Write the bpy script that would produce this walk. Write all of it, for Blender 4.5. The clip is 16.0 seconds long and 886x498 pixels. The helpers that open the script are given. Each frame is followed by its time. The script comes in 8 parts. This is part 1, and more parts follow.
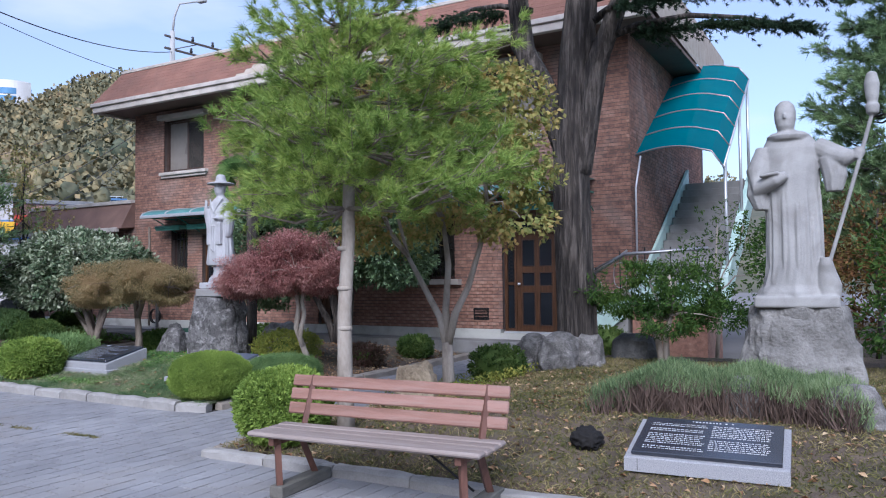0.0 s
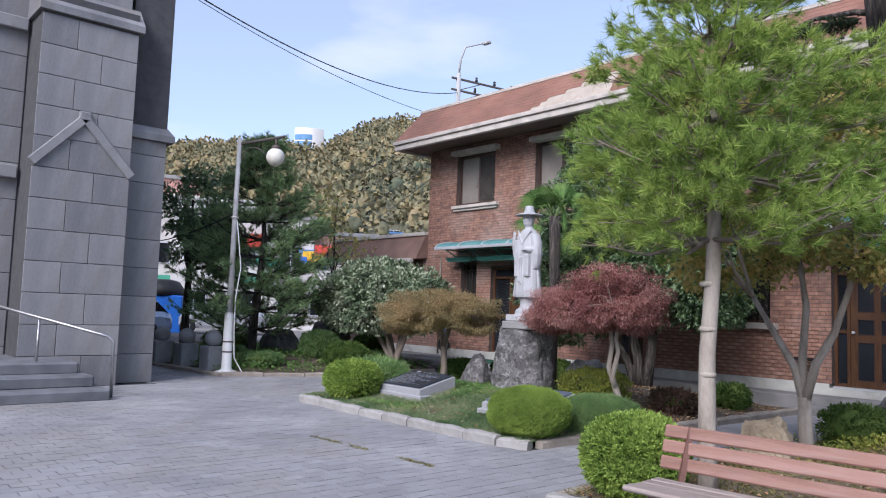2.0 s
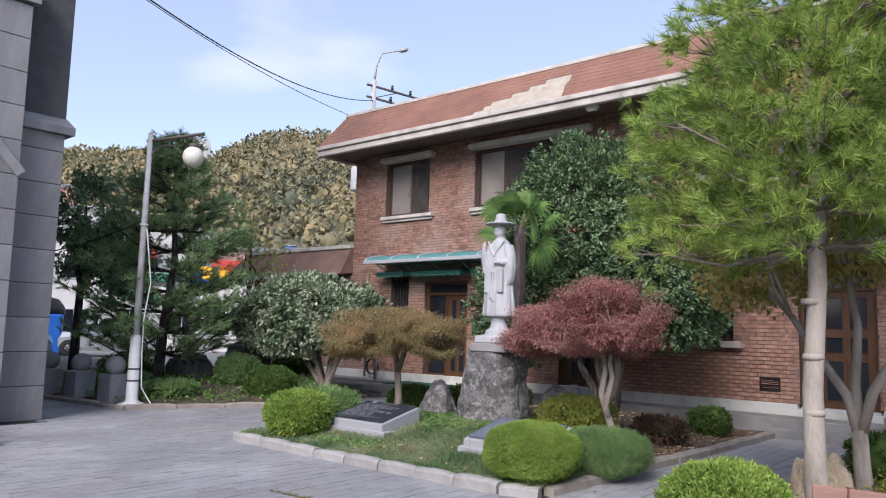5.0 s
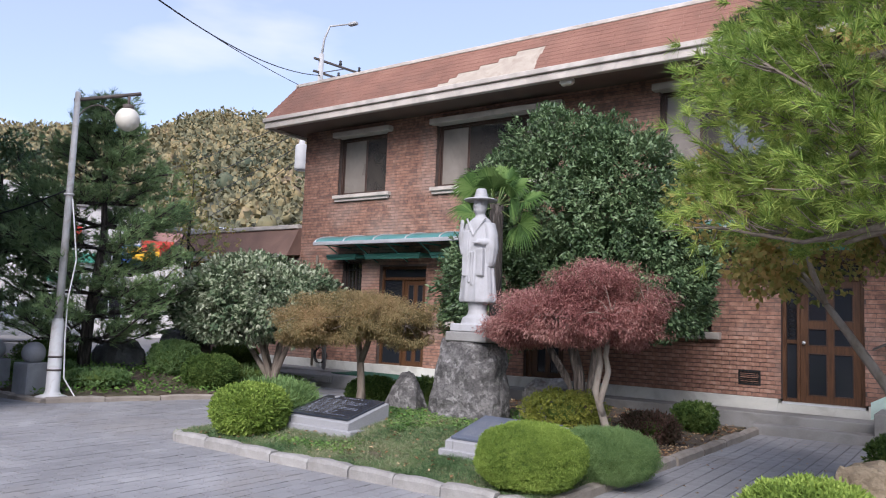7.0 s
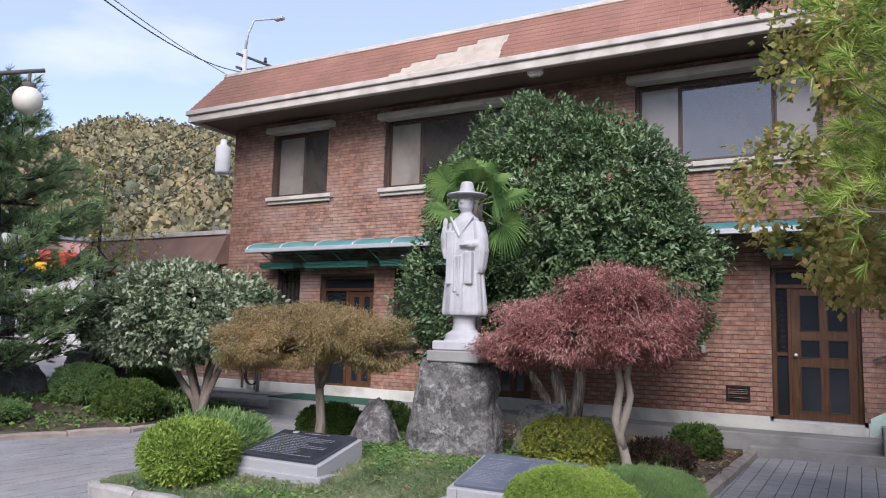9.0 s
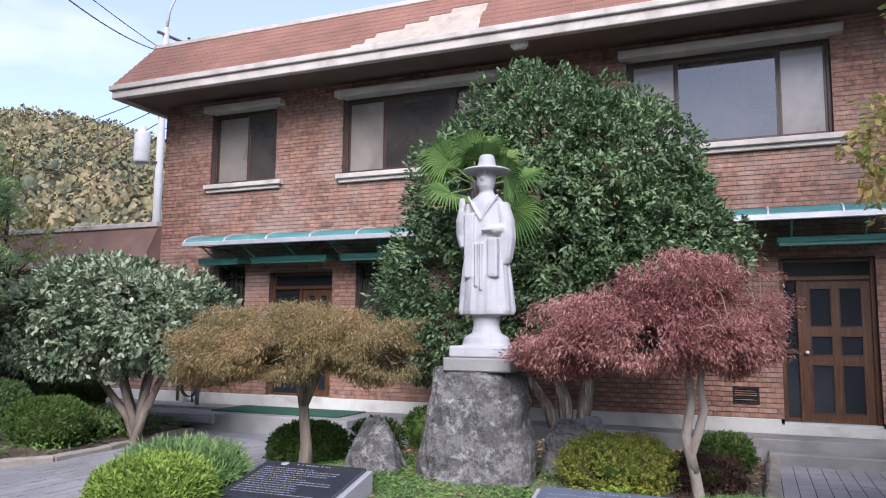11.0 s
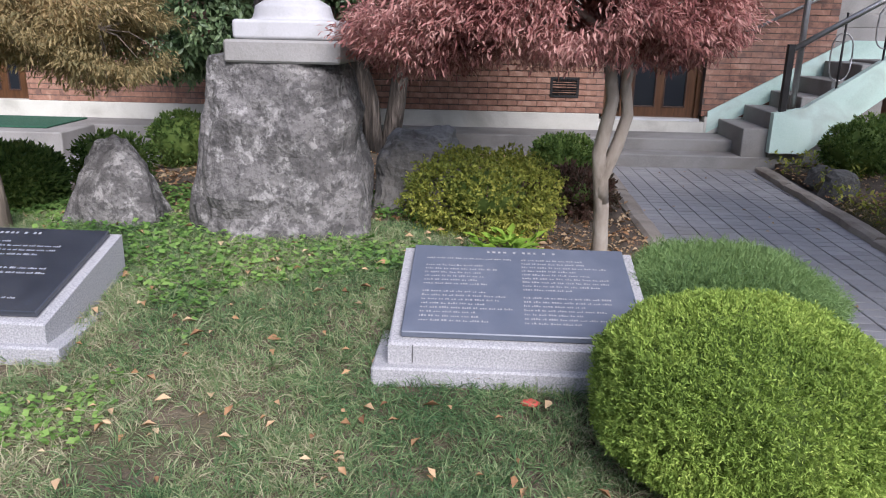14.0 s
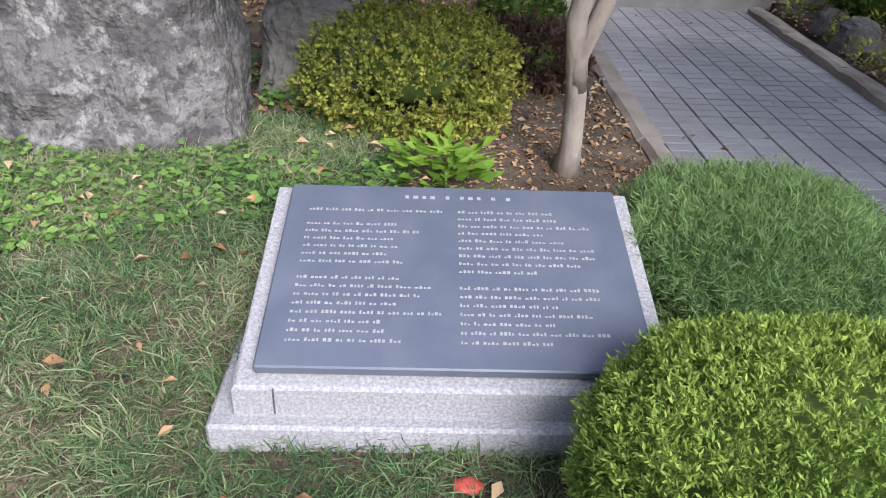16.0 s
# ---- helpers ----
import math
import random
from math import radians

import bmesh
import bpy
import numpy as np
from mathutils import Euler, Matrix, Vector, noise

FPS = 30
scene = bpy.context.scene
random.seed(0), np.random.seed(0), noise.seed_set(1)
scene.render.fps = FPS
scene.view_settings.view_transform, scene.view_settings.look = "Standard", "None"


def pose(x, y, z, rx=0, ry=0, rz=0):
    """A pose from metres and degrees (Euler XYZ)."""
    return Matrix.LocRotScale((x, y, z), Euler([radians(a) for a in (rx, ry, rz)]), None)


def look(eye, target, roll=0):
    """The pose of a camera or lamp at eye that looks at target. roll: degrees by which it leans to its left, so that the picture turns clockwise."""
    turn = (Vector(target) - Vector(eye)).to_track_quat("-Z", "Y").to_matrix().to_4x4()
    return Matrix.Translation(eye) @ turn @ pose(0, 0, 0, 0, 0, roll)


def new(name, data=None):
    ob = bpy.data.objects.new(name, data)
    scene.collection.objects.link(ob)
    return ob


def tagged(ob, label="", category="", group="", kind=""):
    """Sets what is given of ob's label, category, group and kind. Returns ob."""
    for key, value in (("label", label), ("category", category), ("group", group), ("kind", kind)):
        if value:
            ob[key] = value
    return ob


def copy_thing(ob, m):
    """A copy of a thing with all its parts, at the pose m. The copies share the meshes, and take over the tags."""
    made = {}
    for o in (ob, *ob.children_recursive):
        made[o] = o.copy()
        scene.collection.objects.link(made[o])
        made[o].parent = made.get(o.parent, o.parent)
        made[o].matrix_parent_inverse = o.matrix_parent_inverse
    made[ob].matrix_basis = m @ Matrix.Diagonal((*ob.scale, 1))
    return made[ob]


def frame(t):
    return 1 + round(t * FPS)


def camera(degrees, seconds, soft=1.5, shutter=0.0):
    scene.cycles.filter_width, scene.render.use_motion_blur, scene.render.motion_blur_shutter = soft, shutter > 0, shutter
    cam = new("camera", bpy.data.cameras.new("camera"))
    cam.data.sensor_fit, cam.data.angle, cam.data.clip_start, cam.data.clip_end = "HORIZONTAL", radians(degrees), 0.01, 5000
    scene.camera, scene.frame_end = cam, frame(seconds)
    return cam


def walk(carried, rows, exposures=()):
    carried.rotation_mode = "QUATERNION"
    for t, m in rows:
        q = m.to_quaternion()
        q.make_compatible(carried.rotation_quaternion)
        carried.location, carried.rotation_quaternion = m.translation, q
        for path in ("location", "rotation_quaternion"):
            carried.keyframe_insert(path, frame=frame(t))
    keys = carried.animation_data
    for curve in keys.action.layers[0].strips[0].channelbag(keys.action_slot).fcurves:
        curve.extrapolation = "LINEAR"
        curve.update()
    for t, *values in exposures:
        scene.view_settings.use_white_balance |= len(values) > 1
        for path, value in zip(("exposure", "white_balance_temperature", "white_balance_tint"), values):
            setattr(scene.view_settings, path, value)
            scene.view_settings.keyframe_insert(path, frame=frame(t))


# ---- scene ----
# ------------------------------------------------------------------ camera
EXPO = 0.92
cam = camera(61.1, 16.0, soft=1.1)
PATH = [
    (0, (0.038, -0.069, 1.522), (-0.95, 1.668, 1.594), -0.6),
    (0.5, (-0.127, -0.12, 1.513), (-1.379, 1.435, 1.629), -0.0),
    (1, (-0.39, -0.205, 1.498), (-1.778, 1.23, 1.621), 0.8),
    (1.5, (-0.645, -0.186, 1.487), (-2.129, 1.147, 1.628), 1.6),
    (2, (-0.923, -0.179, 1.509), (-2.427, 1.13, 1.668), 2.0),
    (2.5, (-1.24, -0.2, 1.483), (-2.726, 1.126, 1.668), 1.9),
    (3, (-1.517, -0.181, 1.486), (-2.97, 1.178, 1.689), 2.0),
    (3.5, (-1.8, -0.091, 1.509), (-3.202, 1.32, 1.719), 2.2),
    (6, (-3.161, 0.195, 1.538), (-4.409, 1.746, 1.734), 1.5),
    (6.5, (-3.404, 0.359, 1.511), (-4.62, 1.936, 1.695), 1.9),
    (7, (-3.714, 0.59, 1.508), (-4.875, 2.208, 1.693), 2.2),
    (7.5, (-4.046, 0.771, 1.528), (-5.142, 2.433, 1.718), 2.4),
    (8, (-4.376, 1.008, 1.541), (-5.416, 2.706, 1.732), 2.5),
    (8.5, (-4.752, 1.206, 1.53), (-5.754, 2.925, 1.738), 2.0),
    (11, (-6.575, 2.194, 1.561), (-7.341, 4.028, 1.785), 0.5),
    (11.5, (-6.947, 2.438, 1.547), (-7.627, 4.314, 1.689), 0.1),
    (12, (-7.251, 2.785, 1.509), (-7.828, 4.7, 1.514), -0.2),
    (12.5, (-7.533, 3.105, 1.479), (-7.966, 5.052, 1.332), 0.1),
    (13, (-7.664, 3.435, 1.462), (-7.965, 5.388, 1.154), 0.2),
    (13.5, (-7.702, 3.819, 1.46), (-7.88, 5.76, 1.012), 0.5),
    (14, (-7.727, 4.243, 1.453), (-7.817, 6.157, 0.879), 1.1),
    (14.5, (-7.673, 4.651, 1.456), (-7.708, 6.519, 0.744), 1.4),
    (15, (-7.652, 5.024, 1.428), (-7.632, 6.841, 0.592), 1.9),
    (15.5, (-7.665, 5.323, 1.431), (-7.61, 7.088, 0.492), 2.6),
    (16, (-7.627, 5.502, 1.422), (-7.575, 7.236, 0.427), 2.2),
]
walk(cam, [(t, look(eye, target, roll)) for t, eye, target, roll in PATH],
     exposures=[(0, EXPO - 0.12, 5450, 17), (2, EXPO - 0.02, 5850, 17), (3.5, EXPO + 0.02, 6100, 17), (8.5, EXPO + 0.06, 6100, 18), (11, EXPO + 0.26, 5900, 19), (12, EXPO + 0.4, 5950, 18), (14, EXPO + 0.38, 6100, 18), (16, EXPO + 0.55, 6100, 16)])

# ------------------------------------------------------------------ world and sun
SUN_AZ, SUN_EL = radians(160), radians(37)   # direction the light comes from, clockwise from +y
world = bpy.data.worlds.new("sky")
scene.world = world
world.use_nodes = True
wn, wl = world.node_tree.nodes, world.node_tree.links
wn.clear()
sky = wn.new("ShaderNodeTexSky")
sky.sky_type, sky.sun_disc = "NISHITA", False
sky.sun_elevation, sky.sun_rotation = SUN_EL, SUN_AZ
sky.air_density, sky.dust_density, sky.ozone_density = 1.0, 1.0, 2.0
wtc = wn.new("ShaderNodeTexCoord")
wmap = wn.new("ShaderNodeMapping")
wmap.inputs["Scale"].default_value = (1.6, 1.6, 5.0)
wnoise = wn.new("ShaderNodeTexNoise")
wnoise.inputs["Scale"].default_value, wnoise.inputs["Detail"].default_value = 1.7, 5.0
wramp = wn.new("ShaderNodeMapRange")
wramp.inputs["From Min"].default_value, wramp.inputs["From Max"].default_value = 0.56, 0.82
wramp.inputs["To Min"].default_value, wramp.inputs["To Max"].default_value = 0.30, 0.85
wmix = wn.new("ShaderNodeMix")
wmix.data_type = "RGBA"
wmix.inputs[7].default_value = (5.2, 5.2, 5.6, 1)
wbg = wn.new("ShaderNodeBackground")
wbg.inputs["Strength"].default_value = 0.112
wout = wn.new("ShaderNodeOutputWorld")
wl.new(wtc.outputs["Generated"], wmap.inputs["Vector"])
wl.new(wmap.outputs["Vector"], wnoise.inputs["Vector"])
wl.new(wnoise.outputs["Fac"], wramp.inputs["Value"])
wl.new(wramp.outputs["Result"], wmix.inputs[0])
wl.new(sky.outputs["Color"], wmix.inputs[6])
wl.new(wmix.outputs[2], wbg.inputs["Color"])
wl.new(wbg.outputs["Background"], wout.inputs["Surface"])

sun_lamp = bpy.data.lights.new("sun", "SUN")
sun_lamp.energy, sun_lamp.angle, sun_lamp.color = 2.3, radians(32), (1.0, 0.96, 0.91)
sun = new("sun", sun_lamp)
to_sun = Vector((math.sin(SUN_AZ) * math.cos(SUN_EL), math.cos(SUN_AZ) * math.cos(SUN_EL), math.sin(SUN_EL)))
sun.matrix_world = look(to_sun * 60, (0, 0, 0))


# ------------------------------------------------------------------ mesh and material helpers
class Mesh:
    """Gathers vertices and faces for one mesh."""

    def __init__(self):
        self.v, self.f, self.n, self.smooth = [], [], 0, []

    def add(self, verts, faces, smooth=False):
        verts = np.asarray(verts, float).reshape(-1, 3)
        self.v.append(verts)
        k = self.n
        self.f += [tuple(int(i) + k for i in f) for f in faces]
        self.smooth += [smooth] * len(faces)
        self.n += len(verts)
        return self

    def box(self, x0, x1, y0, y1, z0, z1, bevel=0.0, m=None):
        x0, x1, y0, y1, z0, z1 = min(x0, x1), max(x0, x1), min(y0, y1), max(y0, y1), min(z0, z1), max(z0, z1)
        if bevel <= 0:
            v = [(x, y, z) for x in (x0, x1) for y in (y0, y1) for z in (z0, z1)]
            f = [(0, 1, 3, 2), (4, 6, 7, 5), (0, 4, 5, 1), (2, 3, 7, 6), (0, 2, 6, 4), (1, 5, 7, 3)]
        else:
            b = min(bevel, 0.45 * min(x1 - x0, y1 - y0, z1 - z0))
            v, idx = [], {}
            for i, x in enumerate((x0, x1)):
                for j, y in enumerate((y0, y1)):
                    for k, z in enumerate((z0, z1)):
                        sx, sy, sz = (b, -b)[i], (b, -b)[j], (b, -b)[k]
                        for a, p in enumerate(((x, y + sy, z + sz), (x + sx, y, z + sz), (x + sx, y + sy, z))):
                            idx[i, j, k, a] = len(v)
                            v.append(p)
            f = []
            for i in (0, 1):
                f.append([idx[i, 0, 0, 0], idx[i, 0, 1, 0], idx[i, 1, 1, 0], idx[i, 1, 0, 0]][::1 if i == 0 else -1])
                f.append([idx[0, i, 0, 1], idx[1, i, 0, 1], idx[1, i, 1, 1], idx[0, i, 1, 1]][::1 if i == 0 else -1])
                f.append([idx[0, 0, i, 2], idx[0, 1, i, 2], idx[1, 1, i, 2], idx[1, 0, i, 2]][::1 if i == 0 else -1])
            c = np.array([(x0 + x1) / 2, (y0 + y1) / 2, (z0 + z1) / 2])
            va = np.array(v)

            def face(*q):
                q = list(q)
                nrm = np.cross(va[q[1]] - va[q[0]], va[q[2]] - va[q[0]])
                if nrm @ (va[q].mean(0) - c) < 0:
                    q = q[::-1]
                f.append(q)
            for i in (0, 1):
                for j in (0, 1):
                    face(idx[i, j, 0, 0], idx[i, j, 1, 0], idx[i, j, 1, 1], idx[i, j, 0, 1])
                    face(idx[i, 0, j, 0], idx[i, 1, j, 0], idx[i, 1, j, 2], idx[i, 0, j, 2])
                    face(idx[0, i, j, 1], idx[1, i, j, 1], idx[1, i, j, 2], idx[0, i, j, 2])
                    for k in (0, 1):
                        face(idx[i, j, k, 0], idx[i, j, k, 1], idx[i, j, k, 2])
        v = np.array(v)
        if m is not None:
            mm = np.array(m)
            v = v @ mm[:3, :3].T + mm[:3, 3]
        return self.add(v, f)

    def tube(self, pts, radii, sides=8, cap=True, smooth=True):
        pts = np.asarray(pts, float)
        radii = np.broadcast_to(np.asarray(radii, float), (len(pts),))
        d = np.gradient(pts, axis=0)
        d /= np.linalg.norm(d, axis=1)[:, None] + 1e-12
        ref = np.array([0.0, 0, 1]) if abs(d[0, 2]) < 0.9 else np.array([1.0, 0, 0])
        v = []
        a = np.arange(sides) * 2 * math.pi / sides
        u = np.cross(d[0], ref)
        for p, t, r in zip(pts, d, radii):
            u = u - t * (u @ t)
            u /= np.linalg.norm(u) + 1e-12
            w = np.cross(t, u)
            v.append(p + r * (np.cos(a)[:, None] * u + np.sin(a)[:, None] * w))
        f = []
        for i in range(len(pts) - 1):
            for j in range(sides):
                k = (j + 1) % sides
                f.append((i * sides + j, i * sides + k, (i + 1) * sides + k, (i + 1) * sides + j))
        if cap:
            f.append(tuple(range(sides))[::-1])
            f.append(tuple((len(pts) - 1) * sides + j for j in range(sides)))
        return self.add(np.concatenate(v), f, smooth)

    def rings(self, loops, smooth=True, cap=True):
        """Skin closed loops of equal length."""
        n = len(loops[0])
        f = []
        for i in range(len(loops) - 1):
            for j in range(n):
                k = (j + 1) % n
                f.append((i * n + j, i * n + k, (i + 1) * n + k, (i + 1) * n + j))
        if cap:
            f.append(tuple(range(n))[::-1])
            f.append(tuple((len(loops) - 1) * n + j for j in range(n)))
        return self.add(np.concatenate([np.asarray(q, float) for q in loops]), f, smooth)

    def lathe(self, profile, centre=(0, 0, 0), sides=24, smooth=True, flat=1.0):
        a = np.arange(sides) * 2 * math.pi / sides
        loops = [np.stack([r * np.cos(a) + centre[0], flat * r * np.sin(a) + centre[1], np.full(sides, z + centre[2])], 1) for r, z in profile]
        return self.rings(loops, smooth)

    def prism(self, poly, z0, z1):
        n = len(poly)
        v = [(x, y, z0) for x, y in poly] + [(x, y, z1) for x, y in poly]
        f = [tuple(range(n))[::-1], tuple(range(n, 2 * n))] + [(i, (i + 1) % n, n + (i + 1) % n, n + i) for i in range(n)]
        return self.add(v, f)

    def data(self, name, material):
        me = bpy.data.meshes.new(name)
        v = np.concatenate(self.v) if self.v else np.zeros((0, 3))
        me.from_pydata(v.tolist(), [], self.f)
        me.polygons.foreach_set("use_smooth", self.smooth)
        for mt in (material if isinstance(material, (list, tuple)) else [material]):
            me.materials.append(mt)
        me.update()
        return me


def part(name, mesh, material, parent=None, label="", at=None):
    ob = new(name, mesh.data(name, material) if isinstance(mesh, Mesh) else mesh)
    if parent is not None:
        ob.parent = parent
    if at is not None:
        ob.matrix_basis = at if isinstance(at, Matrix) else Matrix.Translation(at)
    if name in ("branches", "needles", "foliage", "stems", "twigs", "leaves", "inner_foliage"):
        ob["kind"] = "stuff"
    return tagged(ob, label)


def thing(name, label, category, at=(0, 0, 0), group="", kind=""):
    ob = new(name)
    ob.empty_display_size = 0.1
    ob.matrix_basis = at if isinstance(at, Matrix) else Matrix.Translation(at)
    return tagged(ob, label, category, group, kind)


def single(name, mesh, material, label, category, at=None, group="", kind=""):
    return tagged(part(name, mesh, material, None, "", at), label, category, group, kind)


def structure(name, mesh, material, label, category):
    return tagged(part(name, mesh, material), label, category, "", "structure")


def lumpy(centre, radii, amount=0.15, scale=1.5, seed=0.0, level=3, flat_base=None):
    """A noise-shaped closed lump."""
    bm = bmesh.new()
    bmesh.ops.create_icosphere(bm, subdivisions=level, radius=1.0)
    off = Vector((seed * 7.3, seed * 3.1, seed * 5.7))
    for v in bm.verts:
        n = noise.noise(v.co * scale + off) + 0.5 * noise.noise(v.co * scale * 2.3 + off)
        v.co *= 1 + amount * n
        v.co = Vector((v.co.x * radii[0] + centre[0], v.co.y * radii[1] + centre[1], v.co.z * radii[2] + centre[2]))
        if flat_base is not None and v.co.z < flat_base:
            v.co.z = flat_base
    m = Mesh()
    bm.verts.ensure_lookup_table()
    m.add([v.co[:] for v in bm.verts], [[v.index for v in f.verts] for f in bm.faces], True)
    bm.free()
    return m


def leaf_data(name, material, pos, direction, size, width=0.4, fold=0.15, rng=None, normal=None):
    """One mesh of many diamond leaves: pos (n,3), direction (n,3), size (n,)."""
    rng = rng or np.random.default_rng(1)
    n = len(pos)
    d = direction / (np.linalg.norm(direction, axis=1)[:, None] + 1e-9)
    r = rng.normal(size=(n, 3)) if normal is None else normal + 0.35 * rng.normal(size=(n, 3))
    s = np.cross(d, r)
    s /= np.linalg.norm(s, axis=1)[:, None] + 1e-9
    up = np.cross(s, d)
    L = np.broadcast_to(np.asarray(size, float), (n,))[:, None]
    v = np.empty((n, 4, 3))
    v[:, 0] = pos
    v[:, 1] = pos + d * L * 0.45 + s * L * width * 0.5 + up * L * fold
    v[:, 2] = pos + d * L
    v[:, 3] = pos + d * L * 0.45 - s * L * width * 0.5 + up * L * fold
    return tri_mesh(name, material, v.reshape(-1, 3), (np.arange(n)[:, None, None] * 4 + np.array([[0, 1, 2], [0, 2, 3]])).reshape(-1, 3))


def blade_data(name, material, pos, direction, length, width, rng=None, bend=0.0):
    """One mesh of many thin blades, a triangle each, or two when bent."""
    rng = rng or np.random.default_rng(2)
    n = len(pos)
    d = direction / (np.linalg.norm(direction, axis=1)[:, None] + 1e-9)
    s = np.cross(d, rng.normal(size=(n, 3)))
    s /= np.linalg.norm(s, axis=1)[:, None] + 1e-9
    L = np.broadcast_to(np.asarray(length, float), (n,))[:, None]
    W = np.broadcast_to(np.asarray(width, float), (n,))[:, None]
    if bend:
        v = np.empty((n, 5, 3))
        side = rng.normal(size=(n, 3)) * [1, 1, 0.2]
        mid = pos + d * L * 0.55
        v[:, 0], v[:, 1] = pos - s * W / 2, pos + s * W / 2
        v[:, 2], v[:, 3] = mid + s * W * 0.4, mid - s * W * 0.4
        v[:, 4] = pos + d * L + side * L * bend - np.array([0, 0, 1]) * L * bend * 0.5
        return tri_mesh(name, material, v.reshape(-1, 3), (np.arange(n)[:, None, None] * 5 + np.array([[0, 1, 2], [0, 2, 3], [3, 2, 4]])).reshape(-1, 3))
    v = np.empty((n, 3, 3))
    v[:, 0], v[:, 1], v[:, 2] = pos - s * W / 2, pos + s * W / 2, pos + d * L
    return tri_mesh(name, material, v.reshape(-1, 3), np.arange(n * 3).reshape(-1, 3))


def tri_mesh(name, material, verts, tris):
    me = bpy.data.meshes.new(name)
    nt = len(tris)
    me.vertices.add(len(verts))
    me.vertices.foreach_set("co", np.ascontiguousarray(verts, np.float32).ravel())
    me.loops.add(nt * 3)
    me.loops.foreach_set("vertex_index", np.ascontiguousarray(tris, np.int32).ravel())
    me.polygons.add(nt)
    me.polygons.foreach_set("loop_start", np.arange(nt, dtype=np.int32) * 3)
    me.update(calc_edges=True)
    me.materials.append(material)
    return me


def material(name, colours, rough=0.8, scale=4.0, fine=60.0, bump=0.3, metal=0.0, island=0.0, rand=0.0, stain=None,
             stain_scale=1.2, stain_amount=0.5, spec=0.5, stretch=(1, 1, 1), trans=0.0, coat=0.0, bump_dist=0.01, rough_var=0.1, grain_w=0.25):
    """Procedural surface: colours blended by coarse noise, fine grain, stains, relief and per-piece variation."""
    mt = bpy.data.materials.new(name)
    mt.use_nodes = True
    nt = mt.node_tree
    n, l = nt.nodes, nt.links
    b = n["Principled BSDF"]
    tc = n.new("ShaderNodeTexCoord")
    mp = n.new("ShaderNodeMapping")
    mp.inputs["Scale"].default_value = stretch
    l.new(tc.outputs["Object"], mp.inputs["Vector"])
    geo = n.new("ShaderNodeNewGeometry")
    inf = n.new("ShaderNodeObjectInfo")

    def tex(s, det, dist=0.0):
        t = n.new("ShaderNodeTexNoise")
        t.inputs["Scale"].default_value, t.inputs["Detail"].default_value, t.inputs["Distortion"].default_value = s, det, dist
        l.new(mp.outputs["Vector"], t.inputs["Vector"])
        return t.outputs["Fac"]

    def maths(op, a, c, d=None):
        q = n.new("ShaderNodeMath")
        q.operation = op
        for i, val in enumerate((a, c, d)):
            if val is None:
                continue
            if isinstance(val, (int, float)):
                q.inputs[i].default_value = val
            else:
                l.new(val, q.inputs[i])
        return q.outputs[0]

    coarse, grain = tex(scale, 8.0, 0.4), tex(fine, 4.0)
    f = maths("ADD", maths("MULTIPLY", coarse, 1 - grain_w), maths("MULTIPLY", grain, grain_w))
    f = maths("MULTIPLY_ADD", maths("SUBTRACT", f, 0.5), 2.6, 0.5)
    if island:
        f = maths("ADD", f, maths("MULTIPLY", maths("SUBTRACT", geo.outputs["Random Per Island"], 0.5), island))
    if rand:
        f = maths("ADD", f, maths("MULTIPLY", maths("SUBTRACT", inf.outputs["Random"], 0.5), rand))
    ramp = n.new("ShaderNodeValToRGB")
    l.new(f, ramp.inputs["Fac"])
    el = ramp.color_ramp.elements
    el[0].position, el[0].color = 0.0, (*colours[0], 1)
    el[1].position, el[1].color = 1.0, (*colours[-1], 1)
    for i, c in enumerate(colours[1:-1], 1):
        e = el.new(i / (len(colours) - 1))
        e.color = (*c, 1)
    col = ramp.outputs["Color"]
    if stain:
        st = n.new("ShaderNodeMapRange")
        l.new(tex(stain_scale, 7.0, 1.2), st.inputs["Value"])
        st.inputs["From Min"].default_value, st.inputs["From Max"].default_value = 0.5, 0.68
        st.inputs["To Max"].default_value = stain_amount
        mx = n.new("ShaderNodeMix")
        mx.data_type = "RGBA"
        l.new(st.outputs["Result"], mx.inputs[0])
        l.new(col, mx.inputs[6])
        mx.inputs[7].default_value = (*stain, 1)
        col = mx.outputs[2]
    l.new(col, b.inputs["Base Color"])
    l.new(maths("MULTIPLY_ADD", maths("SUBTRACT", coarse, 0.5), rough_var * 2, rough), b.inputs["Roughness"])
    b.inputs["Metallic"].default_value = metal
    b.inputs["Specular IOR Level"].default_value = spec
    b.inputs["Coat Weight"].default_value = coat
    if trans:
        td = n.new("ShaderNodeBsdfTranslucent")
        l.new(col, td.inputs["Color"])
        ms = n.new("ShaderNodeMixShader")
        ms.inputs[0].default_value = trans
        l.new(b.outputs[0], ms.inputs[1])
        l.new(td.outputs[0], ms.inputs[2])
        l.new(ms.outputs[0], n["Material Output"].inputs["Surface"])
    if bump:
        bp = n.new("ShaderNodeBump")
        bp.inputs["Strength"].default_value, bp.inputs["Distance"].default_value = bump, bump_dist
        l.new(f if not (island or rand) else maths("ADD", coarse, grain), bp.inputs["Height"])
        l.new(bp.outputs["Normal"], b.inputs["Normal"])
    return mt


def glass(name, tint, rough=0.03, alpha=0.0):
    mt = material(name, [tint], rough=rough, bump=0.02, spec=0.6, rough_var=0.0)
    return mt


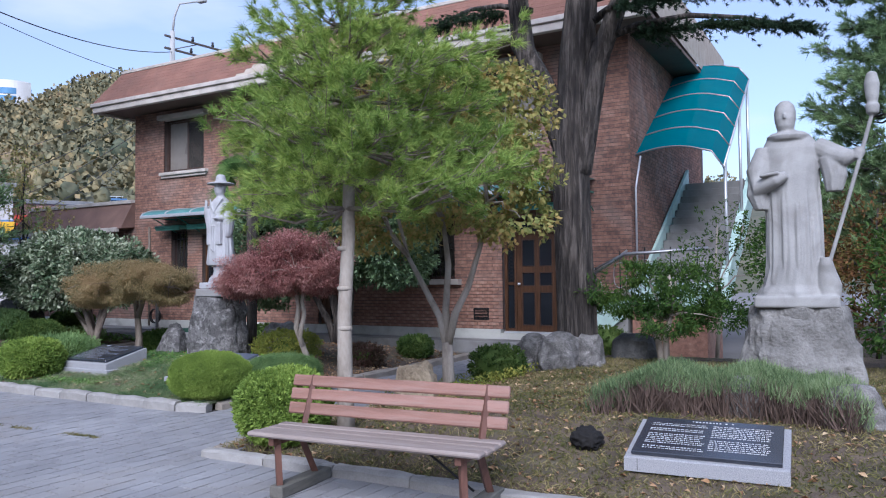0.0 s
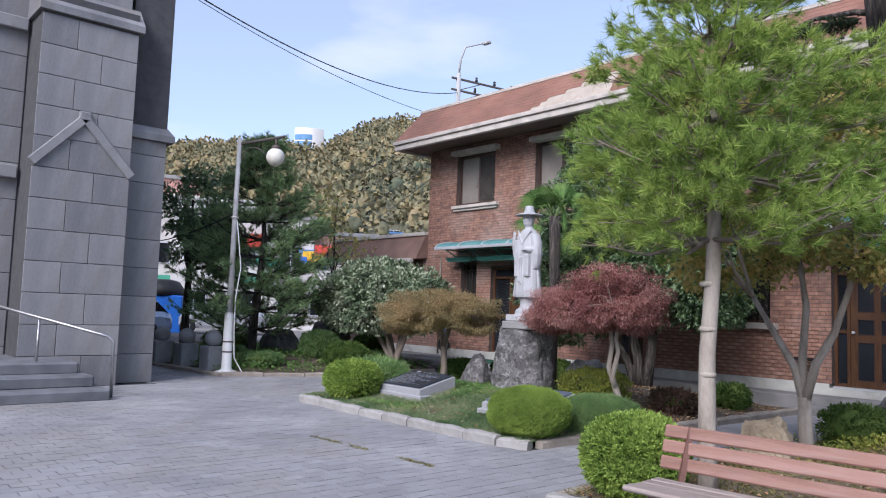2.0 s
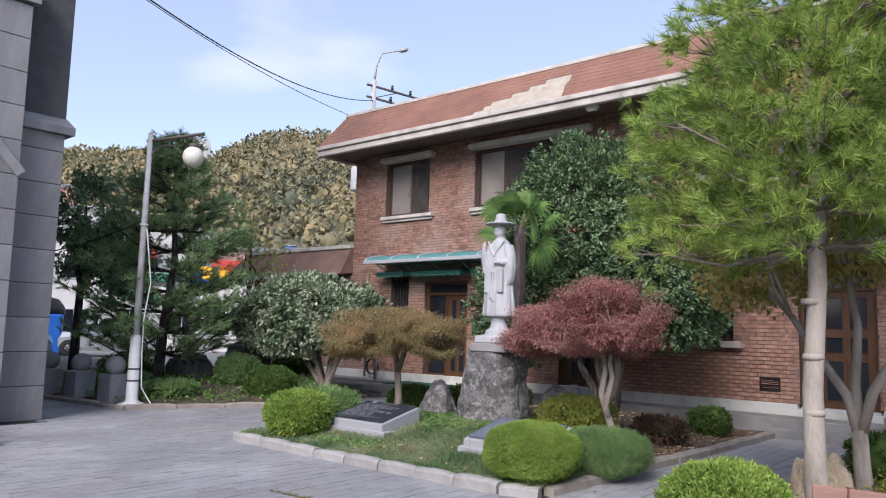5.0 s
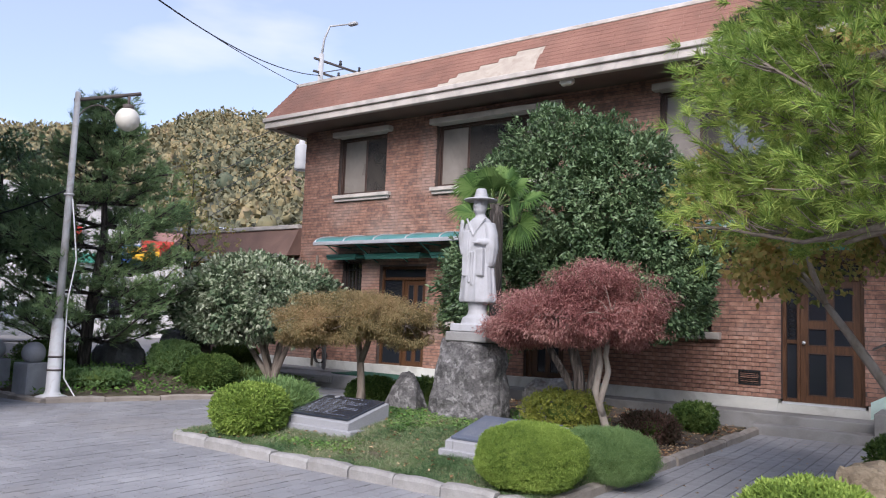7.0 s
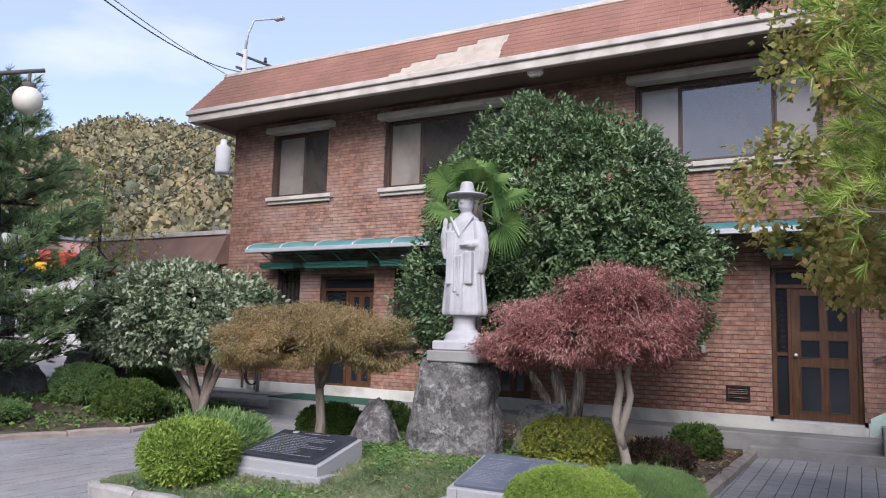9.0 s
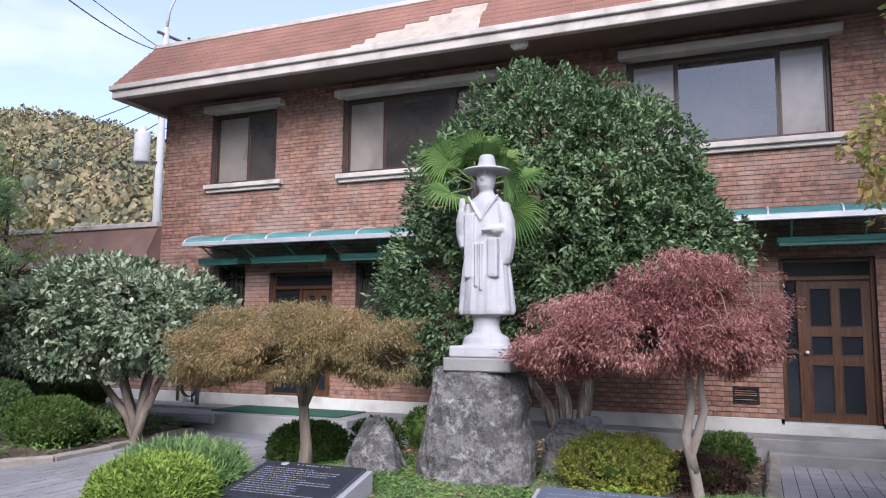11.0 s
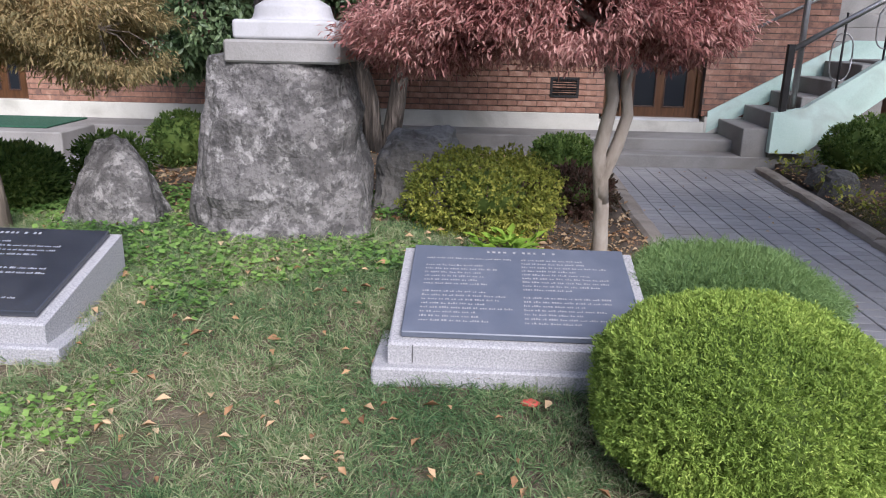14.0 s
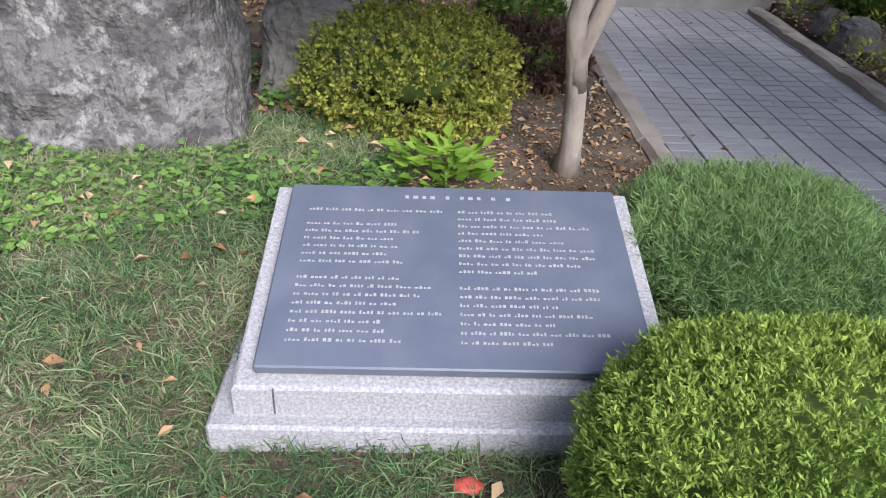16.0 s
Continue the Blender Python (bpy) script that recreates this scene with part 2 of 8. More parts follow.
# ------------------------------------------------------------------ materials
BRICK = material("brick_face", [(0.155, 0.09, 0.068), (0.265, 0.138, 0.096), (0.335, 0.182, 0.128), (0.43, 0.26, 0.19)], rough=0.85, scale=11, fine=70, bump=0.5, island=0.45, rand=0.45, stain=(0.38, 0.295, 0.25), stain_scale=0.8, stain_amount=0.4)
MORTAR = material("mortar", [(0.085, 0.062, 0.052), (0.15, 0.115, 0.10)], rough=0.95, scale=6, fine=90, bump=0.5)
ROOF = material("roof_shingle", [(0.19, 0.095, 0.066), (0.25, 0.122, 0.086), (0.30, 0.155, 0.112)], rough=0.9, scale=1.4, fine=120, bump=0.6, island=0.25, stain=(0.17, 0.10, 0.075), stain_scale=0.6, stain_amount=0.4)
# darker, duller brown than the main roof's shingle
WINGROOF = material("brown_wing_shingle", [(0.14, 0.085, 0.066), (0.20, 0.12, 0.092), (0.26, 0.16, 0.122)], rough=0.95, scale=2, fine=120, bump=0.6)
BAREBOARD = material("bare_plaster", [(0.36, 0.30, 0.24), (0.50, 0.44, 0.36)], rough=0.9, scale=3, fine=70, bump=0.4, stain=(0.28, 0.22, 0.17), stain_scale=3, stain_amount=0.5)
TRIM = material("painted_concrete_trim", [(0.40, 0.355, 0.31), (0.52, 0.47, 0.415), (0.60, 0.55, 0.49)], rough=0.75, scale=2.5, fine=70, bump=0.25, stain=(0.27, 0.245, 0.21), stain_scale=1.6, stain_amount=0.45)
SOFFIT = material("soffit_boards", [(0.10, 0.065, 0.05), (0.16, 0.11, 0.085)], rough=0.8, scale=2, fine=60)
STONE = material("ashlar_stone", [(0.14, 0.14, 0.145), (0.235, 0.232, 0.235), (0.33, 0.32, 0.31)], rough=0.9, scale=1.3, fine=80, bump=0.35, rand=0.4, stain=(0.17, 0.145, 0.12), stain_scale=1.1, stain_amount=0.6, stretch=(1, 1, 0.45))
JOINT = material("dark_joint", [(0.05, 0.05, 0.052), (0.09, 0.088, 0.088)], rough=0.95, scale=6)
PAVER = material("paver", [(0.205, 0.203, 0.208), (0.272, 0.27, 0.275), (0.35, 0.346, 0.348)], rough=0.85, scale=0.9, fine=110, bump=0.25, island=0.3, rand=0.3, stain=(0.25, 0.228, 0.205), stain_scale=0.5, stain_amount=0.5)
GROUT = material("grout", [(0.03, 0.029, 0.027), (0.06, 0.057, 0.053)], rough=0.95, scale=8)
KERB = material("kerb_stone", [(0.22, 0.21, 0.195), (0.33, 0.315, 0.295), (0.42, 0.405, 0.38)], rough=0.9, scale=3, fine=90, bump=0.5, rand=0.3, stain=(0.18, 0.17, 0.13), stain_scale=3, stain_amount=0.5)
PATHKERB = material("mossy_kerb", [(0.19, 0.16, 0.13), (0.30, 0.262, 0.218), (0.38, 0.342, 0.295)], rough=0.95, scale=3, fine=90, bump=0.5, rand=0.3)
CONCRETE = material("concrete", [(0.17, 0.166, 0.158), (0.25, 0.243, 0.23), (0.32, 0.312, 0.298)], rough=0.9, scale=1.6, fine=90, bump=0.3, stain=(0.15, 0.135, 0.118), stain_scale=1.4, stain_amount=0.5)
PLINTH = material("painted_plinth", [(0.44, 0.43, 0.385), (0.55, 0.545, 0.49), (0.62, 0.61, 0.56)], rough=0.75, scale=2, fine=60, bump=0.2, stain=(0.28, 0.26, 0.22), stain_scale=1.8, stain_amount=0.5)
MINT = material("mint_paint", [(0.38, 0.55, 0.48), (0.50, 0.66, 0.59), (0.58, 0.72, 0.66)], rough=0.7, scale=2, fine=50, bump=0.2, stain=(0.30, 0.33, 0.29), stain_scale=2, stain_amount=0.4)
SOIL = material("soil", [(0.055, 0.04, 0.029), (0.115, 0.086, 0.06), (0.20, 0.152, 0.108)], rough=1.0, scale=4, fine=80, bump=0.9, bump_dist=0.03, stain=(0.10, 0.11, 0.045), stain_scale=1.3, stain_amount=0.55)
EARTH = material("far_ground", [(0.16, 0.15, 0.14), (0.23, 0.22, 0.21)], rough=0.95, scale=0.3, fine=10)
ROCK = material("rough_rock", [(0.035, 0.032, 0.029), (0.10, 0.095, 0.088), (0.19, 0.18, 0.168), (0.27, 0.257, 0.24), (0.50, 0.48, 0.455)], rough=0.95, scale=9, fine=75, bump=0.7, bump_dist=0.015, stain=(0.07, 0.066, 0.06), stain_scale=7, stain_amount=0.6, grain_w=0.42)


def lichen_rock(name, dark, mid, pale, scale=2.4):
    """Fractured rock: broad tonal fields, sharp-edged dark lichen, pale flecks and hairline cracks."""
    mt = material(name, [dark, mid, pale], rough=0.95, scale=scale, fine=46, bump=0.8, bump_dist=0.02, grain_w=0.36)
    n, l = mt.node_tree.nodes, mt.node_tree.links
    b, tc = n["Principled BSDF"], n["Texture Coordinate"]
    col = b.inputs["Base Color"].links[0].from_socket
    for sc, det, lo, hi, amount, tint, dist in ((9.0, 10.0, 0.53, 0.58, 0.6, (0.34, 0.33, 0.315), 0.4), (4.2, 12.0, 0.49, 0.57, 0.6, (0.055, 0.052, 0.05), 0.5), (15.0, 10.0, 0.51, 0.56, 0.6, (0.042, 0.040, 0.039), 0.2), (42.0, 4.0, 0.56, 0.60, 0.55, (0.04, 0.038, 0.037), 0.0)):
        t = n.new("ShaderNodeTexNoise")
        t.inputs["Scale"].default_value, t.inputs["Detail"].default_value, t.inputs["Roughness"].default_value, t.inputs["Distortion"].default_value = sc, det, 0.66, dist
        mp = n.new("ShaderNodeMapping")
        mp.inputs["Location"].default_value = (sc * 1.7, sc, -sc)
        l.new(tc.outputs["Object"], mp.inputs["Vector"])
        l.new(mp.outputs["Vector"], t.inputs["Vector"])
        r = n.new("ShaderNodeMapRange")
        r.inputs["From Min"].default_value, r.inputs["From Max"].default_value, r.inputs["To Max"].default_value = lo, hi, amount
        l.new(t.outputs["Fac"], r.inputs["Value"])
        m = n.new("ShaderNodeMix")
        m.data_type = "RGBA"
        l.new(r.outputs["Result"], m.inputs[0])
        l.new(col, m.inputs[6])
        m.inputs[7].default_value = (*tint, 1)
        col = m.outputs[2]
    l.new(col, b.inputs["Base Color"])
    return mt


LICHENROCK = lichen_rock("lichen_rock", (0.10, 0.094, 0.09), (0.155, 0.148, 0.142), (0.225, 0.215, 0.205))
ROCKPALE = material("pale_rock", [(0.095, 0.09, 0.082), (0.20, 0.192, 0.176), (0.30, 0.29, 0.268)], rough=0.95, scale=2.6, fine=34, bump=0.9, bump_dist=0.03)
ROCKTAN = material("tan_rock", [(0.20, 0.15, 0.095), (0.38, 0.30, 0.20), (0.52, 0.43, 0.31)], rough=0.95, scale=4, fine=40, bump=0.9, bump_dist=0.03)
ROCKDARK = material("dark_rock", [(0.045, 0.047, 0.045), (0.10, 0.10, 0.095), (0.17, 0.165, 0.155)], rough=0.95, scale=4, fine=40, bump=0.9, bump_dist=0.03)
GRANITE = material("granite", [(0.17, 0.17, 0.18), (0.31, 0.31, 0.32), (0.46, 0.46, 0.465)], rough=0.75, scale=140, fine=300, bump=0.12, stain=(0.33, 0.32, 0.31), stain_scale=2, stain_amount=0.3)
# blue cast put into the polished black for the sky it mirrors
BLACKSTONE = material("sky_tinted_black_granite", [(0.026, 0.030, 0.040), (0.044, 0.050, 0.064)], rough=0.2, scale=8, fine=300, bump=0.0, spec=0.9)
# honed slate, its blue-grey lifted to include reflected sky
SLATE = material("sky_tinted_slate", [(0.085, 0.102, 0.14), (0.125, 0.142, 0.18)], rough=0.4, scale=6, fine=250, bump=0.05)
ENGRAVE = material("engraved_letters", [(0.26, 0.26, 0.265), (0.36, 0.36, 0.36)], rough=0.9, scale=20)
WHITESTONE = material("white_stone", [(0.34, 0.34, 0.345), (0.405, 0.405, 0.412), (0.46, 0.46, 0.467)], rough=0.65, scale=3, fine=70, bump=0.2, stain=(0.29, 0.285, 0.27), stain_scale=3.5, stain_amount=0.5)
GREYSTONE = material("weathered_statue_stone", [(0.235, 0.23, 0.218), (0.32, 0.312, 0.295), (0.385, 0.376, 0.355)], rough=0.8, scale=3, fine=90, bump=0.3, stain=(0.19, 0.178, 0.158), stain_scale=2, stain_amount=0.6)
BENCHWOOD = material("bench_plank", [(0.20, 0.10, 0.07), (0.29, 0.155, 0.115), (0.36, 0.21, 0.165)], rough=0.6, scale=3, fine=60, bump=0.3, stretch=(0.6, 8, 8), rand=0.3, stain=(0.33, 0.25, 0.21), stain_scale=2)
SEATWOOD = material("bench_seat_plank", [(0.19, 0.15, 0.128), (0.28, 0.225, 0.195), (0.34, 0.285, 0.25)], rough=0.7, scale=3, fine=60, bump=0.3, stretch=(0.6, 8, 8), rand=0.3)
BENCHFRAME = material("bench_frame_wood", [(0.10, 0.045, 0.03), (0.17, 0.08, 0.055)], rough=0.6, scale=5, stretch=(6, 6, 1))
BEAM = material("weathered_beam", [(0.10, 0.095, 0.08), (0.17, 0.16, 0.135)], rough=0.95, scale=6, stretch=(6, 1, 6))
DARKWOOD = material("varnished_door_wood", [(0.045, 0.02, 0.009), (0.085, 0.039, 0.017), (0.125, 0.06, 0.028)], rough=0.42, scale=4, fine=40, bump=0.1, stretch=(9, 9, 0.8), spec=0.4)
FRAMEBROWN = material("brown_window_frame", [(0.045, 0.025, 0.018), (0.075, 0.042, 0.03)], rough=0.45, scale=3)
PANE = material("window_pane", [(0.03, 0.028, 0.026), (0.075, 0.066, 0.056)], rough=0.04, scale=1.2, bump=0.0, spec=1.0, rough_var=0.0, coat=1.0)
BLIND = material("pale_blind", [(0.20, 0.175, 0.15), (0.29, 0.26, 0.225)], rough=0.3, scale=1.1, fine=8, bump=0.0, coat=0.8, stain=(0.13, 0.115, 0.10), stain_scale=1.1, stain_amount=0.5)
DARKPANE = glass("textured_glass", (0.018, 0.021, 0.026), 0.12)
IRON = material("dark_iron", [(0.02, 0.02, 0.021), (0.045, 0.043, 0.042)], rough=0.55, scale=10, metal=0.6)
STEEL = material("worn_steel_pipe", [(0.30, 0.30, 0.30), (0.46, 0.455, 0.45)], rough=0.38, scale=6, metal=0.85)
LAMPGREY = material("lamp_pole_paint", [(0.40, 0.395, 0.38), (0.55, 0.54, 0.52)], rough=0.55, scale=5, stain=(0.26, 0.17, 0.11), stain_scale=4, stain_amount=0.5)
LAMPDARK = material("lamp_arm_rust", [(0.075, 0.06, 0.052), (0.13, 0.105, 0.09)], rough=0.7, scale=8)
WHITEPAINT = material("white_paint", [(0.70, 0.69, 0.66), (0.80, 0.79, 0.77)], rough=0.55, scale=5, stain=(0.42, 0.33, 0.25), stain_scale=5, stain_amount=0.4)
GLOBE = material("milky_globe", [(0.66, 0.62, 0.52), (0.74, 0.70, 0.60)], rough=0.25, scale=3, bump=0.0)
AWNING = material("teal_awning_sheet", [(0.08, 0.28, 0.28), (0.13, 0.36, 0.355), (0.21, 0.44, 0.43)], rough=0.35, scale=2, fine=40, bump=0.05, trans=0.35)
CANOPY = material("turquoise_polycarbonate", [(0.0, 0.31, 0.39), (0.01, 0.41, 0.48)], rough=0.18, scale=1, fine=30, bump=0.03, trans=0.7)
GREENBAR = material("green_metal", [(0.07, 0.26, 0.20), (0.11, 0.33, 0.265)], rough=0.5, scale=4)
ALU = material("aluminium", [(0.55, 0.56, 0.57), (0.66, 0.67, 0.68)], rough=0.4, scale=4, metal=0.5)
MAT = material("green_turf_mat", [(0.012, 0.065, 0.038), (0.025, 0.105, 0.062)], rough=1.0, scale=20, fine=200, bump=0.6)
BARK = material("grey_bark", [(0.10, 0.078, 0.058), (0.20, 0.165, 0.13), (0.30, 0.255, 0.21)], rough=0.95, scale=7, fine=40, bump=0.8, bump_dist=0.02, stretch=(1, 1, 0.25))
BARKPALE = material("pale_bark", [(0.20, 0.165, 0.13), (0.33, 0.285, 0.235), (0.42, 0.375, 0.32)], rough=0.95, scale=6, fine=50, bump=0.6, bump_dist=0.012, stretch=(1, 1, 0.4))
BARKDARK = material("furrowed_bark", [(0.012, 0.010, 0.009), (0.06, 0.05, 0.042), (0.19, 0.162, 0.138)], rough=1.0, scale=16, fine=60, bump=1.0, bump_dist=0.06, stretch=(1, 1, 0.12))


def leafy(name, colours, trans=0.3, rough=0.7, spec=0.15, island=0.9):
    return material(name, colours, rough=rough, scale=1.6, fine=25, bump=0.0, island=island, trans=trans, spec=spec)


NEEDLE = leafy("white_pine_needles", [(0.13, 0.215, 0.05), (0.225, 0.335, 0.075), (0.33, 0.44, 0.10), (0.46, 0.54, 0.14)])
NEEDLEDARK = leafy("dark_pine_needles", [(0.125, 0.20, 0.095), (0.22, 0.325, 0.145), (0.33, 0.44, 0.20)])
CEDAR = leafy("cedar_needles", [(0.016, 0.033, 0.02), (0.032, 0.06, 0.032), (0.055, 0.09, 0.045)], trans=0.15)
GLOSSY = leafy("glossy_leaves", [(0.055, 0.10, 0.045), (0.115, 0.185, 0.078), (0.21, 0.295, 0.14)], rough=0.45, spec=0.4, trans=0.2)
VARIEGATED = leafy("variegated_leaves", [(0.07, 0.115, 0.058), (0.155, 0.21, 0.115), (0.30, 0.345, 0.22), (0.49, 0.52, 0.38)], rough=0.5, trans=0.2)
REDLEAF = leafy("red_maple_leaves", [(0.19, 0.072, 0.068), (0.33, 0.14, 0.128), (0.46, 0.235, 0.205), (0.56, 0.33, 0.285)], trans=0.4)
ORANGELEAF = leafy("bronze_maple_leaves", [(0.19, 0.165, 0.08), (0.32, 0.26, 0.125), (0.43, 0.335, 0.165), (0.47, 0.32, 0.175)], trans=0.45)
YELLOWMAPLE = leafy("turning_maple_leaves", [(0.20, 0.24, 0.075), (0.33, 0.345, 0.11), (0.46, 0.41, 0.14), (0.52, 0.37, 0.14)], trans=0.45)
TOPIARY = leafy("clipped_thuja", [(0.13, 0.205, 0.042), (0.245, 0.355, 0.068), (0.42, 0.52, 0.12)], island=0.75)
JUNIPER = leafy("juniper", [(0.12, 0.205, 0.08), (0.21, 0.33, 0.12), (0.33, 0.46, 0.19)], island=0.6)
DARKTOPIARY = leafy("dark_box_and_core_shade", [(0.05, 0.095, 0.025), (0.095, 0.16, 0.038), (0.17, 0.235, 0.06)])
YELLOWBUSH = leafy("yellow_green_shrub", [(0.13, 0.17, 0.042), (0.26, 0.29, 0.055), (0.45, 0.43, 0.09)], island=0.7)
RUSTSHRUB = leafy("rusty_shrub", [(0.06, 0.05, 0.03), (0.13, 0.085, 0.06), (0.20, 0.11, 0.085)])
LIME = leafy("lime_leaves", [(0.16, 0.30, 0.04), (0.27, 0.42, 0.06)])
GRASS = leafy("lawn_grass", [(0.065, 0.13, 0.058), (0.145, 0.24, 0.10), (0.245, 0.325, 0.15), (0.46, 0.43, 0.28)], rough=0.65)
CLOVER = leafy("ground_cover", [(0.08, 0.17, 0.04), (0.15, 0.28, 0.065), (0.24, 0.38, 0.10)])
FALLEN = leafy("fallen_leaves", [(0.20, 0.10, 0.055), (0.38, 0.22, 0.11), (0.52, 0.35, 0.20), (0.58, 0.44, 0.27)], trans=0.15)
DRYTWIG = material("dry_twigs", [(0.075, 0.05, 0.038), (0.16, 0.11, 0.085)], rough=0.95, scale=12)


# ------------------------------------------------------------------ plan
WALL_Y = 13.4                       # street-side face of the house
HOUSE_L, HOUSE_R, WING_L = -17.17, -3.7, -21.45
BRICK_L, BRICK_H, GAP = 0.228, 0.056, 0.011


def cells(x0, x1, z0, z1, holes):
    """Rectangles of a wall that are not cut out by its openings."""
    xs = sorted({x0, x1, *[h[0] for h in holes], *[h[1] for h in holes]})
    zs = sorted({z0, z1, *[h[2] for h in holes], *[h[3] for h in holes]})
    out = []
    for a, b in zip(xs, xs[1:]):
        if a < x0 or b > x1:
            continue
        for c, d in zip(zs, zs[1:]):
            if c < z0 or d > z1:
                continue
            if not any(h[0] <= (a + b) / 2 <= h[1] and h[2] <= (c + d) / 2 <= h[3] for h in holes):
                out.append((a, b, c, d))
    return out


def brick_rects(x0, x1, z0, z1, holes, rng):
    rows = int((z1 - z0) / (BRICK_H + GAP))
    pitch_z = (z1 - z0) / rows
    out = []
    for r in range(rows):
        za, zb = z0 + r * pitch_z + GAP / 2, z0 + (r + 1) * pitch_z - GAP / 2
        x = x0 - (r % 2) * (BRICK_L + 0.006) / 2 - rng.uniform(0, 0.03)
        while x < x1:
            spans = [(max(x, x0), min(x + BRICK_L, x1))]
            for h in holes:
                if za < h[3] - 0.01 and zb > h[2] + 0.01:
                    nxt = []
                    for a, b in spans:
                        if b <= h[0] or a >= h[1]:
                            nxt.append((a, b))
                        else:
                            if a < h[0]:
                                nxt.append((a, h[0]))
                            if b > h[1]:
                                nxt.append((h[1], b))
                    spans = nxt
            out += [(a, b, za, zb) for a, b in spans if b - a > 0.02]
            x += BRICK_L + 0.006
    return out


PIECES = []   # (builder) run at the end of the file: bricks and pavers


def brick_wall(name, label, x0, x1, z0, z1, holes, facing="y", at=WALL_Y, thick=0.28, single_from=None, seed=1):
    """A wall of mortar with openings, and its bricks standing proud. facing y: looks to -y; facing x: looks to +x (x0, x1 run along y)."""
    body = Mesh()
    for a, b, c, d in cells(x0, x1, z0, z1, holes):
        if facing == "y":
            body.box(a, b, at, at + thick, c, d)
        else:
            body.box(at - thick, at, a, b, c, d)
    wall = structure(name, body, MORTAR, label, "wall")

    def lay():
        rng = np.random.default_rng(seed)
        rects = brick_rects(x0, x1, z0, z1, holes, rng)
        joined, count = Mesh(), 0
        shared = {}
        for a, b, c, d in rects:
            p = 0.006 + rng.uniform(-0.003, 0.004)
            if facing == "y":
                lo, hi = (a, at - p, c), (b, at + 0.02, d)
            else:
                lo, hi = (at - 0.02, a, c), (at + p, b, d)
            near = single_from and single_from[0] <= a and b <= single_from[1] and single_from[2] <= c and d <= single_from[3] and count < 300
            if near and abs((b - a) - BRICK_L) < 0.004:
                key = round(b - a, 3)
                if key not in shared:
                    shared[key] = Mesh().box(0, b - a, -0.026, 0, 0, d - c, 0.004).data("brick", BRICK)
                ob = part("brick", shared[key], None, wall, "", (a, at + 0.02 - p + 0.0, c))
                count += 1
            else:
                joined.box(lo[0], hi[0], lo[1], hi[1], lo[2], hi[2])
        tagged(part("brickwork", joined, BRICK, wall, "red-brown bricks with some dark ones"), kind="stuff")
    PIECES.append(lay)
    return wall


def slab_poly(name, poly, z0, z1, mat, label, category):
    return structure(name, Mesh().prism(poly, z0, z1), mat, label, category)


# ground to the horizon, and the forecourt
g = Mesh()
g.box(-2500, 2500, -2500, 2500, -0.6, -0.06)
structure("ground", g, EARTH, "grey-brown ground reaching to the horizon", "ground")
court = structure("pavement", Mesh().box(-45, 12, -22, 14.2, -0.3, -0.006), GROUT, "pale grey paved forecourt with narrow dark joints", "pavement")

BED_C = [(-11.35, 6.05), (-6.62, 6.05), (-6.48, 12.6), (-10.5, 12.5), (-11.2, 10.4), (-11.75, 8.4)]
BED_L = [(-24.0, 6.1), (-19.5, 6.2), (-15.4, 6.62), (-14.5, 8.9), (-14.85, 11.7), (-16.4, 12.6), (-24.0, 12.6)]
BED_R = [(-4.95, 4.62), (9.0, 4.78), (9.0, 22.0), (-1.9, 22.0), (-1.95, 12.6), (-4.65, 12.6), (-4.8, 9.5)]


def inside(p, poly):
    x, y = p
    c = False
    for (xa, ya), (xb, yb) in zip(poly, poly[1:] + poly[:1]):
        if (ya > y) != (yb > y) and x < (xb - xa) * (y - ya) / (yb - ya) + xa:
            c = not c
    return c


def edge_distance(p, poly):
    best = 9e9
    for (xa, ya), (xb, yb) in zip(poly, poly[1:] + poly[:1]):
        dx, dy = xb - xa, yb - ya
        t = max(0, min(1, ((p[0] - xa) * dx + (p[1] - ya) * dy) / (dx * dx + dy * dy)))
        best = min(best, math.hypot(p[0] - xa - t * dx, p[1] - ya - t * dy))
    return best


def bed_height(x, y):
    """Height of the planted soil: low at the kerb, mounded further in."""
    for poly, top in ((BED_C, 0.31), (BED_L, 0.32), (BED_R, 0.33)):
        if inside((x, y), poly):
            e = edge_distance((x, y), poly)
            s = min(1.0, e / 1.7)
            s = s * s * (3 - 2 * s)
            return 0.07 + (top - 0.07) * s + 0.015 * noise.noise((x * 1.7, y * 1.7, 0))
    return 0.0


def bed(name, poly, label, step=0.12):
    xs, ys = [p[0] for p in poly], [p[1] for p in poly]
    bm = bmesh.new()
    nx, ny = int((max(xs) - min(xs)) / step) + 2, int((max(ys) - min(ys)) / step) + 2
    grid = {}
    for i in range(nx):
        for j in range(ny):
            x, y = min(xs) + i * step, min(ys) + j * step
            if inside((x, y), poly):
                grid[i, j] = bm.verts.new((x, y, bed_height(x, y)))
    for i in range(nx):
        for j in range(ny):
            q = [(i, j), (i + 1, j), (i + 1, j + 1), (i, j + 1)]
            if all(k in grid for k in q):
                bm.faces.new([grid[k] for k in q])
    rim = [e for e in bm.edges if e.is_boundary]
    ext = bmesh.ops.extrude_edge_only(bm, edges=rim)
    for v in [v for v in ext["geom"] if isinstance(v, bmesh.types.BMVert)]:
        v.co.z = -0.02
    me = bpy.data.meshes.new(name)
    bm.normal_update()
    bm.to_mesh(me)
    bm.free()
    me.materials.append(SOIL)
    me.polygons.foreach_set("use_smooth", [True] * len(me.polygons))
    return tagged(part(name, me, None), label, "planting bed", "", "structure")


